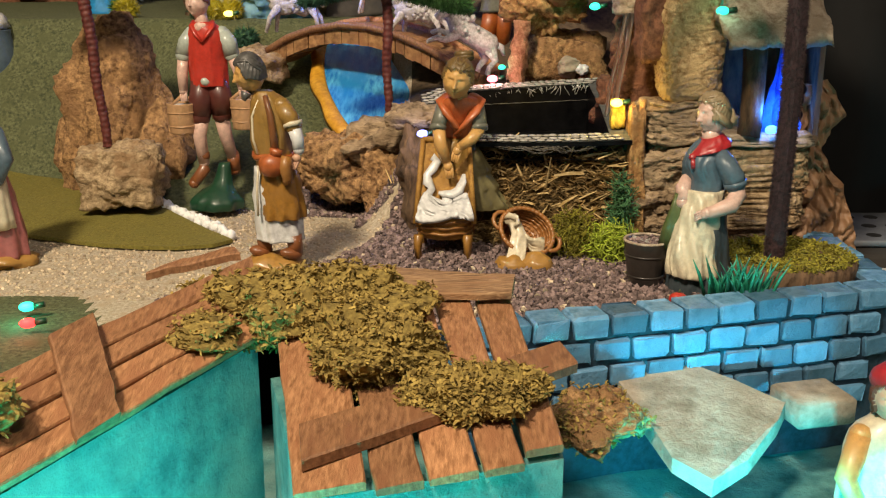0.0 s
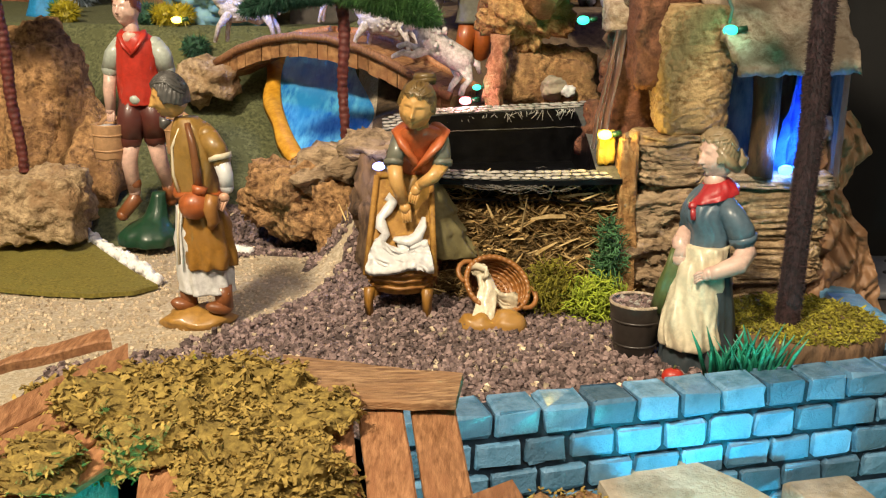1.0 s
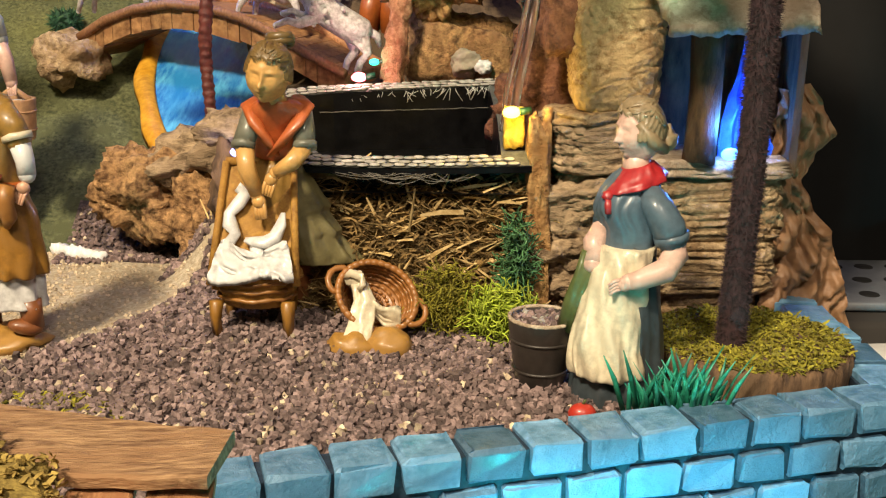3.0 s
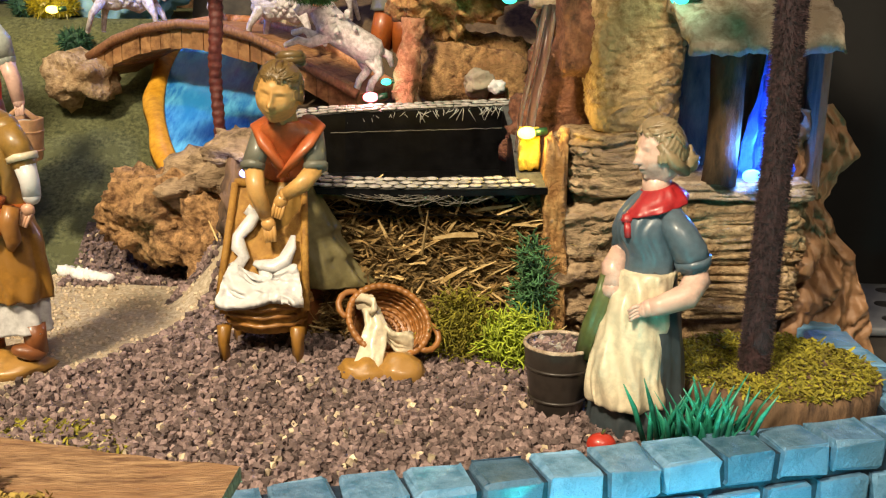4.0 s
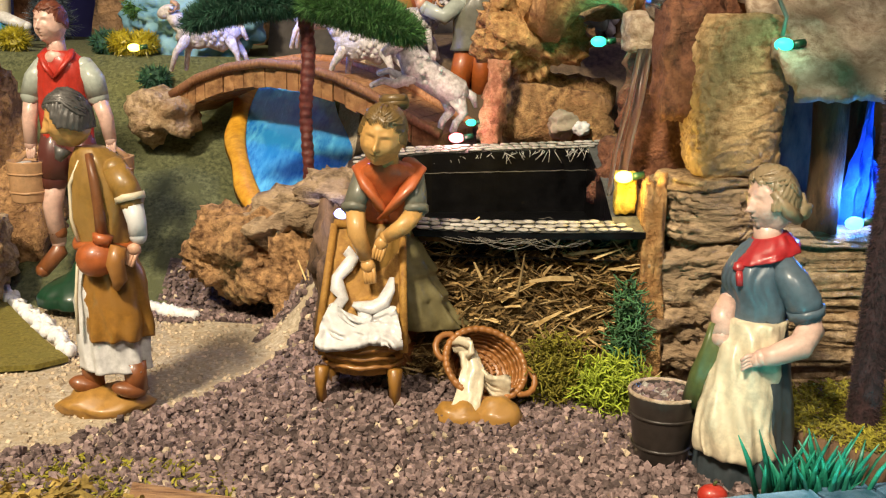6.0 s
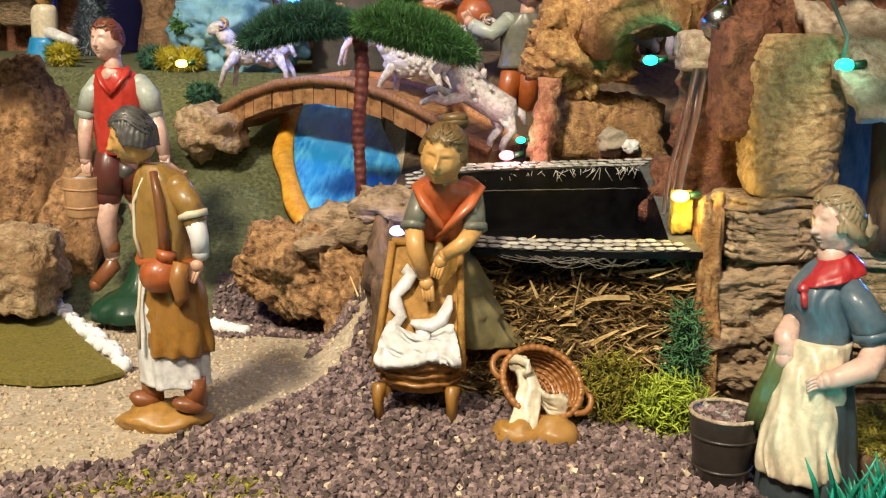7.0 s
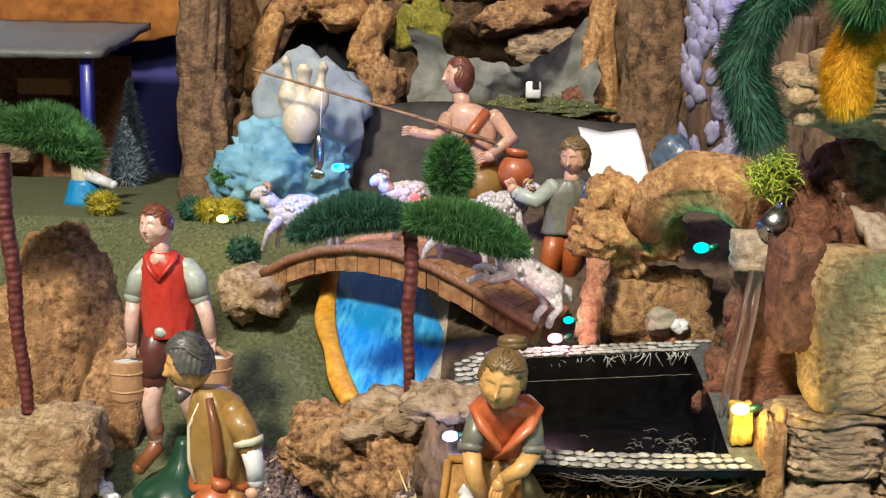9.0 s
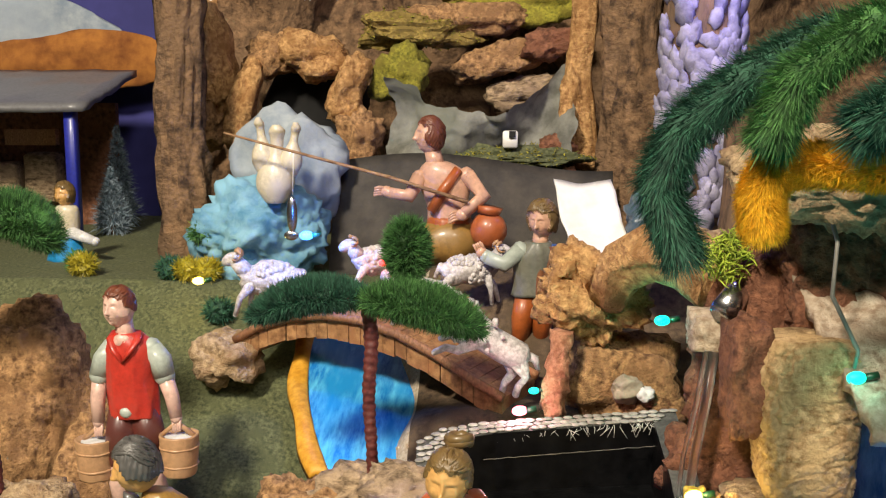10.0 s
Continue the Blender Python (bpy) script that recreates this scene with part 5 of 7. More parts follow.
def woman_with_apron():
    s = Sculpt()
    x0, y0 = 0.178, 0.680
    s.loft([(x0 - 0.0050, y0, -0.002, 0.0200, 0.0180), (x0 - 0.0045, y0, 0.008, 0.0205, 0.0185), (x0 - 0.0025, y0 + 0.001, 0.035, 0.0178, 0.0165), (x0 - 0.001, y0 + 0.001, 0.058, 0.0138, 0.0130), (x0, y0, 0.072, 0.0115, 0.0105)], "slate_dark", n=56, fold=0.05, k=9)
    k = len(s.v)
    s.loft([(x0 - 0.0095, y0 - 0.0050, 0.0135, 0.0160, 0.0155), (x0 - 0.0098, y0 - 0.006, 0.0160, 0.0172, 0.0165), (x0 - 0.0105, y0 - 0.006, 0.029, 0.0170, 0.0160), (x0 - 0.0080, y0 - 0.0045, 0.045, 0.0150, 0.0140), (x0 - 0.0050, y0 - 0.0035, 0.060, 0.0140, 0.0132), (x0 - 0.002, y0 - 0.002, 0.0700, 0.0128, 0.0122)], "cream", n=72, fold=0.045, k=8)
    pleats(s, k, 0.0015, 620)
    s.loft([(x0 - 0.001, y0, 0.068, 0.0115, 0.0108), (x0 - 0.001, y0, 0.076, 0.0125, 0.0115), (x0 - 0.0045, y0 - 0.001, 0.087, 0.0136, 0.0125), (x0 - 0.001, y0, 0.096, 0.0130, 0.0115), (x0 + 0.001, y0, 0.103, 0.0080, 0.0078)], "slate", n=44, fold=0.03, k=6)
    k = len(s.v)
    s.loft([(x0 - 0.0005, y0 - 0.001, 0.0965, 0.0132, 0.0122), (x0 - 0.0005, y0 - 0.001, 0.0972, 0.0150, 0.0140), (x0, y0 - 0.001, 0.0995, 0.0140, 0.0130), (x0 + 0.0005, y0 - 0.001, 0.1030, 0.0105, 0.0100), (x0 + 0.001, y0 - 0.001, 0.1058, 0.0074, 0.0072)], "scarf_red", n=30, fold=0.03, k=8)
    for i in range(k, len(s.v)):
        a, b, c = s.v[i]
        s.v[i] = (a, b, c + 0.26 * (a - x0) - 0.001)
    s.ball((x0 - 0.0128, y0 - 0.0085, 0.0925), (0.0026, 0.0024, 0.0025), "scarf_red", n=10, m=7, lump=0.3)
    s.tube([(x0 - 0.0130, y0 - 0.0095, 0.092), (x0 - 0.0132, y0 - 0.0108, 0.089), (x0 - 0.0130, y0 - 0.0112, 0.0855)], [0.0012, 0.0016, 0.0014], "scarf_red", n=8, flat=0.5)
    s.tube([(x0 + 0.001, y0, 0.099), (x0 + 0.000, y0 - 0.001, 0.111)], [0.0066, 0.0058], "skin_pale", n=14)
    # arm bent to the hip
    k = len(s.v)
    s.limb([(x0 + 0.0040, y0 - 0.0085, 0.0950), (x0 + 0.0085, y0 - 0.0115, 0.0880), (x0 + 0.0130, y0 - 0.0125, 0.0800), (x0 + 0.0148, y0 - 0.0125, 0.0755)], [0.0056, 0.0070, 0.0076, 0.0070], "slate", n=28)
    s.tube([(x0 + 0.0143, y0 - 0.0125, 0.0772), (x0 + 0.0152, y0 - 0.0127, 0.0738)], [0.0080, 0.0076], "slate", n=28)
    s.limb([(x0 + 0.0152, y0 - 0.0127, 0.0750), (x0 + 0.0165, y0 - 0.0140, 0.0690), (x0 + 0.0110, y0 - 0.0185, 0.0630), (x0 + 0.0, y0 - 0.0200, 0.0595), (x0 - 0.005, y0 - 0.0202, 0.0585)], [0.0056, 0.0060, 0.0054, 0.0042, 0.0034], "skin_pale", n=14)
    hand(s, (x0 - 0.0065, y0 - 0.0200, 0.0575), 0.0032, "skin_pale", (-1, -0.02, -0.22))
    # far arm hidden behind the apron, with a wet green cloth
    s.limb([(x0 - 0.0070, y0 + 0.004, 0.0920), (x0 - 0.0110, y0 + 0.004, 0.0840), (x0 - 0.0125, y0 + 0.003, 0.0780)], [0.0048, 0.0050, 0.0046], "slate", n=20)
    s.limb([(x0 - 0.0130, y0 + 0.002, 0.0765), (x0 - 0.0165, y0, 0.070), (x0 - 0.0175, y0 - 0.004, 0.062)], [0.0046, 0.0052, 0.0048], "skin_pale", n=14)
    k = len(s.v)
    s.tube([(x0 - 0.0185, y0 - 0.003, 0.067), (x0 - 0.0205, y0 - 0.003, 0.056), (x0 - 0.0235, y0 - 0.001, 0.044), (x0 - 0.0265, y0 + 0.003, 0.030)], [0.0046, 0.0058, 0.0062, 0.0060], "robe_green", n=40, flat=0.6)
    pleats(s, k, 0.0008, 1400)
    head(s, (x0 + 0.001, y0 - 0.002, 0.1195), 0.0114, "skin_pale", "hair_ash", (-1, -0.42, -0.03), 1.08, low=-0.20)
    s.ball((x0 + 0.0125, y0 + 0.000, 0.1160), (0.0056, 0.006, 0.0058), "hair_ash", n=20, m=14, lump=0.35, seed=2)
    s.tube([(x0 - 0.001, y0 - 0.0105, 0.1245), (x0 + 0.005, y0 - 0.0108, 0.1165), (x0 + 0.011, y0 - 0.0065, 0.1125)], [0.0022, 0.0032, 0.0028], "hair_ash", n=10)
    s.v = [(a, b + 0.12 * c, c) for a, b, c in s.v]
    return cast(s, "figurine_woman", (x0 - 0.004, y0, 0.0), "figurine of a woman in slate blue dress and cream apron")


def girl_washing():
    s = Sculpt()
    # skirt and apron
    s.loft([(0.0255, 0.777, 0.036, 0.0265, 0.0170), (0.0240, 0.776, 0.041, 0.0240, 0.0170), (0.0215, 0.775, 0.049, 0.0205, 0.0160), (0.0210, 0.775, 0.053, 0.0212, 0.0162), (0.0180, 0.774, 0.062, 0.0178, 0.0150), (0.0180, 0.774, 0.066, 0.0186, 0.0152), (0.0145, 0.773, 0.075, 0.0160, 0.0138), (0.0110, 0.772, 0.088, 0.0128, 0.0112), (0.0100, 0.772, 0.094, 0.0110, 0.0100)], "teal_cloth", n=60, fold=0.07, k=9)
    s.loft([(0.008, 0.779, 0.010, 0.016, 0.010), (0.010, 0.778, 0.035, 0.018, 0.012)], "boot", n=24)
    s.loft([(0.005, 0.766, 0.058, 0.0185, 0.0115), (0.006, 0.766, 0.074, 0.0170, 0.0120), (0.009, 0.770, 0.091, 0.0122, 0.0108)], "olive_gown", n=44, fold=0.05, k=7)
    # blouse and crossed shawl
    s.loft([(0.009, 0.774, 0.084, 0.0115, 0.0100), (0.009, 0.768, 0.096, 0.0120, 0.0100), (0.010, 0.762, 0.108, 0.0140, 0.0105), (0.010, 0.757, 0.117, 0.0168, 0.0098), (0.010, 0.754, 0.1225, 0.0095, 0.0075)], "coral", n=30, fold=0.02, k=5)
    s.tube([(0.001, 0.764, 0.1225), (-0.003, 0.7555, 0.1195), (0.000, 0.7495, 0.112), (0.006, 0.7495, 0.103), (0.012, 0.7540, 0.095)], [0.0036, 0.0050, 0.0052, 0.0046, 0.0022], "coral", n=14, flat=0.55)
    s.tube([(0.019, 0.764, 0.1225), (0.023, 0.7555, 0.1195), (0.020, 0.7493, 0.112), (0.0142, 0.7485, 0.103), (0.008, 0.7530, 0.095)], [0.0036, 0.0050, 0.0052, 0.0046, 0.0022], "coral", n=14, flat=0.55)
    s.tube([(0.0095, 0.755, 0.119), (0.0085, 0.749, 0.130)], [0.0064, 0.0056], "skin_tan", n=16)
    s.ball((0.0095, 0.7530, 0.1175), (0.0062, 0.0040, 0.0062), "skin_tan", n=18, m=12)
    head(s, (0.0075, 0.744, 0.1362), 0.0121, "skin_tan", "hair_gold", (-0.16, -1, -0.14), 1.07, low=0.0, lean=0.20, locks=60)
    s.tube([(0.0122 + 0.0050 * math.cos(a), 0.7545 + 0.0050 * math.sin(a), 0.1500 + a * 0.0003) for a in [i * 0.45 for i in range(28)]], [0.0020 + 0.0005 * (i % 2) for i in range(28)], "hair_gold", n=8)
    for k, sx in ((-1, -0.0042), (1, 0.0235)):
        s.limb([(sx + 0.002 * -k, 0.757, 0.1165), (sx, 0.754, 0.108), (sx + 0.001 * k, 0.750, 0.1015)], [0.0052, 0.0056, 0.0056], "sleeve_grey", n=12)
        s.tube([(sx + 0.001 * k, 0.7502, 0.1025), (sx + 0.0012 * k, 0.7492, 0.0995)], [0.0062, 0.0061], "sleeve_grey", n=12)
    s.limb([(-0.0045, 0.750, 0.100), (-0.002, 0.746, 0.090), (0.0030, 0.7465, 0.0770)], [0.0048, 0.0045, 0.0034], "skin_tan", n=10)
    hand(s, (0.0040, 0.7455, 0.0735), 0.0036, "skin_tan", (0.15, -0.22, -1))
    s.limb([(0.0245, 0.750, 0.100), (0.020, 0.744, 0.0935), (0.0125, 0.7445, 0.0880)], [0.0048, 0.0045, 0.0034], "skin_tan", n=10)
    hand(s, (0.0105, 0.7440, 0.0850), 0.0035, "skin_tan", (-0.35, -0.15, -1))
    # washboard, trough and legs
    lo, hi = Vector((0.001, 0.737, 0.033)), Vector((0.002, 0.7640, 0.090))

    def board_at(u, v):
        p = lo.lerp(hi, v) + Vector(((2 * u - 1) * (0.0205 - 0.0045 * v), 0, 0))
        return p + Vector((0, -0.0003, 0.0001)) * (math.sin(u * 31) * math.sin(v * 38))

    s.sheet(board_at, 44, 60, "wood_carved", 0.003)
    for k in (-1, 1):
        s.tube([lo + Vector((0.0212 * k, -0.0015, 0)), hi + Vector((0.0168 * k, -0.0015, 0))], [0.0021, 0.0018], "wood_carved", n=10)
    s.tube([hi + Vector((-0.0172, 0, 0)), hi + Vector((0.0172, 0, 0))], 0.0022, "wood_carved", n=10)
    k = len(s.v)
    s.loft([(0.0015, 0.7490, 0.0205, 0.0165, 0.0130), (0.0015, 0.7490, 0.0225, 0.0182, 0.0145), (0.0013, 0.7485, 0.0270, 0.0196, 0.0158), (0.0012, 0.7480, 0.0320, 0.0212, 0.0172), (0.0010, 0.7470, 0.0375, 0.0228, 0.0190), (0.0010, 0.7470, 0.0405, 0.0218, 0.0180)], "wood_carved", n=72, fold=0.012, k=14)
    for z, rx, ry in ((0.0255, 0.0193, 0.0155), (0.0305, 0.0208, 0.0169), (0.0352, 0.0224, 0.0184)):
        s.tube([(0.0012 + rx * math.cos(0.131 * i), 0.7482 + ry * math.sin(0.131 * i), z + 0.0004 * math.sin(i)) for i in range(49)], [0.0011 + 0.0004 * (i % 3 == 0) for i in range(49)], "wood_ochre", n=6, cap=False)
    for x, y in ((-0.0180, 0.7385), (0.0180, 0.7375), (-0.0155, 0.764), (0.0165, 0.764)):
        s.tube([(x, y, 0.006), (x, y, 0.014), (x, y, 0.024)], [0.0028, 0.0030, 0.0038], "ochre_gown", n=4)
    # wet linen over the board
    k = len(s.v)
    def linen_at(u, v):
        q = lo.lerp(hi, 0.13 + 0.22 * v * (0.80 + 0.20 * math.sin(u * 7 + 1)))
        fall = (1 - v) ** 2
        return q + Vector(((2 * u - 1) * (0.0212 - 0.005 * v), -0.0052 - 0.0075 * fall - 0.0022 * math.sin(u * 3.14) - 0.0030 * noise.noise(Vector((u * 6, v * 4, 1))) - 0.0012 * math.sin(u * 17 + v * 9 + 3 * noise.noise(Vector((u * 3, v * 3, 5)))), -0.004 * fall * (0.7 + 0.5 * math.sin(u * 6 + 0.5)) + 0.002))

    s.sheet(linen_at, 60, 30, "white", 0.0026)

    def rag(line, radii):
        k = len(s.v)
        s.tube([lo.lerp(hi, v) + Vector((x, -0.0042, 0)) for x, v in line], radii, "white", n=14, flat=0.7)
        s.shake(0.0005, 260, 3.0, k)

    rag([(-0.012, 0.22), (-0.0135, 0.32), (-0.0095, 0.42), (-0.0125, 0.50), (-0.0130, 0.58), (-0.0090, 0.67), (-0.0065, 0.75), (-0.0085, 0.80), (-0.0105, 0.76)], [0.0028, 0.003, 0.0032, 0.0036, 0.0030, 0.0032, 0.0034, 0.0028, 0.0012])
    rag([(-0.004, 0.38), (0.000, 0.36), (0.005, 0.35), (0.010, 0.40), (0.0125, 0.50), (0.0135, 0.60)], [0.0016, 0.0040, 0.0052, 0.0046, 0.0032, 0.0012])
    rag([(0.001, 0.36), (0.002, 0.28), (0.000, 0.22)], [0.003, 0.0036, 0.003])
    s.v = [(a + 0.0028 * step((c - 0.085) / 0.03), b, c) for a, b, c in s.v]
    return cast(s, "figurine_girl", (0.0, 0.755, 0.008), "figurine of a girl washing linen on a wooden board")


def man_in_gown():
    s = Sculpt()
    x0, y0 = -0.1190, 0.738
    rock_mesh(s, (x0 - 0.006, y0 - 0.002, 0.003), (0.022, 0.016, 0.008), "base_ochre", seed=90, sub=3, pits=0.3)
    for dx, dy in ((-0.011, 0.0), (0.012, -0.006)):
        s.ball((x0 + dx - 0.003, y0 + dy - 0.003, 0.0125), (0.0085, 0.005, 0.004), "boot", rot=(0, 15, 20), n=12, m=8)
        s.tube([(x0 + dx, y0 + dy, 0.011), (x0 + dx - 0.001, y0 + dy, 0.026)], [0.0052, 0.0056], "boot", n=10)
    k = len(s.v)
    s.loft([(x0 + 0.001, y0, 0.0215, 0.0175, 0.0145), (x0, y0, 0.030, 0.0170, 0.014), (x0 - 0.001, y0, 0.055, 0.0165, 0.0135), (x0 - 0.004, y0, 0.075, 0.012, 0.010)], "white", n=36, fold=0.07, k=7)
    s.loft([(x0 + 0.003, y0 - 0.001, 0.038, 0.0165, 0.0155), (x0 + 0.003, y0 - 0.001, 0.046, 0.0168, 0.0155), (x0 + 0.001, y0 - 0.001, 0.070, 0.0145, 0.0135), (x0 - 0.002, y0, 0.083, 0.0130, 0.0120)], "ochre_gown", n=36, fold=0.07, k=6)
    pleats(s, k, 0.0008, 700, 4)
    s.loft([(x0 - 0.002, y0, 0.082, 0.0130, 0.0120), (x0 - 0.003, y0, 0.095, 0.0145, 0.0125), (x0 - 0.003, y0, 0.110, 0.0150, 0.0128), (x0 - 0.004, y0, 0.122, 0.0125, 0.0110), (x0 - 0.007, y0, 0.129, 0.0070, 0.0065)], "olive_gown", n=30, fold=0.03, k=5)
    s.tube([(x0 - 0.002 + 0.0137 * math.cos(a), y0 + 0.0127 * math.sin(a), 0.0835 + 0.001 * math.sin(a * 3)) for a in [i * 0.33 for i in range(20)]], 0.0021, "rust", n=8)
    # shoulder strap and white seam
    s.tube([(x0 - 0.005, y0 - 0.009, 0.1265), (x0 - 0.001, y0 - 0.0135, 0.115), (x0 + 0.001, y0 - 0.0135, 0.100), (x0 + 0.001, y0 - 0.0130, 0.086)], [0.0022, 0.0026, 0.0026, 0.003], "strap", n=8)
    s.tube([(x0 - 0.010, y0 - 0.008, 0.1235), (x0 - 0.0145, y0 - 0.009, 0.112), (x0 - 0.0145, y0 - 0.0085, 0.096), (x0 - 0.0115, y0 - 0.009, 0.085)], 0.0009, "cream", n=6)
    s.tube([(x0 - 0.011, y0 - 0.0125, 0.078), (x0 - 0.0125, y0 - 0.0135, 0.060), (x0 - 0.0125, y0 - 0.0150, 0.042)], 0.0009, "cream", n=6)
    # sleeve, white cuff, hand with a jug
    s.limb([(x0 + 0.006, y0 - 0.006, 0.1195), (x0 + 0.011, y0 - 0.008, 0.112), (x0 + 0.014, y0 - 0.0095, 0.106)], [0.0060, 0.0066, 0.0066], "olive_gown", n=12)
    s.tube([(x0 + 0.0135, y0 - 0.0095, 0.1085), (x0 + 0.0143, y0 - 0.0100, 0.1055)], [0.0072, 0.0071], "cream", n=12)
    s.limb([(x0 + 0.0145, y0 - 0.0100, 0.105), (x0 + 0.0175, y0 - 0.0115, 0.096), (x0 + 0.0180, y0 - 0.0125, 0.0895)], [0.0052, 0.0046, 0.0042], "white", n=12)
    hand(s, (x0 + 0.0165, y0 - 0.0145, 0.0835), 0.0032, "skin", (-0.5, -0.2, -1))
    s.ball((x0 - 0.001, y0 - 0.0165, 0.0790), (0.0095, 0.0075, 0.0085), "clay", n=16, m=10)
    s.tube([(x0 + 0.002, y0 - 0.0165, 0.086), (x0 + 0.003, y0 - 0.0165, 0.0905)], [0.004, 0.0048], "clay", n=12)
    s.tube([(x0 + 0.010, y0 - 0.017, 0.0855), (x0 + 0.0085, y0 - 0.0185, 0.078), (x0 + 0.0105, y0 - 0.0185, 0.070), (x0 + 0.008, y0 - 0.017, 0.0655)], [0.004, 0.0046, 0.004, 0.002], "wood_ochre", n=8)
    head(s, (x0 - 0.0155, y0 - 0.003, 0.1415), 0.0110, "skin_tan", "hair_grey", (-1, -0.30, -0.22), 1.10, low=-0.15, locks=40)
    s.tube([(x0 - 0.018, y0 - 0.004, 0.128), (x0 - 0.0205, y0 - 0.005, 0.123)], [0.004, 0.0018], "hair_grey", n=8)
    return cast(s, "figurine_man", (x0, y0, 0.0), "figurine of an old man in ochre gown with a jug")


def bucket_mesh(s, c, r, h, mat, inside, bands=2):
    x, y, z = c
    n = 22
    out = []
    for rr, zz in ((0.82, 0), (0.86, 0.05), (0.93, 0.5), (1.0, 0.97), (1.0, 1.0), (0.88, 1.0), (0.84, 0.8), (0.0, 0.8)):
        out.append([(x + r * rr * math.cos(2 * math.pi * q / n), y + r * rr * math.sin(2 * math.pi * q / n), z + h * zz) for q in range(n)])
    s.rings(out, mat)
    for k in range(bands):
        zz = 0.25 + 0.45 * k
        s.tube([(x + r * (0.85 + 0.14 * zz) * math.cos(a), y + r * (0.85 + 0.14 * zz) * math.sin(a), z + h * zz) for a in [i * 2 * math.pi / 24 for i in range(25)]], r * 0.06, mat, n=6, cap=False)
    s.ball((x, y, z + h * 0.88), (r * 0.85, r * 0.85, h * 0.08), inside, n=14, m=6, lump=0.3)


def man_with_buckets():
    s = Sculpt()
    x0, y0 = -0.200, 0.903
    s.loft([(x0 + 0.002, y0 - 0.008, 0.006, 0.022, 0.018), (x0 + 0.002, y0 - 0.008, 0.013, 0.0225, 0.0185), (x0 + 0.002, y0 - 0.007, 0.019, 0.018, 0.014), (x0 + 0.006, y0, 0.027, 0.009, 0.008), (x0 + 0.008, y0 + 0.004, 0.044, 0.0050, 0.005)], "base_green", n=26, fold=0.08, k=5)
    # legs and boots
    s.limb([(x0 - 0.007, y0 - 0.003, 0.090), (x0 - 0.010, y0 - 0.006, 0.070), (x0 - 0.008, y0 - 0.004, 0.046)], [0.0072, 0.0062, 0.0048], "skin_pale", n=12)
    s.limb([(x0 + 0.008, y0, 0.090), (x0 + 0.010, y0 + 0.006, 0.068), (x0 + 0.014, y0 + 0.012, 0.046)], [0.0072, 0.006, 0.0048], "skin_pale", n=12)
    s.limb([(x0 - 0.008, y0 - 0.004, 0.052), (x0 - 0.008, y0 - 0.004, 0.040), (x0 - 0.016, y0 - 0.012, 0.029)], [0.0058, 0.0056, 0.0046], "boot", n=10)
    s.limb([(x0 + 0.014, y0 + 0.012, 0.050), (x0 + 0.015, y0 + 0.013, 0.036)], [0.0056, 0.0054], "boot", n=10)
    # breeches
    k = len(s.v)
    s.limb([(x0 - 0.006, y0 - 0.001, 0.116), (x0 - 0.008, y0 - 0.002, 0.100), (x0 - 0.009, y0 - 0.004, 0.086)], [0.0095, 0.0100, 0.0092], "maroon", n=16)
    s.limb([(x0 + 0.006, y0, 0.116), (x0 + 0.009, y0, 0.100), (x0 + 0.009, y0 + 0.001, 0.088)], [0.0095, 0.0100, 0.0092], "maroon", n=16)
    pleats(s, k, 0.0007, 1200)
    # vest
    s.loft([(x0, y0, 0.112, 0.0160, 0.0120), (x0, y0, 0.120, 0.0165, 0.0125), (x0 - 0.001, y0, 0.140, 0.0165, 0.0120), (x0 - 0.001, y0, 0.156, 0.0165, 0.0108), (x0 - 0.002, y0, 0.1655, 0.0085, 0.0078)], "red", n=30, fold=0.03, k=6)
    s.ball((x0 - 0.001, y0 - 0.0105, 0.1165), (0.0045, 0.003, 0.0035), "sleeve_pale", n=10, m=6)
    for side in (-1, 1):
        s.tube([(x0 - 0.002 + side * 0.008, y0 - 0.001, 0.1660), (x0 - 0.002 + side * 0.0085, y0 - 0.0075, 0.1625), (x0 - 0.002 + side * 0.005, y0 - 0.0110, 0.1560), (x0 - 0.002, y0 - 0.0125, 0.1500)], [0.0022, 0.0026, 0.0026, 0.0014], "red", n=10, flat=0.6)
    s.tube([(x0 - 0.003, y0, 0.160), (x0 - 0.004, y0, 0.168), (x0 - 0.0045, y0, 0.176)], [0.0070, 0.0056, 0.0054], "skin_pale", n=16)
    s.ball((x0 - 0.003, y0 - 0.0060, 0.1610), (0.0062, 0.0040, 0.0050), "skin_pale", n=18, m=10)
    for sx, e, h in ((-1, (x0 - 0.0205, y0 - 0.001, 0.138), (x0 - 0.022, y0 - 0.004, 0.108)), (1, (x0 + 0.0205, y0, 0.138), (x0 + 0.028, y0 - 0.003, 0.112))):
        s.limb([(x0 + sx * 0.0125, y0, 0.156), (x0 + sx * 0.018, y0, 0.148), e], [0.0062, 0.0076, 0.0070], "sleeve_pale", n=12)
        s.limb([e, Vector(e).lerp(Vector(h), 0.5) + Vector((sx * 0.001, 0, 0)), h], [0.0052, 0.0048, 0.0038], "skin_pale", n=10)
        hand(s, h, 0.0036, "skin_pale", (0.1, -0.3, -1))
        bucket_mesh(s, (h[0] + sx * 0.002, h[1] - 0.002, h[2] - 0.036), 0.0125, 0.026, "bucket_tan", "white")
        s.tube([(h[0] - 0.010, h[1], h[2] - 0.012), (h[0], h[1], h[2] - 0.003), (h[0] + 0.011, h[1], h[2] - 0.012)], 0.0018, "bucket_tan", n=6)
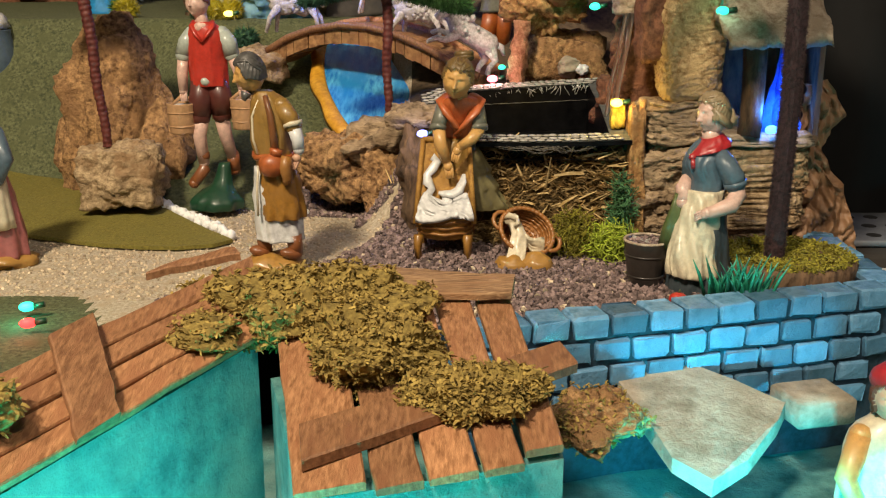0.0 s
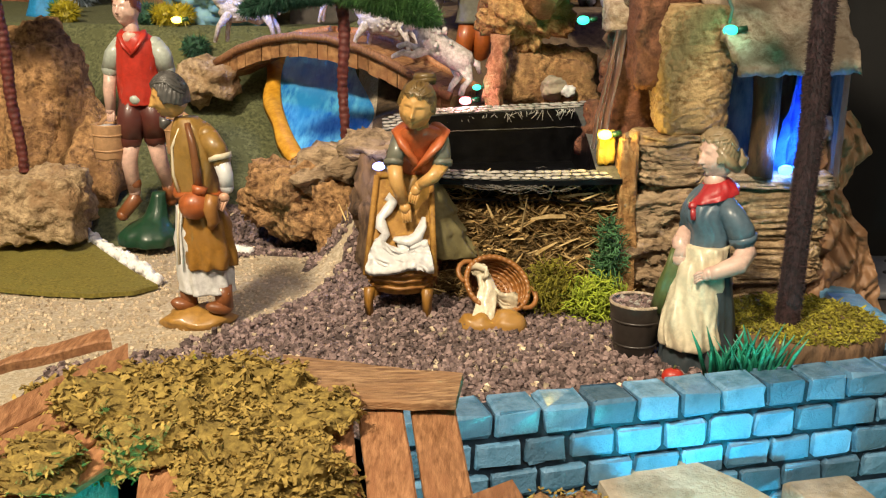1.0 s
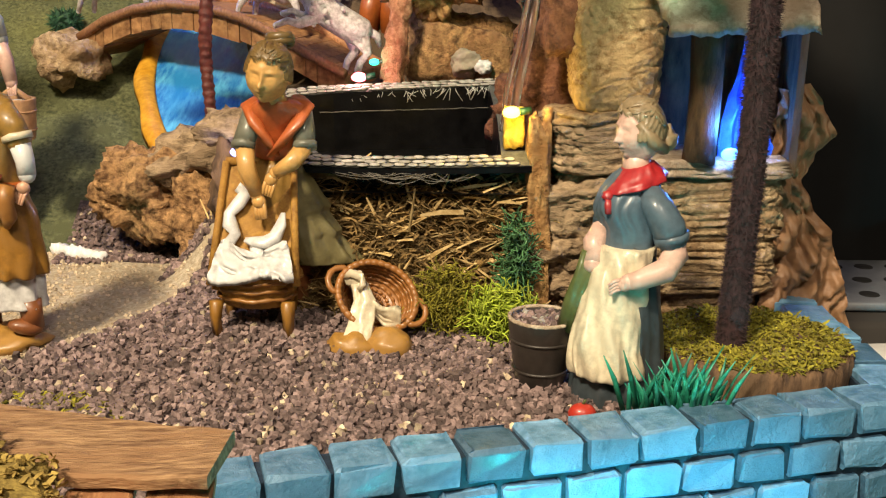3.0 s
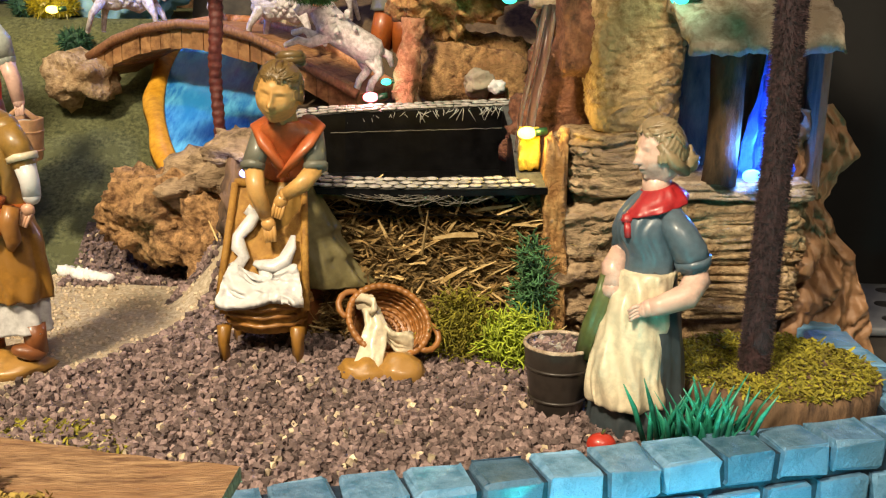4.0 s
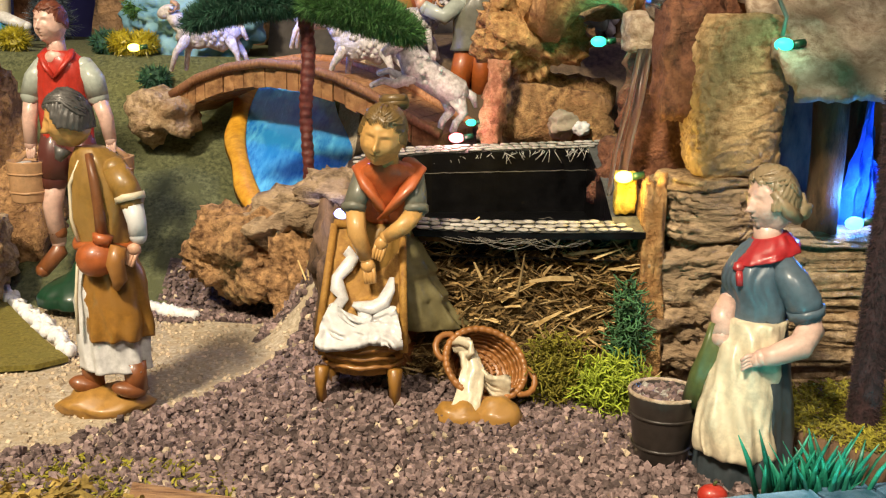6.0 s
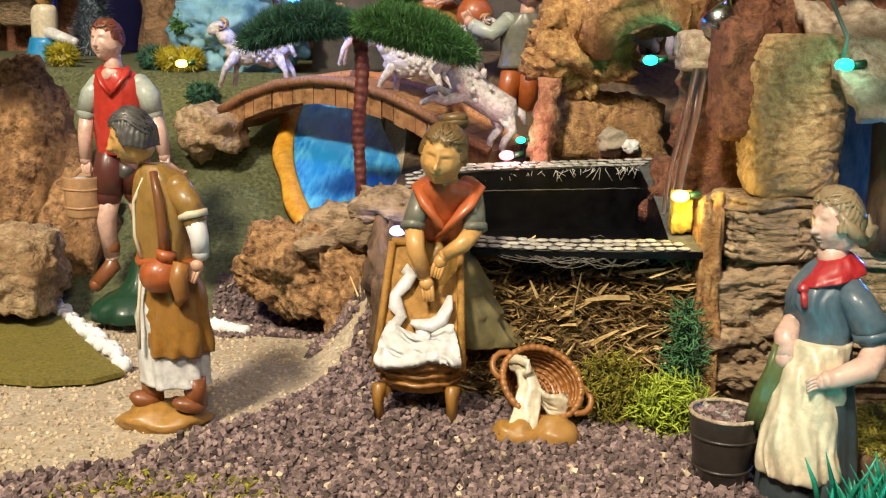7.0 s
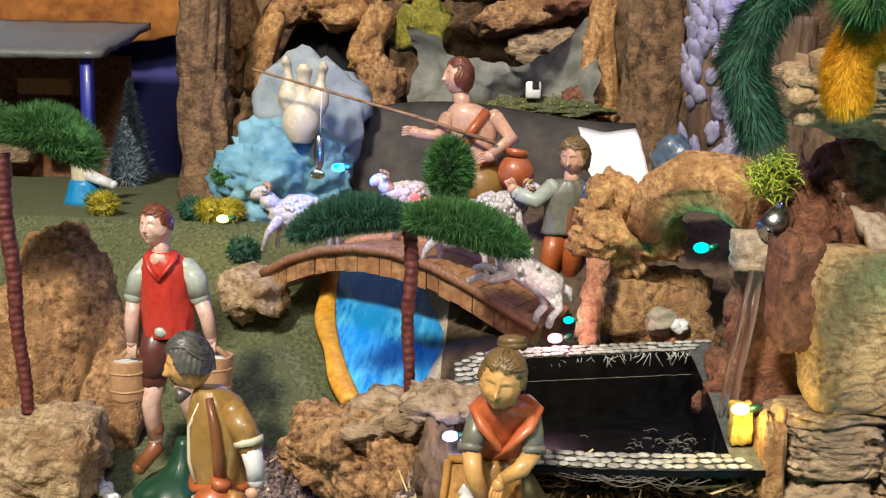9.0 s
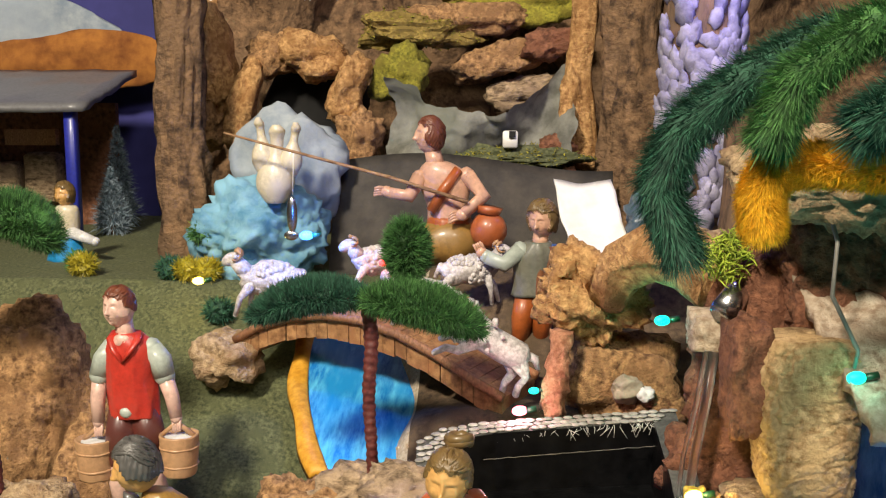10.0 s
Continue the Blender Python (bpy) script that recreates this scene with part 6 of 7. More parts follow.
    head(s, (x0 - 0.006, y0 - 0.002, 0.1815), 0.0108, "skin_pale", "hair_red", (-0.42, -1, 0.06), 1.06, low=0.10, locks=34)
    return cast(s, "figurine_man", (x0, y0, 0.006), "figurine of a young man in red vest carrying two buckets")


def fisher():
    s = Sculpt()
    x0, y0 = -0.014, 1.128
    s.ball((x0 - 0.004, y0, 0.202), (0.030, 0.022, 0.020), "olive_gown", n=18, m=10, lump=0.2)
    s.loft([(x0 - 0.002, y0, 0.212, 0.019, 0.014), (x0 - 0.004, y0, 0.230, 0.0165, 0.012), (x0 - 0.006, y0, 0.248, 0.021, 0.013), (x0 - 0.009, y0, 0.260, 0.018, 0.012), (x0 - 0.012, y0, 0.267, 0.009, 0.008)], "skin", n=26)
    s.tube([(x0 + 0.006, y0 - 0.010, 0.262), (x0 - 0.006, y0 - 0.0145, 0.245), (x0 - 0.016, y0 - 0.013, 0.228)], [0.004, 0.0045, 0.004], "rust", n=8)
    s.loft([(x0 - 0.002, y0, 0.208, 0.0205, 0.0155), (x0 - 0.002, y0, 0.222, 0.0180, 0.0135)], "rust", n=24, fold=0.05, k=7)
    s.tube([(x0 - 0.013, y0, 0.262), (x0 - 0.016, y0 - 0.001, 0.276)], [0.0075, 0.0066], "skin", n=12)
    head(s, (x0 - 0.018, y0 - 0.002, 0.288), 0.0125, "skin", "hair_red", (-1, -0.45, 0.1), 1.06)
    s.limb([(x0 + 0.012, y0 - 0.004, 0.256), (x0 + 0.026, y0 - 0.010, 0.240), (x0 + 0.010, y0 - 0.020, 0.226)], [0.0072, 0.0062, 0.0048], "skin", n=12)
    s.limb([(x0 - 0.026, y0 - 0.004, 0.254), (x0 - 0.034, y0 - 0.014, 0.240), (x0 - 0.050, y0 - 0.016, 0.243)], [0.0068, 0.0056, 0.0044], "skin", n=12)
    hand(s, (x0 - 0.052, y0 - 0.016, 0.244), 0.0046, "skin", (-1, -0.2, 0.1))
    hand(s, (x0 + 0.008, y0 - 0.020, 0.226), 0.0046, "skin", (-1, -0.3, -0.2))
    s.ball((x0 + 0.030, y0 - 0.012, 0.213), (0.015, 0.013, 0.015), "clay", n=16, m=10)
    s.tube([(x0 + 0.030, y0 - 0.012, 0.226), (x0 + 0.031, y0 - 0.012, 0.232)], [0.009, 0.011], "clay", n=14)
    s.v = [(a, b, c - 0.009) for a, b, c in s.v]
    return cast(s, "figurine_fisher", (x0, y0, 0.185), "figurine of a bare-chested fisherman with an earthen pot")


def boy():
    s = Sculpt()
    x0, y0 = 0.052, 1.040
    s.limb([(x0 - 0.004, y0, 0.168), (x0 - 0.008, y0 - 0.004, 0.150), (x0 - 0.010, y0 - 0.003, 0.130)], [0.009, 0.008, 0.006], "rust", n=12)
    s.limb([(x0 + 0.006, y0, 0.168), (x0 + 0.007, y0 - 0.002, 0.150), (x0 + 0.006, y0, 0.130)], [0.009, 0.008, 0.006], "rust", n=12)
    s.loft([(x0, y0, 0.166, 0.016, 0.012), (x0, y0, 0.180, 0.0145, 0.011), (x0 + 0.001, y0, 0.196, 0.016, 0.0115), (x0 + 0.003, y0, 0.206, 0.010, 0.009)], "sleeve_grey", n=26, fold=0.04, k=6)
    s.loft([(x0 + 0.006, y0 + 0.002, 0.166, 0.013, 0.013), (x0 + 0.007, y0 + 0.002, 0.186, 0.0135, 0.0125), (x0 + 0.007, y0 + 0.002, 0.203, 0.0105, 0.0105)], "strap", n=24, fold=0.08, k=7)
    s.limb([(x0 - 0.010, y0 - 0.004, 0.200), (x0 - 0.022, y0 - 0.008, 0.190), (x0 - 0.035, y0 - 0.010, 0.196)], [0.0062, 0.006, 0.005], "sleeve_pale", n=10)
    hand(s, (x0 - 0.038, y0 - 0.010, 0.199), 0.0042, "skin", (-0.5, 0, 1))
    s.limb([(x0 + 0.015, y0 - 0.002, 0.198), (x0 + 0.020, y0 - 0.006, 0.184), (x0 + 0.010, y0 - 0.014, 0.175)], [0.0066, 0.0064, 0.005], "blue_cloth", n=10)
    s.tube([(x0 + 0.004, y0, 0.203), (x0 + 0.005, y0 - 0.001, 0.212)], [0.006, 0.0056], "skin", n=10)
    head(s, (x0 + 0.006, y0 - 0.003, 0.2225), 0.0115, "skin", "hair_gold", (-0.55, -1, -0.2), 1.12)
    return cast(s, "figurine_boy", (x0, y0, 0.125), "figurine of a shepherd boy in grey and blue")


def sheep(base, size, turn, label, lying=False, mat="fur_white"):
    s = Sculpt()
    u = size
    z0 = 0.30 if lying else 0.62
    s.ball((0, 0, z0 * u), (0.52 * u, 0.24 * u, 0.27 * u), mat, n=22, m=12, lump=0.35, seed=size * 100)
    q = random.Random(int(size * 10000))
    for _ in range(130):
        a, b = q.uniform(0, 6.283), q.uniform(-0.8, 1.3)
        s.ball((0.46 * u * math.cos(a) * math.cos(b), 0.22 * u * math.sin(a) * math.cos(b), (z0 + 0.25 * math.sin(b)) * u), 0.055 * u, mat, n=6, m=4, lump=0.3, seed=a)
    s.limb([(-0.42 * u, 0, (z0 + 0.10) * u), (-0.58 * u, 0, (z0 + 0.28) * u)], [0.15 * u, 0.12 * u], mat, n=12)
    s.ball((-0.66 * u, 0, (z0 + 0.32) * u), (0.17 * u, 0.10 * u, 0.11 * u), mat, rot=(0, -25, 0), n=12, m=8)
    for k in (-1, 1):
        s.ball((-0.57 * u, 0.12 * u * k, (z0 + 0.38) * u), (0.05 * u, 0.09 * u, 0.035 * u), mat, n=8, m=5)
        s.tube([(-0.58 * u + 0.09 * u * math.sin(i * 0.6), (0.08 + 0.012 * i) * u * k, (z0 + 0.40 + 0.08 * math.cos(i * 0.6)) * u) for i in range(7)], [0.035 * u - 0.003 * u * i for i in range(7)], "bucket_tan", n=6)
    if not lying:
        for i, (x, y, fx) in enumerate(((-0.34, -0.12, -0.26), (-0.30, 0.12, -0.10), (0.34, -0.12, 0.16), (0.36, 0.12, 0.26))):
            s.limb([(x * u, y * u, 0.52 * u), ((x + fx * 0.7) * u, y * u, 0.30 * u), ((x + fx) * u, y * u, 0.03 * u)], [0.095 * u, 0.05 * u, 0.038 * u], mat, n=8)
    s.limb([(0.50 * u, 0, (z0 + 0.1) * u), (0.60 * u, 0, (z0 - 0.08) * u)], [0.06 * u, 0.035 * u], mat, n=8)
    ob = s.make("figurine_sheep", at=base, label=label, category="sheep figurine", group="sheep by the bridge")
    ob.rotation_euler = (0, 0, radians(turn))
    return ob


def ram():
    """A ram caught in a leap: forelegs stretched, head high, curled horns."""
    s = Sculpt()
    m = "fur_white"
    s.tube([(0.047, 0.956, 0.138), (0.043, 0.955, 0.141), (0.034, 0.954, 0.146), (0.024, 0.953, 0.152), (0.015, 0.951, 0.159), (0.011, 0.950, 0.166), (0.008, 0.949, 0.172)], [0.005, 0.0098, 0.0100, 0.0098, 0.0108, 0.0088, 0.0062], m, n=28)
    k = len(s.v)
    q = random.Random(9)
    for _ in range(70):
        t = q.random()
        s.ball((0.020 - 0.012 * t + q.gauss(0, 0.005), 0.947 + q.gauss(0, 0.004), 0.154 + 0.020 * t + q.gauss(0, 0.004)), q.uniform(0.0016, 0.0030), m, n=7, m=5, lump=0.4, seed=t)
    s.tube([(0.009, 0.948, 0.174), (0.003, 0.945, 0.173), (-0.003, 0.943, 0.169), (-0.006, 0.942, 0.1665)], [0.0048, 0.0050, 0.0036, 0.0024], m, n=14)
    for side in (-0.005, 0.005):
        s.tube([(0.007 + (0.0052 - 0.0003 * i) * math.sin(i * 0.62), 0.947 + side * (1 + 0.07 * i), 0.175 + (0.0052 - 0.0003 * i) * math.cos(i * 0.62)) for i in range(10)], [0.0021 - 0.00015 * i for i in range(10)], "bucket_tan", n=8)
    for pts, r in (([(0.014, 0.948, 0.152), (0.002, 0.945, 0.147), (-0.006, 0.944, 0.149), (-0.013, 0.943, 0.146)], (0.0048, 0.0030, 0.0022, 0.0020)), ([(0.014, 0.954, 0.153), (0.004, 0.953, 0.152), (-0.003, 0.952, 0.155), (-0.009, 0.952, 0.153)], (0.0048, 0.0030, 0.0022, 0.0020)),
                   ([(0.042, 0.952, 0.138), (0.047, 0.951, 0.128), (0.042, 0.951, 0.122), (0.040, 0.950, 0.1165)], (0.0062, 0.0034, 0.0024, 0.0022)), ([(0.036, 0.959, 0.138), (0.038, 0.960, 0.128), (0.033, 0.960, 0.122), (0.031, 0.960, 0.116)], (0.0060, 0.0034, 0.0024, 0.0022))):
        s.limb(pts, r, m, n=10)
    s.tube([(0.047, 0.956, 0.142), (0.053, 0.957, 0.139), (0.055, 0.957, 0.132)], [0.0030, 0.0028, 0.0012], m, n=8)
    s.shake(0.0009, 260, 2.0)
    s.v = [(a - 0.03, b - 0.955, c - 0.116) for a, b, c in s.v]
    s.make("figurine_ram", at=(0.03, 0.955, 0.116), label="white resin ram figurine leaping over the bridge", category="sheep figurine", group="sheep by the bridge")


woman_with_apron()
girl_washing()
man_in_gown()
man_with_buckets()
fisher()
boy()
ram()
sheep((-0.022, 1.000, 0.142), 0.046, -20, "greyish resin sheep figurine on the bridge")
sheep((-0.145, 1.048, 0.146), 0.046, 6, "grey resin sheep figurine at the bridge head")
sheep((-0.062, 1.045, 0.165), 0.040, 30, "small pinkish resin lamb figurine")
sheep((0.004, 1.040, 0.158), 0.042, 200, "cream resin sheep figurine near the boy")

# fishing rod with its line and fish
rd = thing("fishing_rod", (0, 0, 0), "thin pale fishing rod with a silver fish", "fishing rod")
Sculpt().tube([(-0.196, 1.107, 0.2815), (-0.13, 1.108, 0.264), (-0.063, 1.110, 0.2465), (0.000, 1.105, 0.2275)], [0.0009, 0.0012, 0.0014, 0.0018], "wood_pale", n=8).make("rod", parent=rd)
Sculpt().tube([(-0.140, 1.108, 0.2665), (-0.141, 1.107, 0.232)], 0.0004, "white_board", n=5).make("line", parent=rd)
fs = Sculpt().ball((-0.142, 1.107, 0.216), (0.0045, 0.003, 0.015), "steel", n=12, m=10)
fs.ball((-0.143, 1.107, 0.199), (0.006, 0.0012, 0.004), "steel", n=10, m=6)
fs.make("fish", parent=rd, label="small silver fish")

# bucket by the woman
bk = thing("bucket", (0.1405, 0.696, 0.0), "dark wooden bucket filled with gravel", "bucket")
n = 28
out = []
for rr, zz in ((0.70, 0), (0.73, 0.02), (0.865, 0.5), (1.0, 0.98), (1.0, 1.0), (0.90, 1.0), (0.87, 0.85), (0.05, 0.85)):
    out.append([(0.0160 * rr * math.cos(2 * math.pi * q / n), 0.0160 * rr * math.sin(2 * math.pi * q / n), 0.032 * zz) for q in range(n)])
bucket_body = Sculpt().rings(out, "bucket_dark").make("body", parent=bk)
for zz in (0.24, 0.70):
    rr = 0.0160 * (0.735 + 0.265 * zz)
    Sculpt().tube([(rr * math.cos(i * 0.2618), rr * math.sin(i * 0.2618), 0.032 * zz) for i in range(25)], 0.0008, "bucket_dark", n=6, cap=False).make("hoop", parent=bucket_body)
Sculpt().tube([(0.0153 * math.cos(i * 0.2618), 0.0153 * math.sin(i * 0.2618), 0.0322) for i in range(25)], 0.0010, "cork_cut", n=6, cap=False).make("rim", parent=bucket_body, label="pale worn rim")
s = Sculpt()
rng = random.Random(23)
for _ in range(150):
    a, r = rng.uniform(0, 6.283), 0.0128 * math.sqrt(rng.random())
    s.box((r * math.cos(a), r * math.sin(a), 0.0285 + rng.uniform(0, 0.003)), (0.0026, 0.0022, 0.002), "gravel" if rng.random() < 0.75 else "pebble", rot=(rng.uniform(0, 90), rng.uniform(0, 90), 0), jit=0.0003)
s.make("gravel_fill", parent=bk, smooth=False)

# tipped basket with linen
bs = thing("basket", (0.0605, 0.7535, 0.0205), "tipped brown wicker basket with cream linen", "basket")
TB = Euler((radians(52), radians(24), 0)).to_matrix()


def woven(rings, name, mat, label=""):
    s = Sculpt()
    n = 40
    out = []
    for k, (r, z) in enumerate(rings):
        out.append([TB @ Vector((1.12 * r * (1 + 0.012 * (-1) ** (q // 2 + k)) * math.cos(2 * math.pi * q / n), 0.95 * r * (1 + 0.012 * (-1) ** (q // 2 + k)) * math.sin(2 * math.pi * q / n), z)) for q in range(n)])
    s.rings(out, mat)
    return s.make(name, parent=bs, label=label)


basket_body = woven([(0.012, -0.0105), (0.0140, -0.0095), (0.0155, -0.007), (0.0168, -0.003), (0.0178, 0.001), (0.0186, 0.0045), (0.0188, 0.006), (0.0174, 0.006), (0.0168, 0.002), (0.0158, -0.003), (0.0142, -0.0065), (0.0110, -0.0080), (0.002, -0.0082)], "body", "basket")
for r_, z_ in ((0.0050, -0.0078), (0.0080, -0.0077), (0.0110, -0.0074), (0.0138, -0.0060), (0.0155, -0.0030), (0.0165, 0.0005), (0.0171, 0.0035)):
    Sculpt().tube([TB @ Vector((1.12 * r_ * math.cos(i * 0.0785), 0.95 * r_ * math.sin(i * 0.0785), z_ + 0.0005 * math.sin(i * 1.57))) for i in range(81)], [0.0007 + 0.0003 * (i % 4 < 2) for i in range(81)], "basket", n=6, cap=False).make("weave", parent=basket_body)
Sculpt().tube([TB @ Vector((0.0207 * math.cos(i * 0.0524), 0.0176 * math.sin(i * 0.0524), 0.0062 + 0.0002 * math.sin(i * 1.9))) for i in range(121)], [0.0018 + 0.00018 * math.sin(i * 1.9) for i in range(121)], "basket", n=8, cap=False).make("rim", parent=bs)
for sx in (-1, 1):
    Sculpt().tube([TB @ Vector((sx * (0.0198 + 0.007 * math.sin(t)), 0.007 * math.cos(t), 0.006)) for t in [i * math.pi / 12 for i in range(13)]], [0.0015 + 0.0003 * (i % 2) for i in range(13)], "basket", n=8).make("handle", parent=bs)
cb = Sculpt()
cb.ball((0.050, 0.7335, 0.0015), (0.0135, 0.0095, 0.0085), "base_ochre", n=26, m=16, lump=0.15, seed=2)
cb.ball((0.068, 0.7345, 0.0015), (0.0125, 0.0105, 0.0105), "base_ochre", n=26, m=16, lump=0.15, seed=5)
k = len(cb.v)
path = [(0.0505, 0.752, 0.033), (0.0535, 0.748, 0.0300), (0.0560, 0.744, 0.0235), (0.0545, 0.738, 0.0150), (0.0525, 0.7315, 0.008), (0.0520, 0.7275, 0.002)]


def linen_drape(u, v):
    t = v * 4.999
    k = int(t)
    p = Vector(path[k]).lerp(Vector(path[k + 1]), t - k)
    w = 0.0042 + 0.0034 * v
    return p + Vector(((2 * u - 1) * w, -0.0022 * math.sin(u * 3.14) - 0.0005 * math.sin(u * 11 + v * 4) - 0.0015 * noise.noise(Vector((u * 3, v * 5, 2))), 0.0006 * math.sin(u * 9)))


cb.sheet(linen_drape, 30, 30, "cream", 0.0028)
cb.sheet(lambda u, v: (0.055 + 0.019 * v, 0.7435 - 0.004 * v + 0.003 * u - 0.0005 * math.sin(u * 9) - 0.0012 * noise.noise(Vector((u * 3, v * 3, 8))), 0.0215 - 0.007 * v - 0.006 * (u - 0.5) * (1 + v) + 0.001 * math.sin(v * 8)), 20, 20, "cream", 0.0026)
cb.ball((0.0505, 0.751, 0.0325), (0.0050, 0.004, 0.0045), "cream", n=26, m=18, lump=0.2, seed=3)
cb.tube([(0.0465, 0.7495, 0.0335), (0.0490, 0.7470, 0.0365), (0.0535, 0.7465, 0.0350), (0.0550, 0.7455, 0.0310), (0.0530, 0.7450, 0.0285)], [0.0016, 0.0022, 0.0024, 0.0022, 0.0014], "cream", n=12)
pleats(cb, k, 0.0002, 1200, 7)
cast(cb, "linen", (0.055, 0.735, 0.0), "wet cream linen hanging over an ochre stone", "linen")
ap = Sculpt().ball((0.154, 0.652, 0.004), (0.0062, 0.005, 0.0045), "red", n=14, m=9)
ap.tube([(0.154, 0.652, 0.008), (0.155, 0.651, 0.0105)], 0.0006, "robe_green", n=5)
ap.make("apple", label="tiny red apple lying at the wall", category="apple")

# figures at the edge of the opening view
s = Sculpt()
s.loft([(-0.330, 0.745, 0.006, 0.024, 0.02), (-0.330, 0.745, 0.03, 0.022, 0.018), (-0.332, 0.745, 0.07, 0.015, 0.012)], "pink", n=26, fold=0.07, k=8)
s.loft([(-0.333, 0.744, 0.066, 0.016, 0.013), (-0.333, 0.744, 0.10, 0.017, 0.013), (-0.333, 0.744, 0.112, 0.008, 0.008)], "slate", n=22, fold=0.03)
s.loft([(-0.322, 0.737, 0.030, 0.012, 0.012), (-0.324, 0.738, 0.068, 0.009, 0.009)], "cream", n=20, fold=0.06)
s.limb([(-0.320, 0.742, 0.098), (-0.312, 0.738, 0.08), (-0.318, 0.732, 0.066)], [0.006, 0.0055, 0.0045], "slate", n=10)
head(s, (-0.332, 0.742, 0.124), 0.011, "skin", "hair_red", (0.3, -1, 0))
rock_mesh(s, (-0.328, 0.744, 0.004), (0.030, 0.022, 0.007), "base_ochre", seed=97, sub=3)
cast(s, "figurine_woman", (-0.330, 0.745, 0.0), "figurine of a woman in pink skirt and blue bodice")
s = Sculpt()
s.loft([(0.238, 0.512, -0.10, 0.024, 0.02), (0.238, 0.512, -0.05, 0.022, 0.018), (0.238, 0.512, -0.024, 0.020, 0.015), (0.238, 0.512, -0.014, 0.009, 0.008)], "cream", n=24, fold=0.06)
s.limb([(0.222, 0.508, -0.024), (0.213, 0.500, -0.045), (0.220, 0.492, -0.06)], [0.007, 0.006, 0.005], "skin_tan", n=10)
head(s, (0.237, 0.510, -0.003), 0.0115, "skin", "hair_red", (-0.4, -1, 0), locks=0)
s.ball((0.238, 0.512, 0.007), (0.0125, 0.0125, 0.009), "scarf_red", n=14, m=8)
cast(s, "figurine_shepherd", (0.238, 0.512, -0.10), "figurine with a red cap in the lower yard")


# ---- the far landscape ----
s = Sculpt()
rock_mesh(s, (-0.185, 1.185, 0.190), (0.062, 0.045, 0.055), "sky_blue", seed=101, sub=5, pits=0.35, lump=0.2)
s.make("water_mound", label="crumpled pale blue painted water hill", category="painted hill")
s = Sculpt()
rock_mesh(s, (-0.165, 1.215, 0.245), (0.052, 0.030, 0.055), "hill_snow", seed=102, sub=4, pits=0.3, lump=0.3)
s.make("cloud_mound", label="greyish white painted mound behind the water", category="painted hill")


def goose(x, z0, h, w, lean, label):
    """A resting goose: egg body, bent neck and small head in one cast piece."""
    s = Sculpt()
    top = z0 + h
    s.loft([(x, 1.140, z0, w * 0.5, w * 0.5), (x, 1.140, z0 + h * 0.2, w, w * 0.9), (x + lean * 0.2, 1.140, z0 + h * 0.42, w * 0.95, w * 0.85), (x + lean * 0.5, 1.140, z0 + h * 0.66, w * 0.42, w * 0.42), (x + lean * 0.8, 1.140, z0 + h * 0.85, w * 0.36, w * 0.36), (x + lean, 1.138, top - 0.002, w * 0.44, w * 0.44), (x + lean, 1.136, top + 0.003, w * 0.2, w * 0.2)], "cream", n=24)
    s.make("figurine_goose", label=label, category="goose figurine", group="geese on the blue hill")


goose(-0.163, 0.222, 0.062, 0.0155, 0.003, "white resin goose figurine on the blue hill")
goose(-0.172, 0.246, 0.044, 0.0095, -0.003, "small white resin goose figurine behind another")
goose(-0.150, 0.244, 0.042, 0.0095, 0.006, "small white resin goose figurine behind another")

s = Sculpt()
s.sheet(lambda u, v: (-0.130 + 0.255 * u, 1.195 + 0.05 * v, 0.150 + 0.10 * v + 0.008 * math.sin(u * 5)), 20, 10, "panel_brown", 0.006)
s.make("board", label="dark brown board behind the fisherman", category="board")
pile("moss_ledge", (0.035, 1.275, 0.250), (0.065, 0.025, 0.012), 900, "moss", "felt_green", "mossy ledge above the dark board", "moss", 111)
Sculpt().box((0.031, 1.262, 0.270), (0.014, 0.012, 0.016), "white_board", bev=0.0015).make("toy_house", label="tiny white box house on the ledge", category="toy house")
s = Sculpt()
s.box((0.033, 1.255, 0.275), (0.006, 0.003, 0.006), "opening_shade")
s.make("toy_window", label="tiny dark window of the white house", category="window", smooth=False)


def trunk(name, x, y, z0, z1, r, mat, label, seed, flare=1.3, ridge=0.10):
    s = Sculpt()
    rows = []
    for i in range(26):
        t = i / 25
        q = r * (1 + (flare - 1) * (1 - t) ** 2)
        rows.append((x + 0.006 * noise.noise(Vector((seed, t * 3, 0))), y, z0 + (z1 - z0) * t, q, q * 0.8))
    n = 44
    out = []
    for i, (a, b, z, rx, ry) in enumerate(rows):
        ring = []
        for k in range(n):
            an = 2 * math.pi * k / n
            w = 1 + ridge * noise.noise(Vector((math.cos(an) * 4, math.sin(an) * 4, z * 14 + seed))) * 1.6 + ridge * 0.8 * noise.noise(Vector((math.cos(an) * 11, math.sin(an) * 11, z * 50 + seed)))
            ring.append((a + rx * w * math.cos(an), b + ry * w * math.sin(an), z))
        out.append(ring)
    return s.rings(out, mat).make(name, label=label, category="bark trunk")


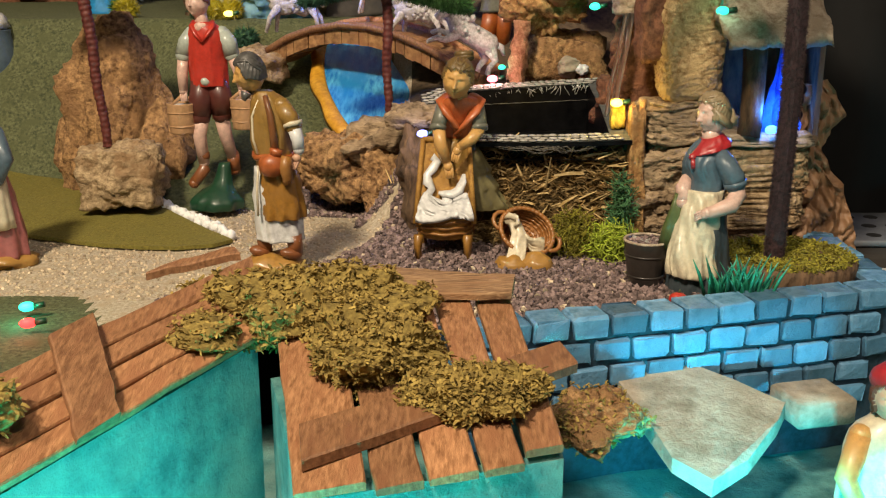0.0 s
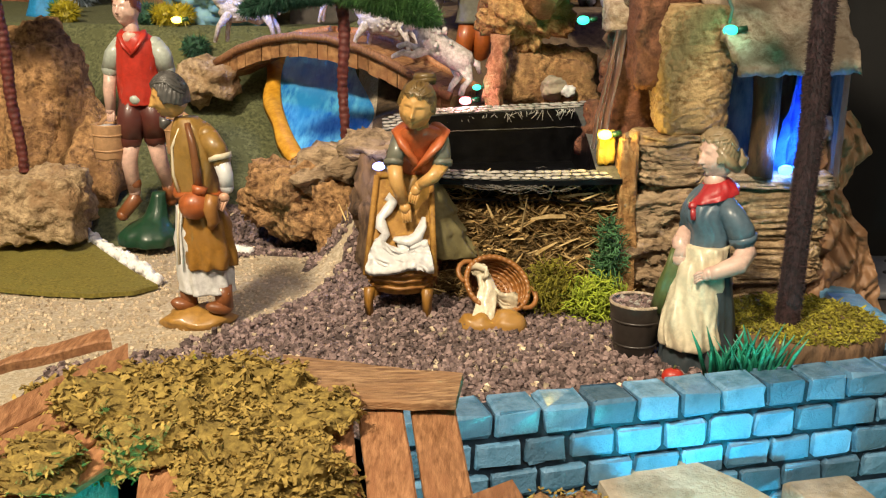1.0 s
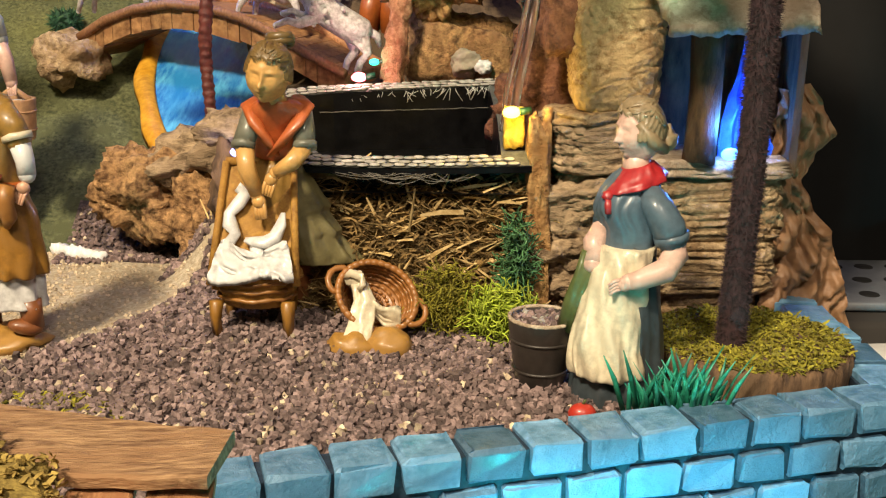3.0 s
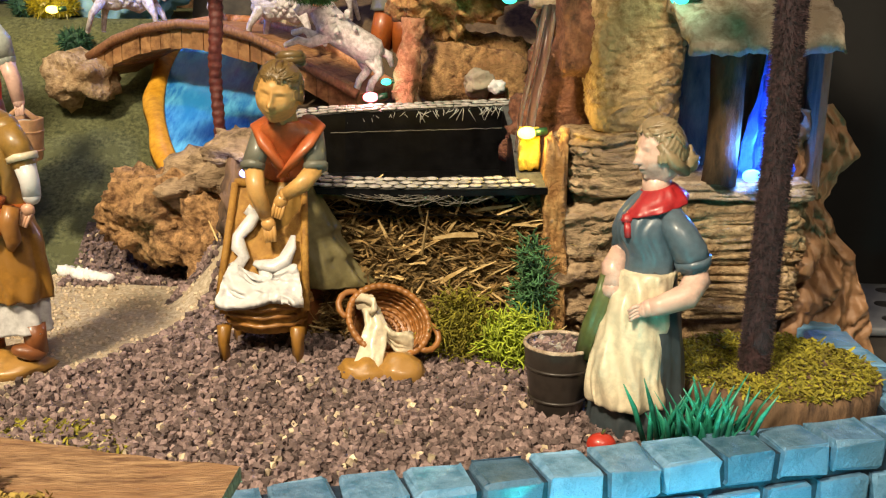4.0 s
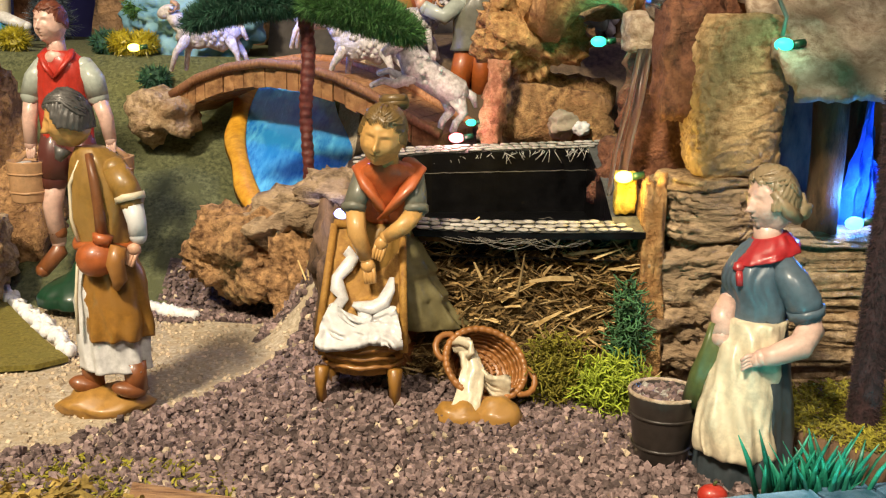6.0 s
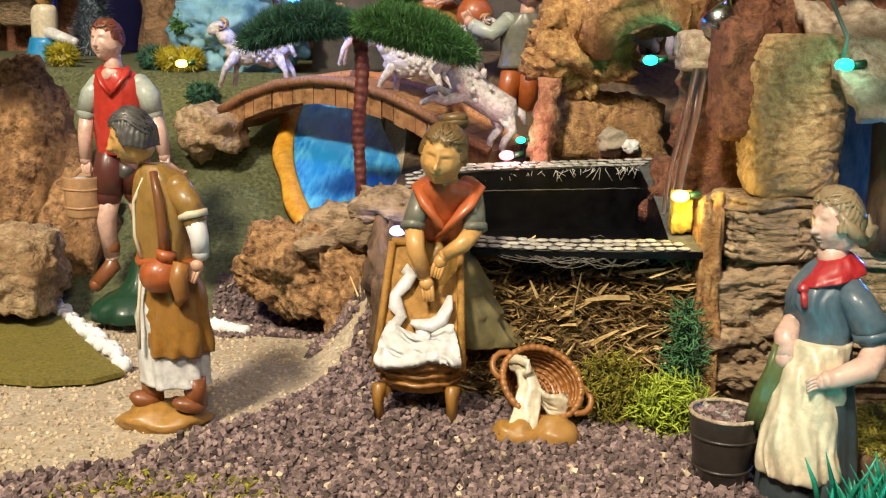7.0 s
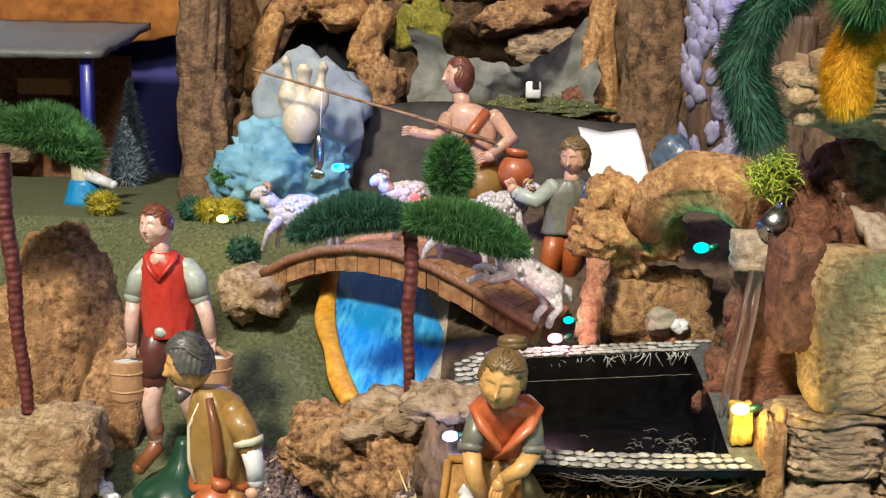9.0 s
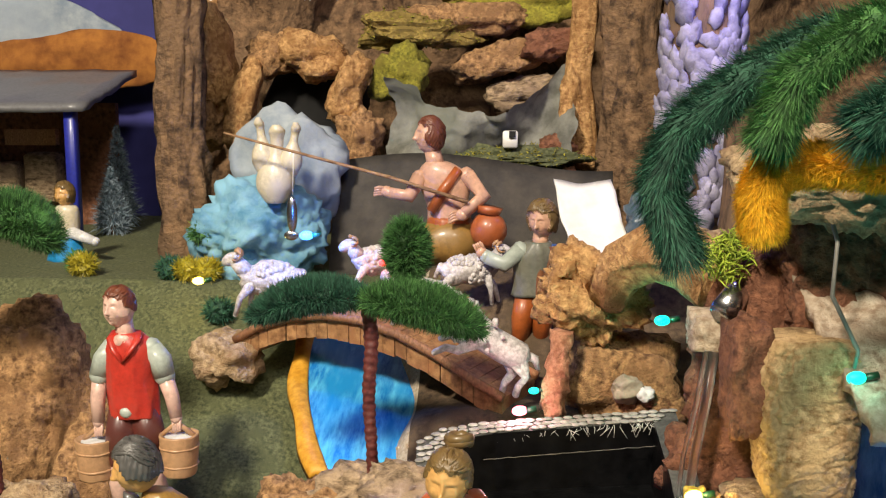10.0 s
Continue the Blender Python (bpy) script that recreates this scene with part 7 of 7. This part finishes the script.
trunk("bark_trunk", 0.150, 1.285, 0.17, 0.50, 0.030, "cliff_tan", "tall brown bark trunk at the back", 3, ridge=0.22)
trunk("bark_trunk", 0.098, 1.305, 0.24, 0.42, 0.012, "cork_orange", "narrow orange cork strip at the back", 5)
bt = thing("bark_trunk", (0, 0, 0), "scaly bark trunk with violet light put into its colour", "bark trunk")
Sculpt().tube([(0.190, 1.178, 0.15), (0.190, 1.178, 0.45)], 0.031, "bark_dark", n=18).make("core", parent=bt)
for i in range(190):
    rr = random.Random(500 + i)
    a = rr.uniform(3.3, 6.1)
    Sculpt().ball((0.190 + 0.034 * math.cos(a), 1.178 + 0.032 * math.sin(a), rr.uniform(0.18, 0.44)), (rr.uniform(0.004, 0.009), 0.0035, rr.uniform(0.006, 0.014)), "bark_violet_lit", rot=(rr.uniform(5, 25), rr.uniform(-15, 15), math.degrees(a) + 90), n=9, m=6, lump=0.5, seed=i).make("bark_scale", parent=bt)
trunk("bark_trunk", -0.268, 1.225, 0.13, 0.44, 0.019, "cliff_tan", "brown bark trunk beside the blue hill", 7, flare=1.3, ridge=0.28)
trunk("bark_trunk", 0.225, 1.12, 0.15, 0.33, 0.022, "bark_dark", "dark bark post behind the cliff", 9)

# rock face with a cave, made of many cork slabs
rng = random.Random(33)
for i, (x, y, z, sx, sz, rot, m) in enumerate([
        (-0.300, 1.33, 0.335, 0.022, 0.050, 8, "cork"), (-0.262, 1.31, 0.350, 0.020, 0.060, -12, "cork_orange"), (-0.232, 1.30, 0.300, 0.014, 0.045, 15, "cork_orange"), (-0.275, 1.32, 0.29, 0.022, 0.03, 0, "cork"),
        (-0.205, 1.33, 0.350, 0.030, 0.022, -25, "cork"), (-0.165, 1.32, 0.350, 0.034, 0.022, 12, "cork_orange"), (-0.128, 1.31, 0.318, 0.016, 0.034, 22, "cork_orange"), (-0.118, 1.30, 0.268, 0.022, 0.028, 5, "cork"), (-0.115, 1.29, 0.232, 0.026, 0.020, 0, "cork"),
        (-0.080, 1.33, 0.330, 0.026, 0.030, 30, "moss"), (0.020, 1.33, 0.345, 0.045, 0.016, -14, "cork"), (0.070, 1.32, 0.360, 0.030, 0.014, -12, "cork_red"), (0.045, 1.33, 0.312, 0.040, 0.016, -10, "cork_grey"), (0.088, 1.31, 0.30, 0.012, 0.04, 0, "cork_orange"), (0.075, 1.29, 0.25, 0.020, 0.020, 10, "cork_red"),
        (-0.02, 1.36, 0.385, 0.06, 0.018, 0, "cork"), (0.03, 1.38, 0.40, 0.06, 0.02, 0, "moss")]):
    rock("cork_rock", (x, y, z), (sx, 0.020, sz), m, "weathered slab of cork in the rock face", seed=200 + i, sub=4, pits=0.45, lump=0.3, rot=(0, rot, rng.uniform(-15, 15)), box=0.4)
# solid black lump in place of a hollow; its colour is the cave's shade
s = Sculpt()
rock_mesh(s, (-0.172, 1.37, 0.300), (0.05, 0.02, 0.06), "opening_shade", seed=120, sub=3)
s.make("cave_hollow", label="near-black lump standing for the shade inside a small cave", category="cave")
s = Sculpt()
s.sheet(lambda u, v: (-0.085 + 0.175 * u, 1.285 + 0.02 * math.sin(u * 8 + v * 3), 0.325 - 0.075 * v - 0.035 * math.sin(u * 3.14) * (1 - v) + 0.01 * u), 40, 20, "cloth_grey")
s.shake(0.010, 30).shake(0.004, 90, 3)
s.make("grey_cloth", label="grey-green painted cloth draped over rocks", category="cloth")
pile("moss_ledge", (-0.060, 1.36, 0.375), (0.060, 0.03, 0.020), 900, "moss", "hay_bed", "brown-green moss on top of the cave", "moss", 112)
pile("moss_ledge", (0.02, 1.40, 0.41), (0.060, 0.03, 0.020), 700, "moss", "hay_bed", "brown-green moss on the high rocks", "moss", 113)
s = Sculpt()
s.sheet(lambda u, v: (-0.34 + 0.80 * u, 1.47 + 0.02 * math.sin(u * 30), 0.10 + 0.36 * v + 0.02 * noise.noise(Vector((u * 12, 0, 0)))), 90, 24, "cliff_tan")
s.shake(0.03, 14).shake(0.012, 45, 2)
s.make("rock_face", label="brown paper rock face behind everything", category="rock face", kind="structure")

# small white animals on the heights
for i, (x, z, sz) in enumerate(((-0.275, 0.392, 0.026), (-0.155, 0.402, 0.026), (-0.190, 0.405, 0.022))):
    ob = sheep((x, 1.315, z), sz, 20 + 150 * i, "tiny white sheep figurine on the high rocks")
th = thing("toy_house", (0.005, 1.42, 0.425), "small white farmhouse on the high moss", "toy house")
house_wall = Sculpt().box((0, 0, 0.018), (0.045, 0.03, 0.036), "white_board", bev=0.001).make("wall", parent=th, smooth=False)
Sculpt().slab([(-0.026, -0.018), (0.026, -0.018), (0.026, 0.018), (-0.026, 0.018)], lambda x, y: 0.036 + 0.012 * (1 - abs(y) / 0.018), lambda x, y: 0.040 + 0.012 * (1 - abs(y) / 0.018), "clay").make("roof", parent=th, smooth=False)
Sculpt().box((-0.008, -0.0152, 0.02), (0.008, 0.002, 0.011), "opening_shade").make("window", parent=house_wall, smooth=False)


def conifer(at, h, r, mat, label, seed):
    t = thing("conifer", at, label, "tree")
    Sculpt().tube([(0, 0, 0), (0, 0, h * 0.3)], [r * 0.15, r * 0.1], "bark_dark", n=8).make("trunk", parent=t)
    s = Sculpt()
    q = random.Random(seed)
    for i in range(8):
        z = h * (0.12 + 0.82 * i / 8)
        rr = r * (1 - i / 8.5)
        brush(s, (0, 0, z), (rr * 0.6, rr * 0.6, h * 0.07), 260, rr * 0.6, mat, q, width=0.0007)
    s.make("crown", parent=t, smooth=False)


conifer((-0.425, 1.44, 0.152), 0.085, 0.026, "bristle_snow", "snow-dusted toy fir tree", 1)
conifer((-0.440, 1.50, 0.152), 0.135, 0.030, "bristle_snow", "tall snow-dusted toy fir tree", 2)
conifer((0.035, 1.39, 0.425), 0.045, 0.016, "bristle_snow", "tiny bluish toy fir tree", 3)

# stable at the far west
st = thing("stable", (0, 0, 0), "dim stable with grey roof and blue post", "stable")
s = Sculpt()
s.sheet(lambda u, v: (-0.72 + 0.30 * u, 1.36 + 0.16 * v, 0.300 + 0.040 * v), 18, 10, "roof_grey", 0.008)
s.shake(0.003, 60)
s.make("roof", parent=st)
Sculpt().box((-0.440, 1.375, 0.225), (0.012, 0.012, 0.15), "blue_post", bev=0.002).make("post", parent=st, label="bright blue post")
Sculpt().box((-0.60, 1.53, 0.225), (0.30, 0.01, 0.15), "cork_red").make("back_wall", parent=st, smooth=False)
Sculpt().box((-0.52, 1.45, 0.262), (0.06, 0.01, 0.018), "wood_board").make("beam", parent=st, smooth=False)
for k in range(4):
    Sculpt().box((-0.68 + 0.05 * k, 1.50, 0.20 + 0.012 * (k % 2)), (0.04, 0.03, 0.06), "cork_grey", bev=0.004).make("block", parent=st)
s = Sculpt()
rock_mesh(s, (-0.51, 1.575, 0.352), (0.13, 0.012, 0.036), "hill_orange", seed=150, sub=4, pits=0.3, lump=0.2)
s.make("painted_hill", label="orange painted paper hill behind the stable", category="painted hill")
s = Sculpt()
rock_mesh(s, (-0.585, 1.602, 0.362), (0.12, 0.012, 0.075), "hill_snow", seed=151, sub=4, pits=0.3, lump=0.2)
s.make("painted_hill", label="snow-white painted paper mountain", category="painted hill")
s = Sculpt()
s.loft([(-0.398, 1.255, 0.150, 0.020, 0.016), (-0.397, 1.255, 0.175, 0.013, 0.011)], "lamp_blue", n=18, fold=0.05)
s.loft([(-0.397, 1.255, 0.172, 0.012, 0.010), (-0.396, 1.255, 0.200, 0.012, 0.010), (-0.396, 1.255, 0.206, 0.006, 0.006)], "cream", n=18)
head(s, (-0.396, 1.253, 0.216), 0.010, "skin_tan", "hair_gold", (-0.3, -1, 0), locks=0)
s.limb([(-0.39, 1.25, 0.18), (-0.365, 1.245, 0.172)], [0.006, 0.005], "white", n=8)
cast(s, "figurine_angel", (-0.398, 1.255, 0.150), "small figurine with golden hair and blue skirt")
# plain tub shape made up in place of a blue-grey figure with cloth
s = Sculpt()
s.loft([(-0.478, 1.13, 0.085, 0.018, 0.018), (-0.478, 1.13, 0.11, 0.023, 0.021), (-0.478, 1.13, 0.135, 0.020, 0.019), (-0.478, 1.13, 0.142, 0.02, 0.02)], "slate", n=24)
s.ball((-0.478, 1.13, 0.150), (0.018, 0.016, 0.012), "white", n=14, m=8, lump=0.4)
s.make("barrel", label="dark blue tub shape with a white top, standing for a blue-grey figure", category="tub")
for i, (x, y, m, sd) in enumerate(((-0.245, 1.155, "leaf_yellow", 1), (-0.235, 1.17, "bristle", 2), (-0.262, 1.16, "bristle_dark", 3), (-0.345, 1.17, "leaf_yellow", 4), (-0.355, 1.185, "bristle", 5), (-0.228, 1.155, "leaf_yellow", 6), (-0.205, 1.11, "bristle_dark", 7), (-0.238, 1.185, "leaf_yellow", 8))):
    s = Sculpt()
    q = random.Random(700 + sd)
    c = (x, y, ground_z(x, y) + 0.010 + (0.03 if sd in (2, 8) else 0))
    s.ball(c, 0.010, m, n=12, m=8, lump=0.4, seed=sd)
    brush(s, c, (0.012, 0.010, 0.009), 420, 0.006, m, q, width=0.0007)
    s.make("shrub", label="small fuzzy toy shrub by the slope", category="shrub", smooth=False)

# white cloth, blue-grey bundle, snowy cork slab on the east cliff
s = Sculpt()
s.sheet(lambda u, v: (0.069 + 0.050 * u + 0.018 * v, 1.190 - 0.080 * v, 0.240 - 0.076 * v - 0.004 * math.sin(u * 3.1)), 16, 16, "white_board", 0.002)
s.shake(0.002, 60)
s.make("white_cloth", label="white cloth strip hanging like a waterfall", category="cloth")
s = Sculpt()
rock_mesh(s, (0.150, 1.145, 0.208), (0.022, 0.018, 0.026), "slate", seed=130, sub=4, pits=0.4, rot=(0, -30, 0))
s.make("crumpled_paper", label="crumpled blue-grey painted paper", category="paper")
rock("cork_rock", (0.150, 1.02, 0.205), (0.035, 0.03, 0.014), "cork_pale", "pale cork slab above the spout", seed=131, sub=4, pits=0.4, rot=(0, -14, 0))
rock("cork_cliff", (0.218, 0.835, 0.215), (0.040, 0.026, 0.040), "cork_red", "reddish cork cliff over the house", "cork cliff", seed=132, sub=5, pits=0.35, lump=0.2, box=0.4)
s = Sculpt()
rock_mesh(s, (0.220, 0.812, 0.270), (0.070, 0.046, 0.024), "cork_pale", seed=133, sub=5, pits=0.5, lump=0.2, box=0.5, rot=(0, 6, 12))
s.make("cork_slab", label="pale snowy cork slab on the cliff", category="cork slab")

# far corner of the table seen past the wall
gp = thing("grey_tray", (0.40, 0.92, -0.02), "grey plastic tray with round holes", "tray")
Sculpt().box((0, 0, 0), (0.16, 0.10, 0.006), "grey_plastic", bev=0.001).make("plate", parent=gp)
for r in range(3):
    for c in range(7):
        Sculpt().loft([(-0.066 + 0.022 * c + 0.008 * (r % 2), -0.032 + 0.032 * r, 0.0028, 0.0068, 0.0068), (-0.066 + 0.022 * c + 0.008 * (r % 2), -0.032 + 0.032 * r, 0.0034, 0.0064, 0.0064)], "opening_shade", n=14).make("hole", parent=gp)
Sculpt().box((0.37, 0.80, -0.055), (0.12, 0.07, 0.05), "white_board", bev=0.003, rot=(0, 0, 5)).make("cardboard_box", label="pale cardboard box beside the landscape", category="box")
Sculpt().box((0.395, 0.92, -0.077), (0.20, 0.14, 0.106), "room_wall", bev=0.004).make("dark_box", label="dark box under the grey tray", category="box")

# ---- string lights ----
cable = Sculpt()
cable.tube([(0.186, 0.795, 0.275), (0.190, 0.775, 0.245), (0.188, 0.772, 0.220), (0.200, 0.768, 0.195), (0.200, 0.772, 0.186)], 0.0011, "cable", n=6)
cable.make("light_cable", label="thin grey wire of the string lights", category="cable")


def led(at, mat, energy, colour, label, size=0.004, front=(0, -0.012, 0.004)):
    t = thing("led_lamp", at, label, "string light", group="coloured string lights")
    Sculpt().ball((0, 0, 0), (size * 1.3, size * 0.8, size * 0.8), mat, rot=(0, 0, 20), n=12, m=8).make("bulb", parent=t)
    Sculpt().tube([(size * 1.0, 0.001, 0), (size * 2.6, 0.002, 0.001)], size * 0.5, "base_green", n=8).make("socket", parent=t)
    lamp("led_light", "POINT", Matrix.Translation(Vector(at) + Vector(front)), energy, colour, 0.003)


YEL, BLU, CYA, RED, PNK = (1.0, 0.72, 0.16), (0.05, 0.18, 1.0), (0.0, 1.0, 0.72), (1.0, 0.10, 0.10), (1.0, 0.4, 0.5)
led((0.131, 0.790, 0.113), "led_yellow", 0.06, YEL, "yellow string light glowing on the pond's corner")
led((0.241, 0.764, 0.097), "led_blue", 0.17, (0.03, 0.22, 1.0), "blue string light glowing on the house ledge", front=(0, 0.006, 0.012))
led((0.128, 0.905, 0.178), "led_cyan", 0.018, CYA, "teal string light glowing under the cork arch")
led((0.200, 0.768, 0.182), "led_cyan", 0.006, CYA, "teal string light glowing on the cork tower")
led((0.043, 0.917, 0.116), "led_pink", 0.05, PNK, "pink string light glowing on the pebble rim")
led((0.052, 0.935, 0.124), "led_cyan", 0.006, CYA, "small green string light beside the pillar", size=0.0028)
led((-0.111, 1.015, 0.212), "led_blue", 0.30, (0.03, 0.20, 1.0), "blue string light glowing above the tree")
led((-0.222, 1.111, 0.160), "led_yellow", 0.03, YEL, "yellow string light glowing on the slope")
led((-0.016, 0.806, 0.087), "led_white", 0.04, (0.45, 0.5, 1.0), "bluish string light glowing on dark cork", size=0.0036)
led((-0.056, 1.020, 0.192), "led_red", 0.012, RED, "small red string light behind the tree", size=0.003)
led((-0.262, 0.625, 0.008), "led_cyan", 0.03, CYA, "teal string light lying in green felt")
led((-0.250, 0.595, 0.008), "led_red", 0.015, RED, "red string light lying in green felt")
led((0.020, 0.265, -0.060), "led_cyan", 0.75, (0.0, 0.84, 0.80), "cyan string light in front of the hut")
led((-0.088, 0.285, -0.010), "led_cyan", 1.3, (0.0, 0.84, 0.80), "cyan string light hidden between the huts", front=(0.012, -0.01, 0.004))
for x in (0.085, 0.130, 0.180, 0.230):
    led((x, 0.425, -0.085), "led_cyan", 0.30, (0.0, 0.74, 0.90), "cyan string light in the lower yard")
    lamp("led_light", "SPOT", look((x, 0.415, -0.055), (1.45 * x - 0.062, wall_y(x), -0.052)), 4.6, (0.0, 0.70, 0.88), 0.004)
cr = Sculpt()
rock_mesh(cr, (0.1330, 0.797, 0.104), (0.0055, 0.005, 0.011), "crust_gold", seed=140, sub=4, pits=0.3, lump=0.15, box=0.9)
cr.make("gold_crust", label="golden glittering crust behind the lamp", category="cork piece")
# violet fill added to tint the far heights; no bulb belongs to it
lamp("led_light", "POINT", Matrix.Translation((0.20, 1.08, 0.42)), 0.5, (0.35, 0.30, 1.0), 0.02)
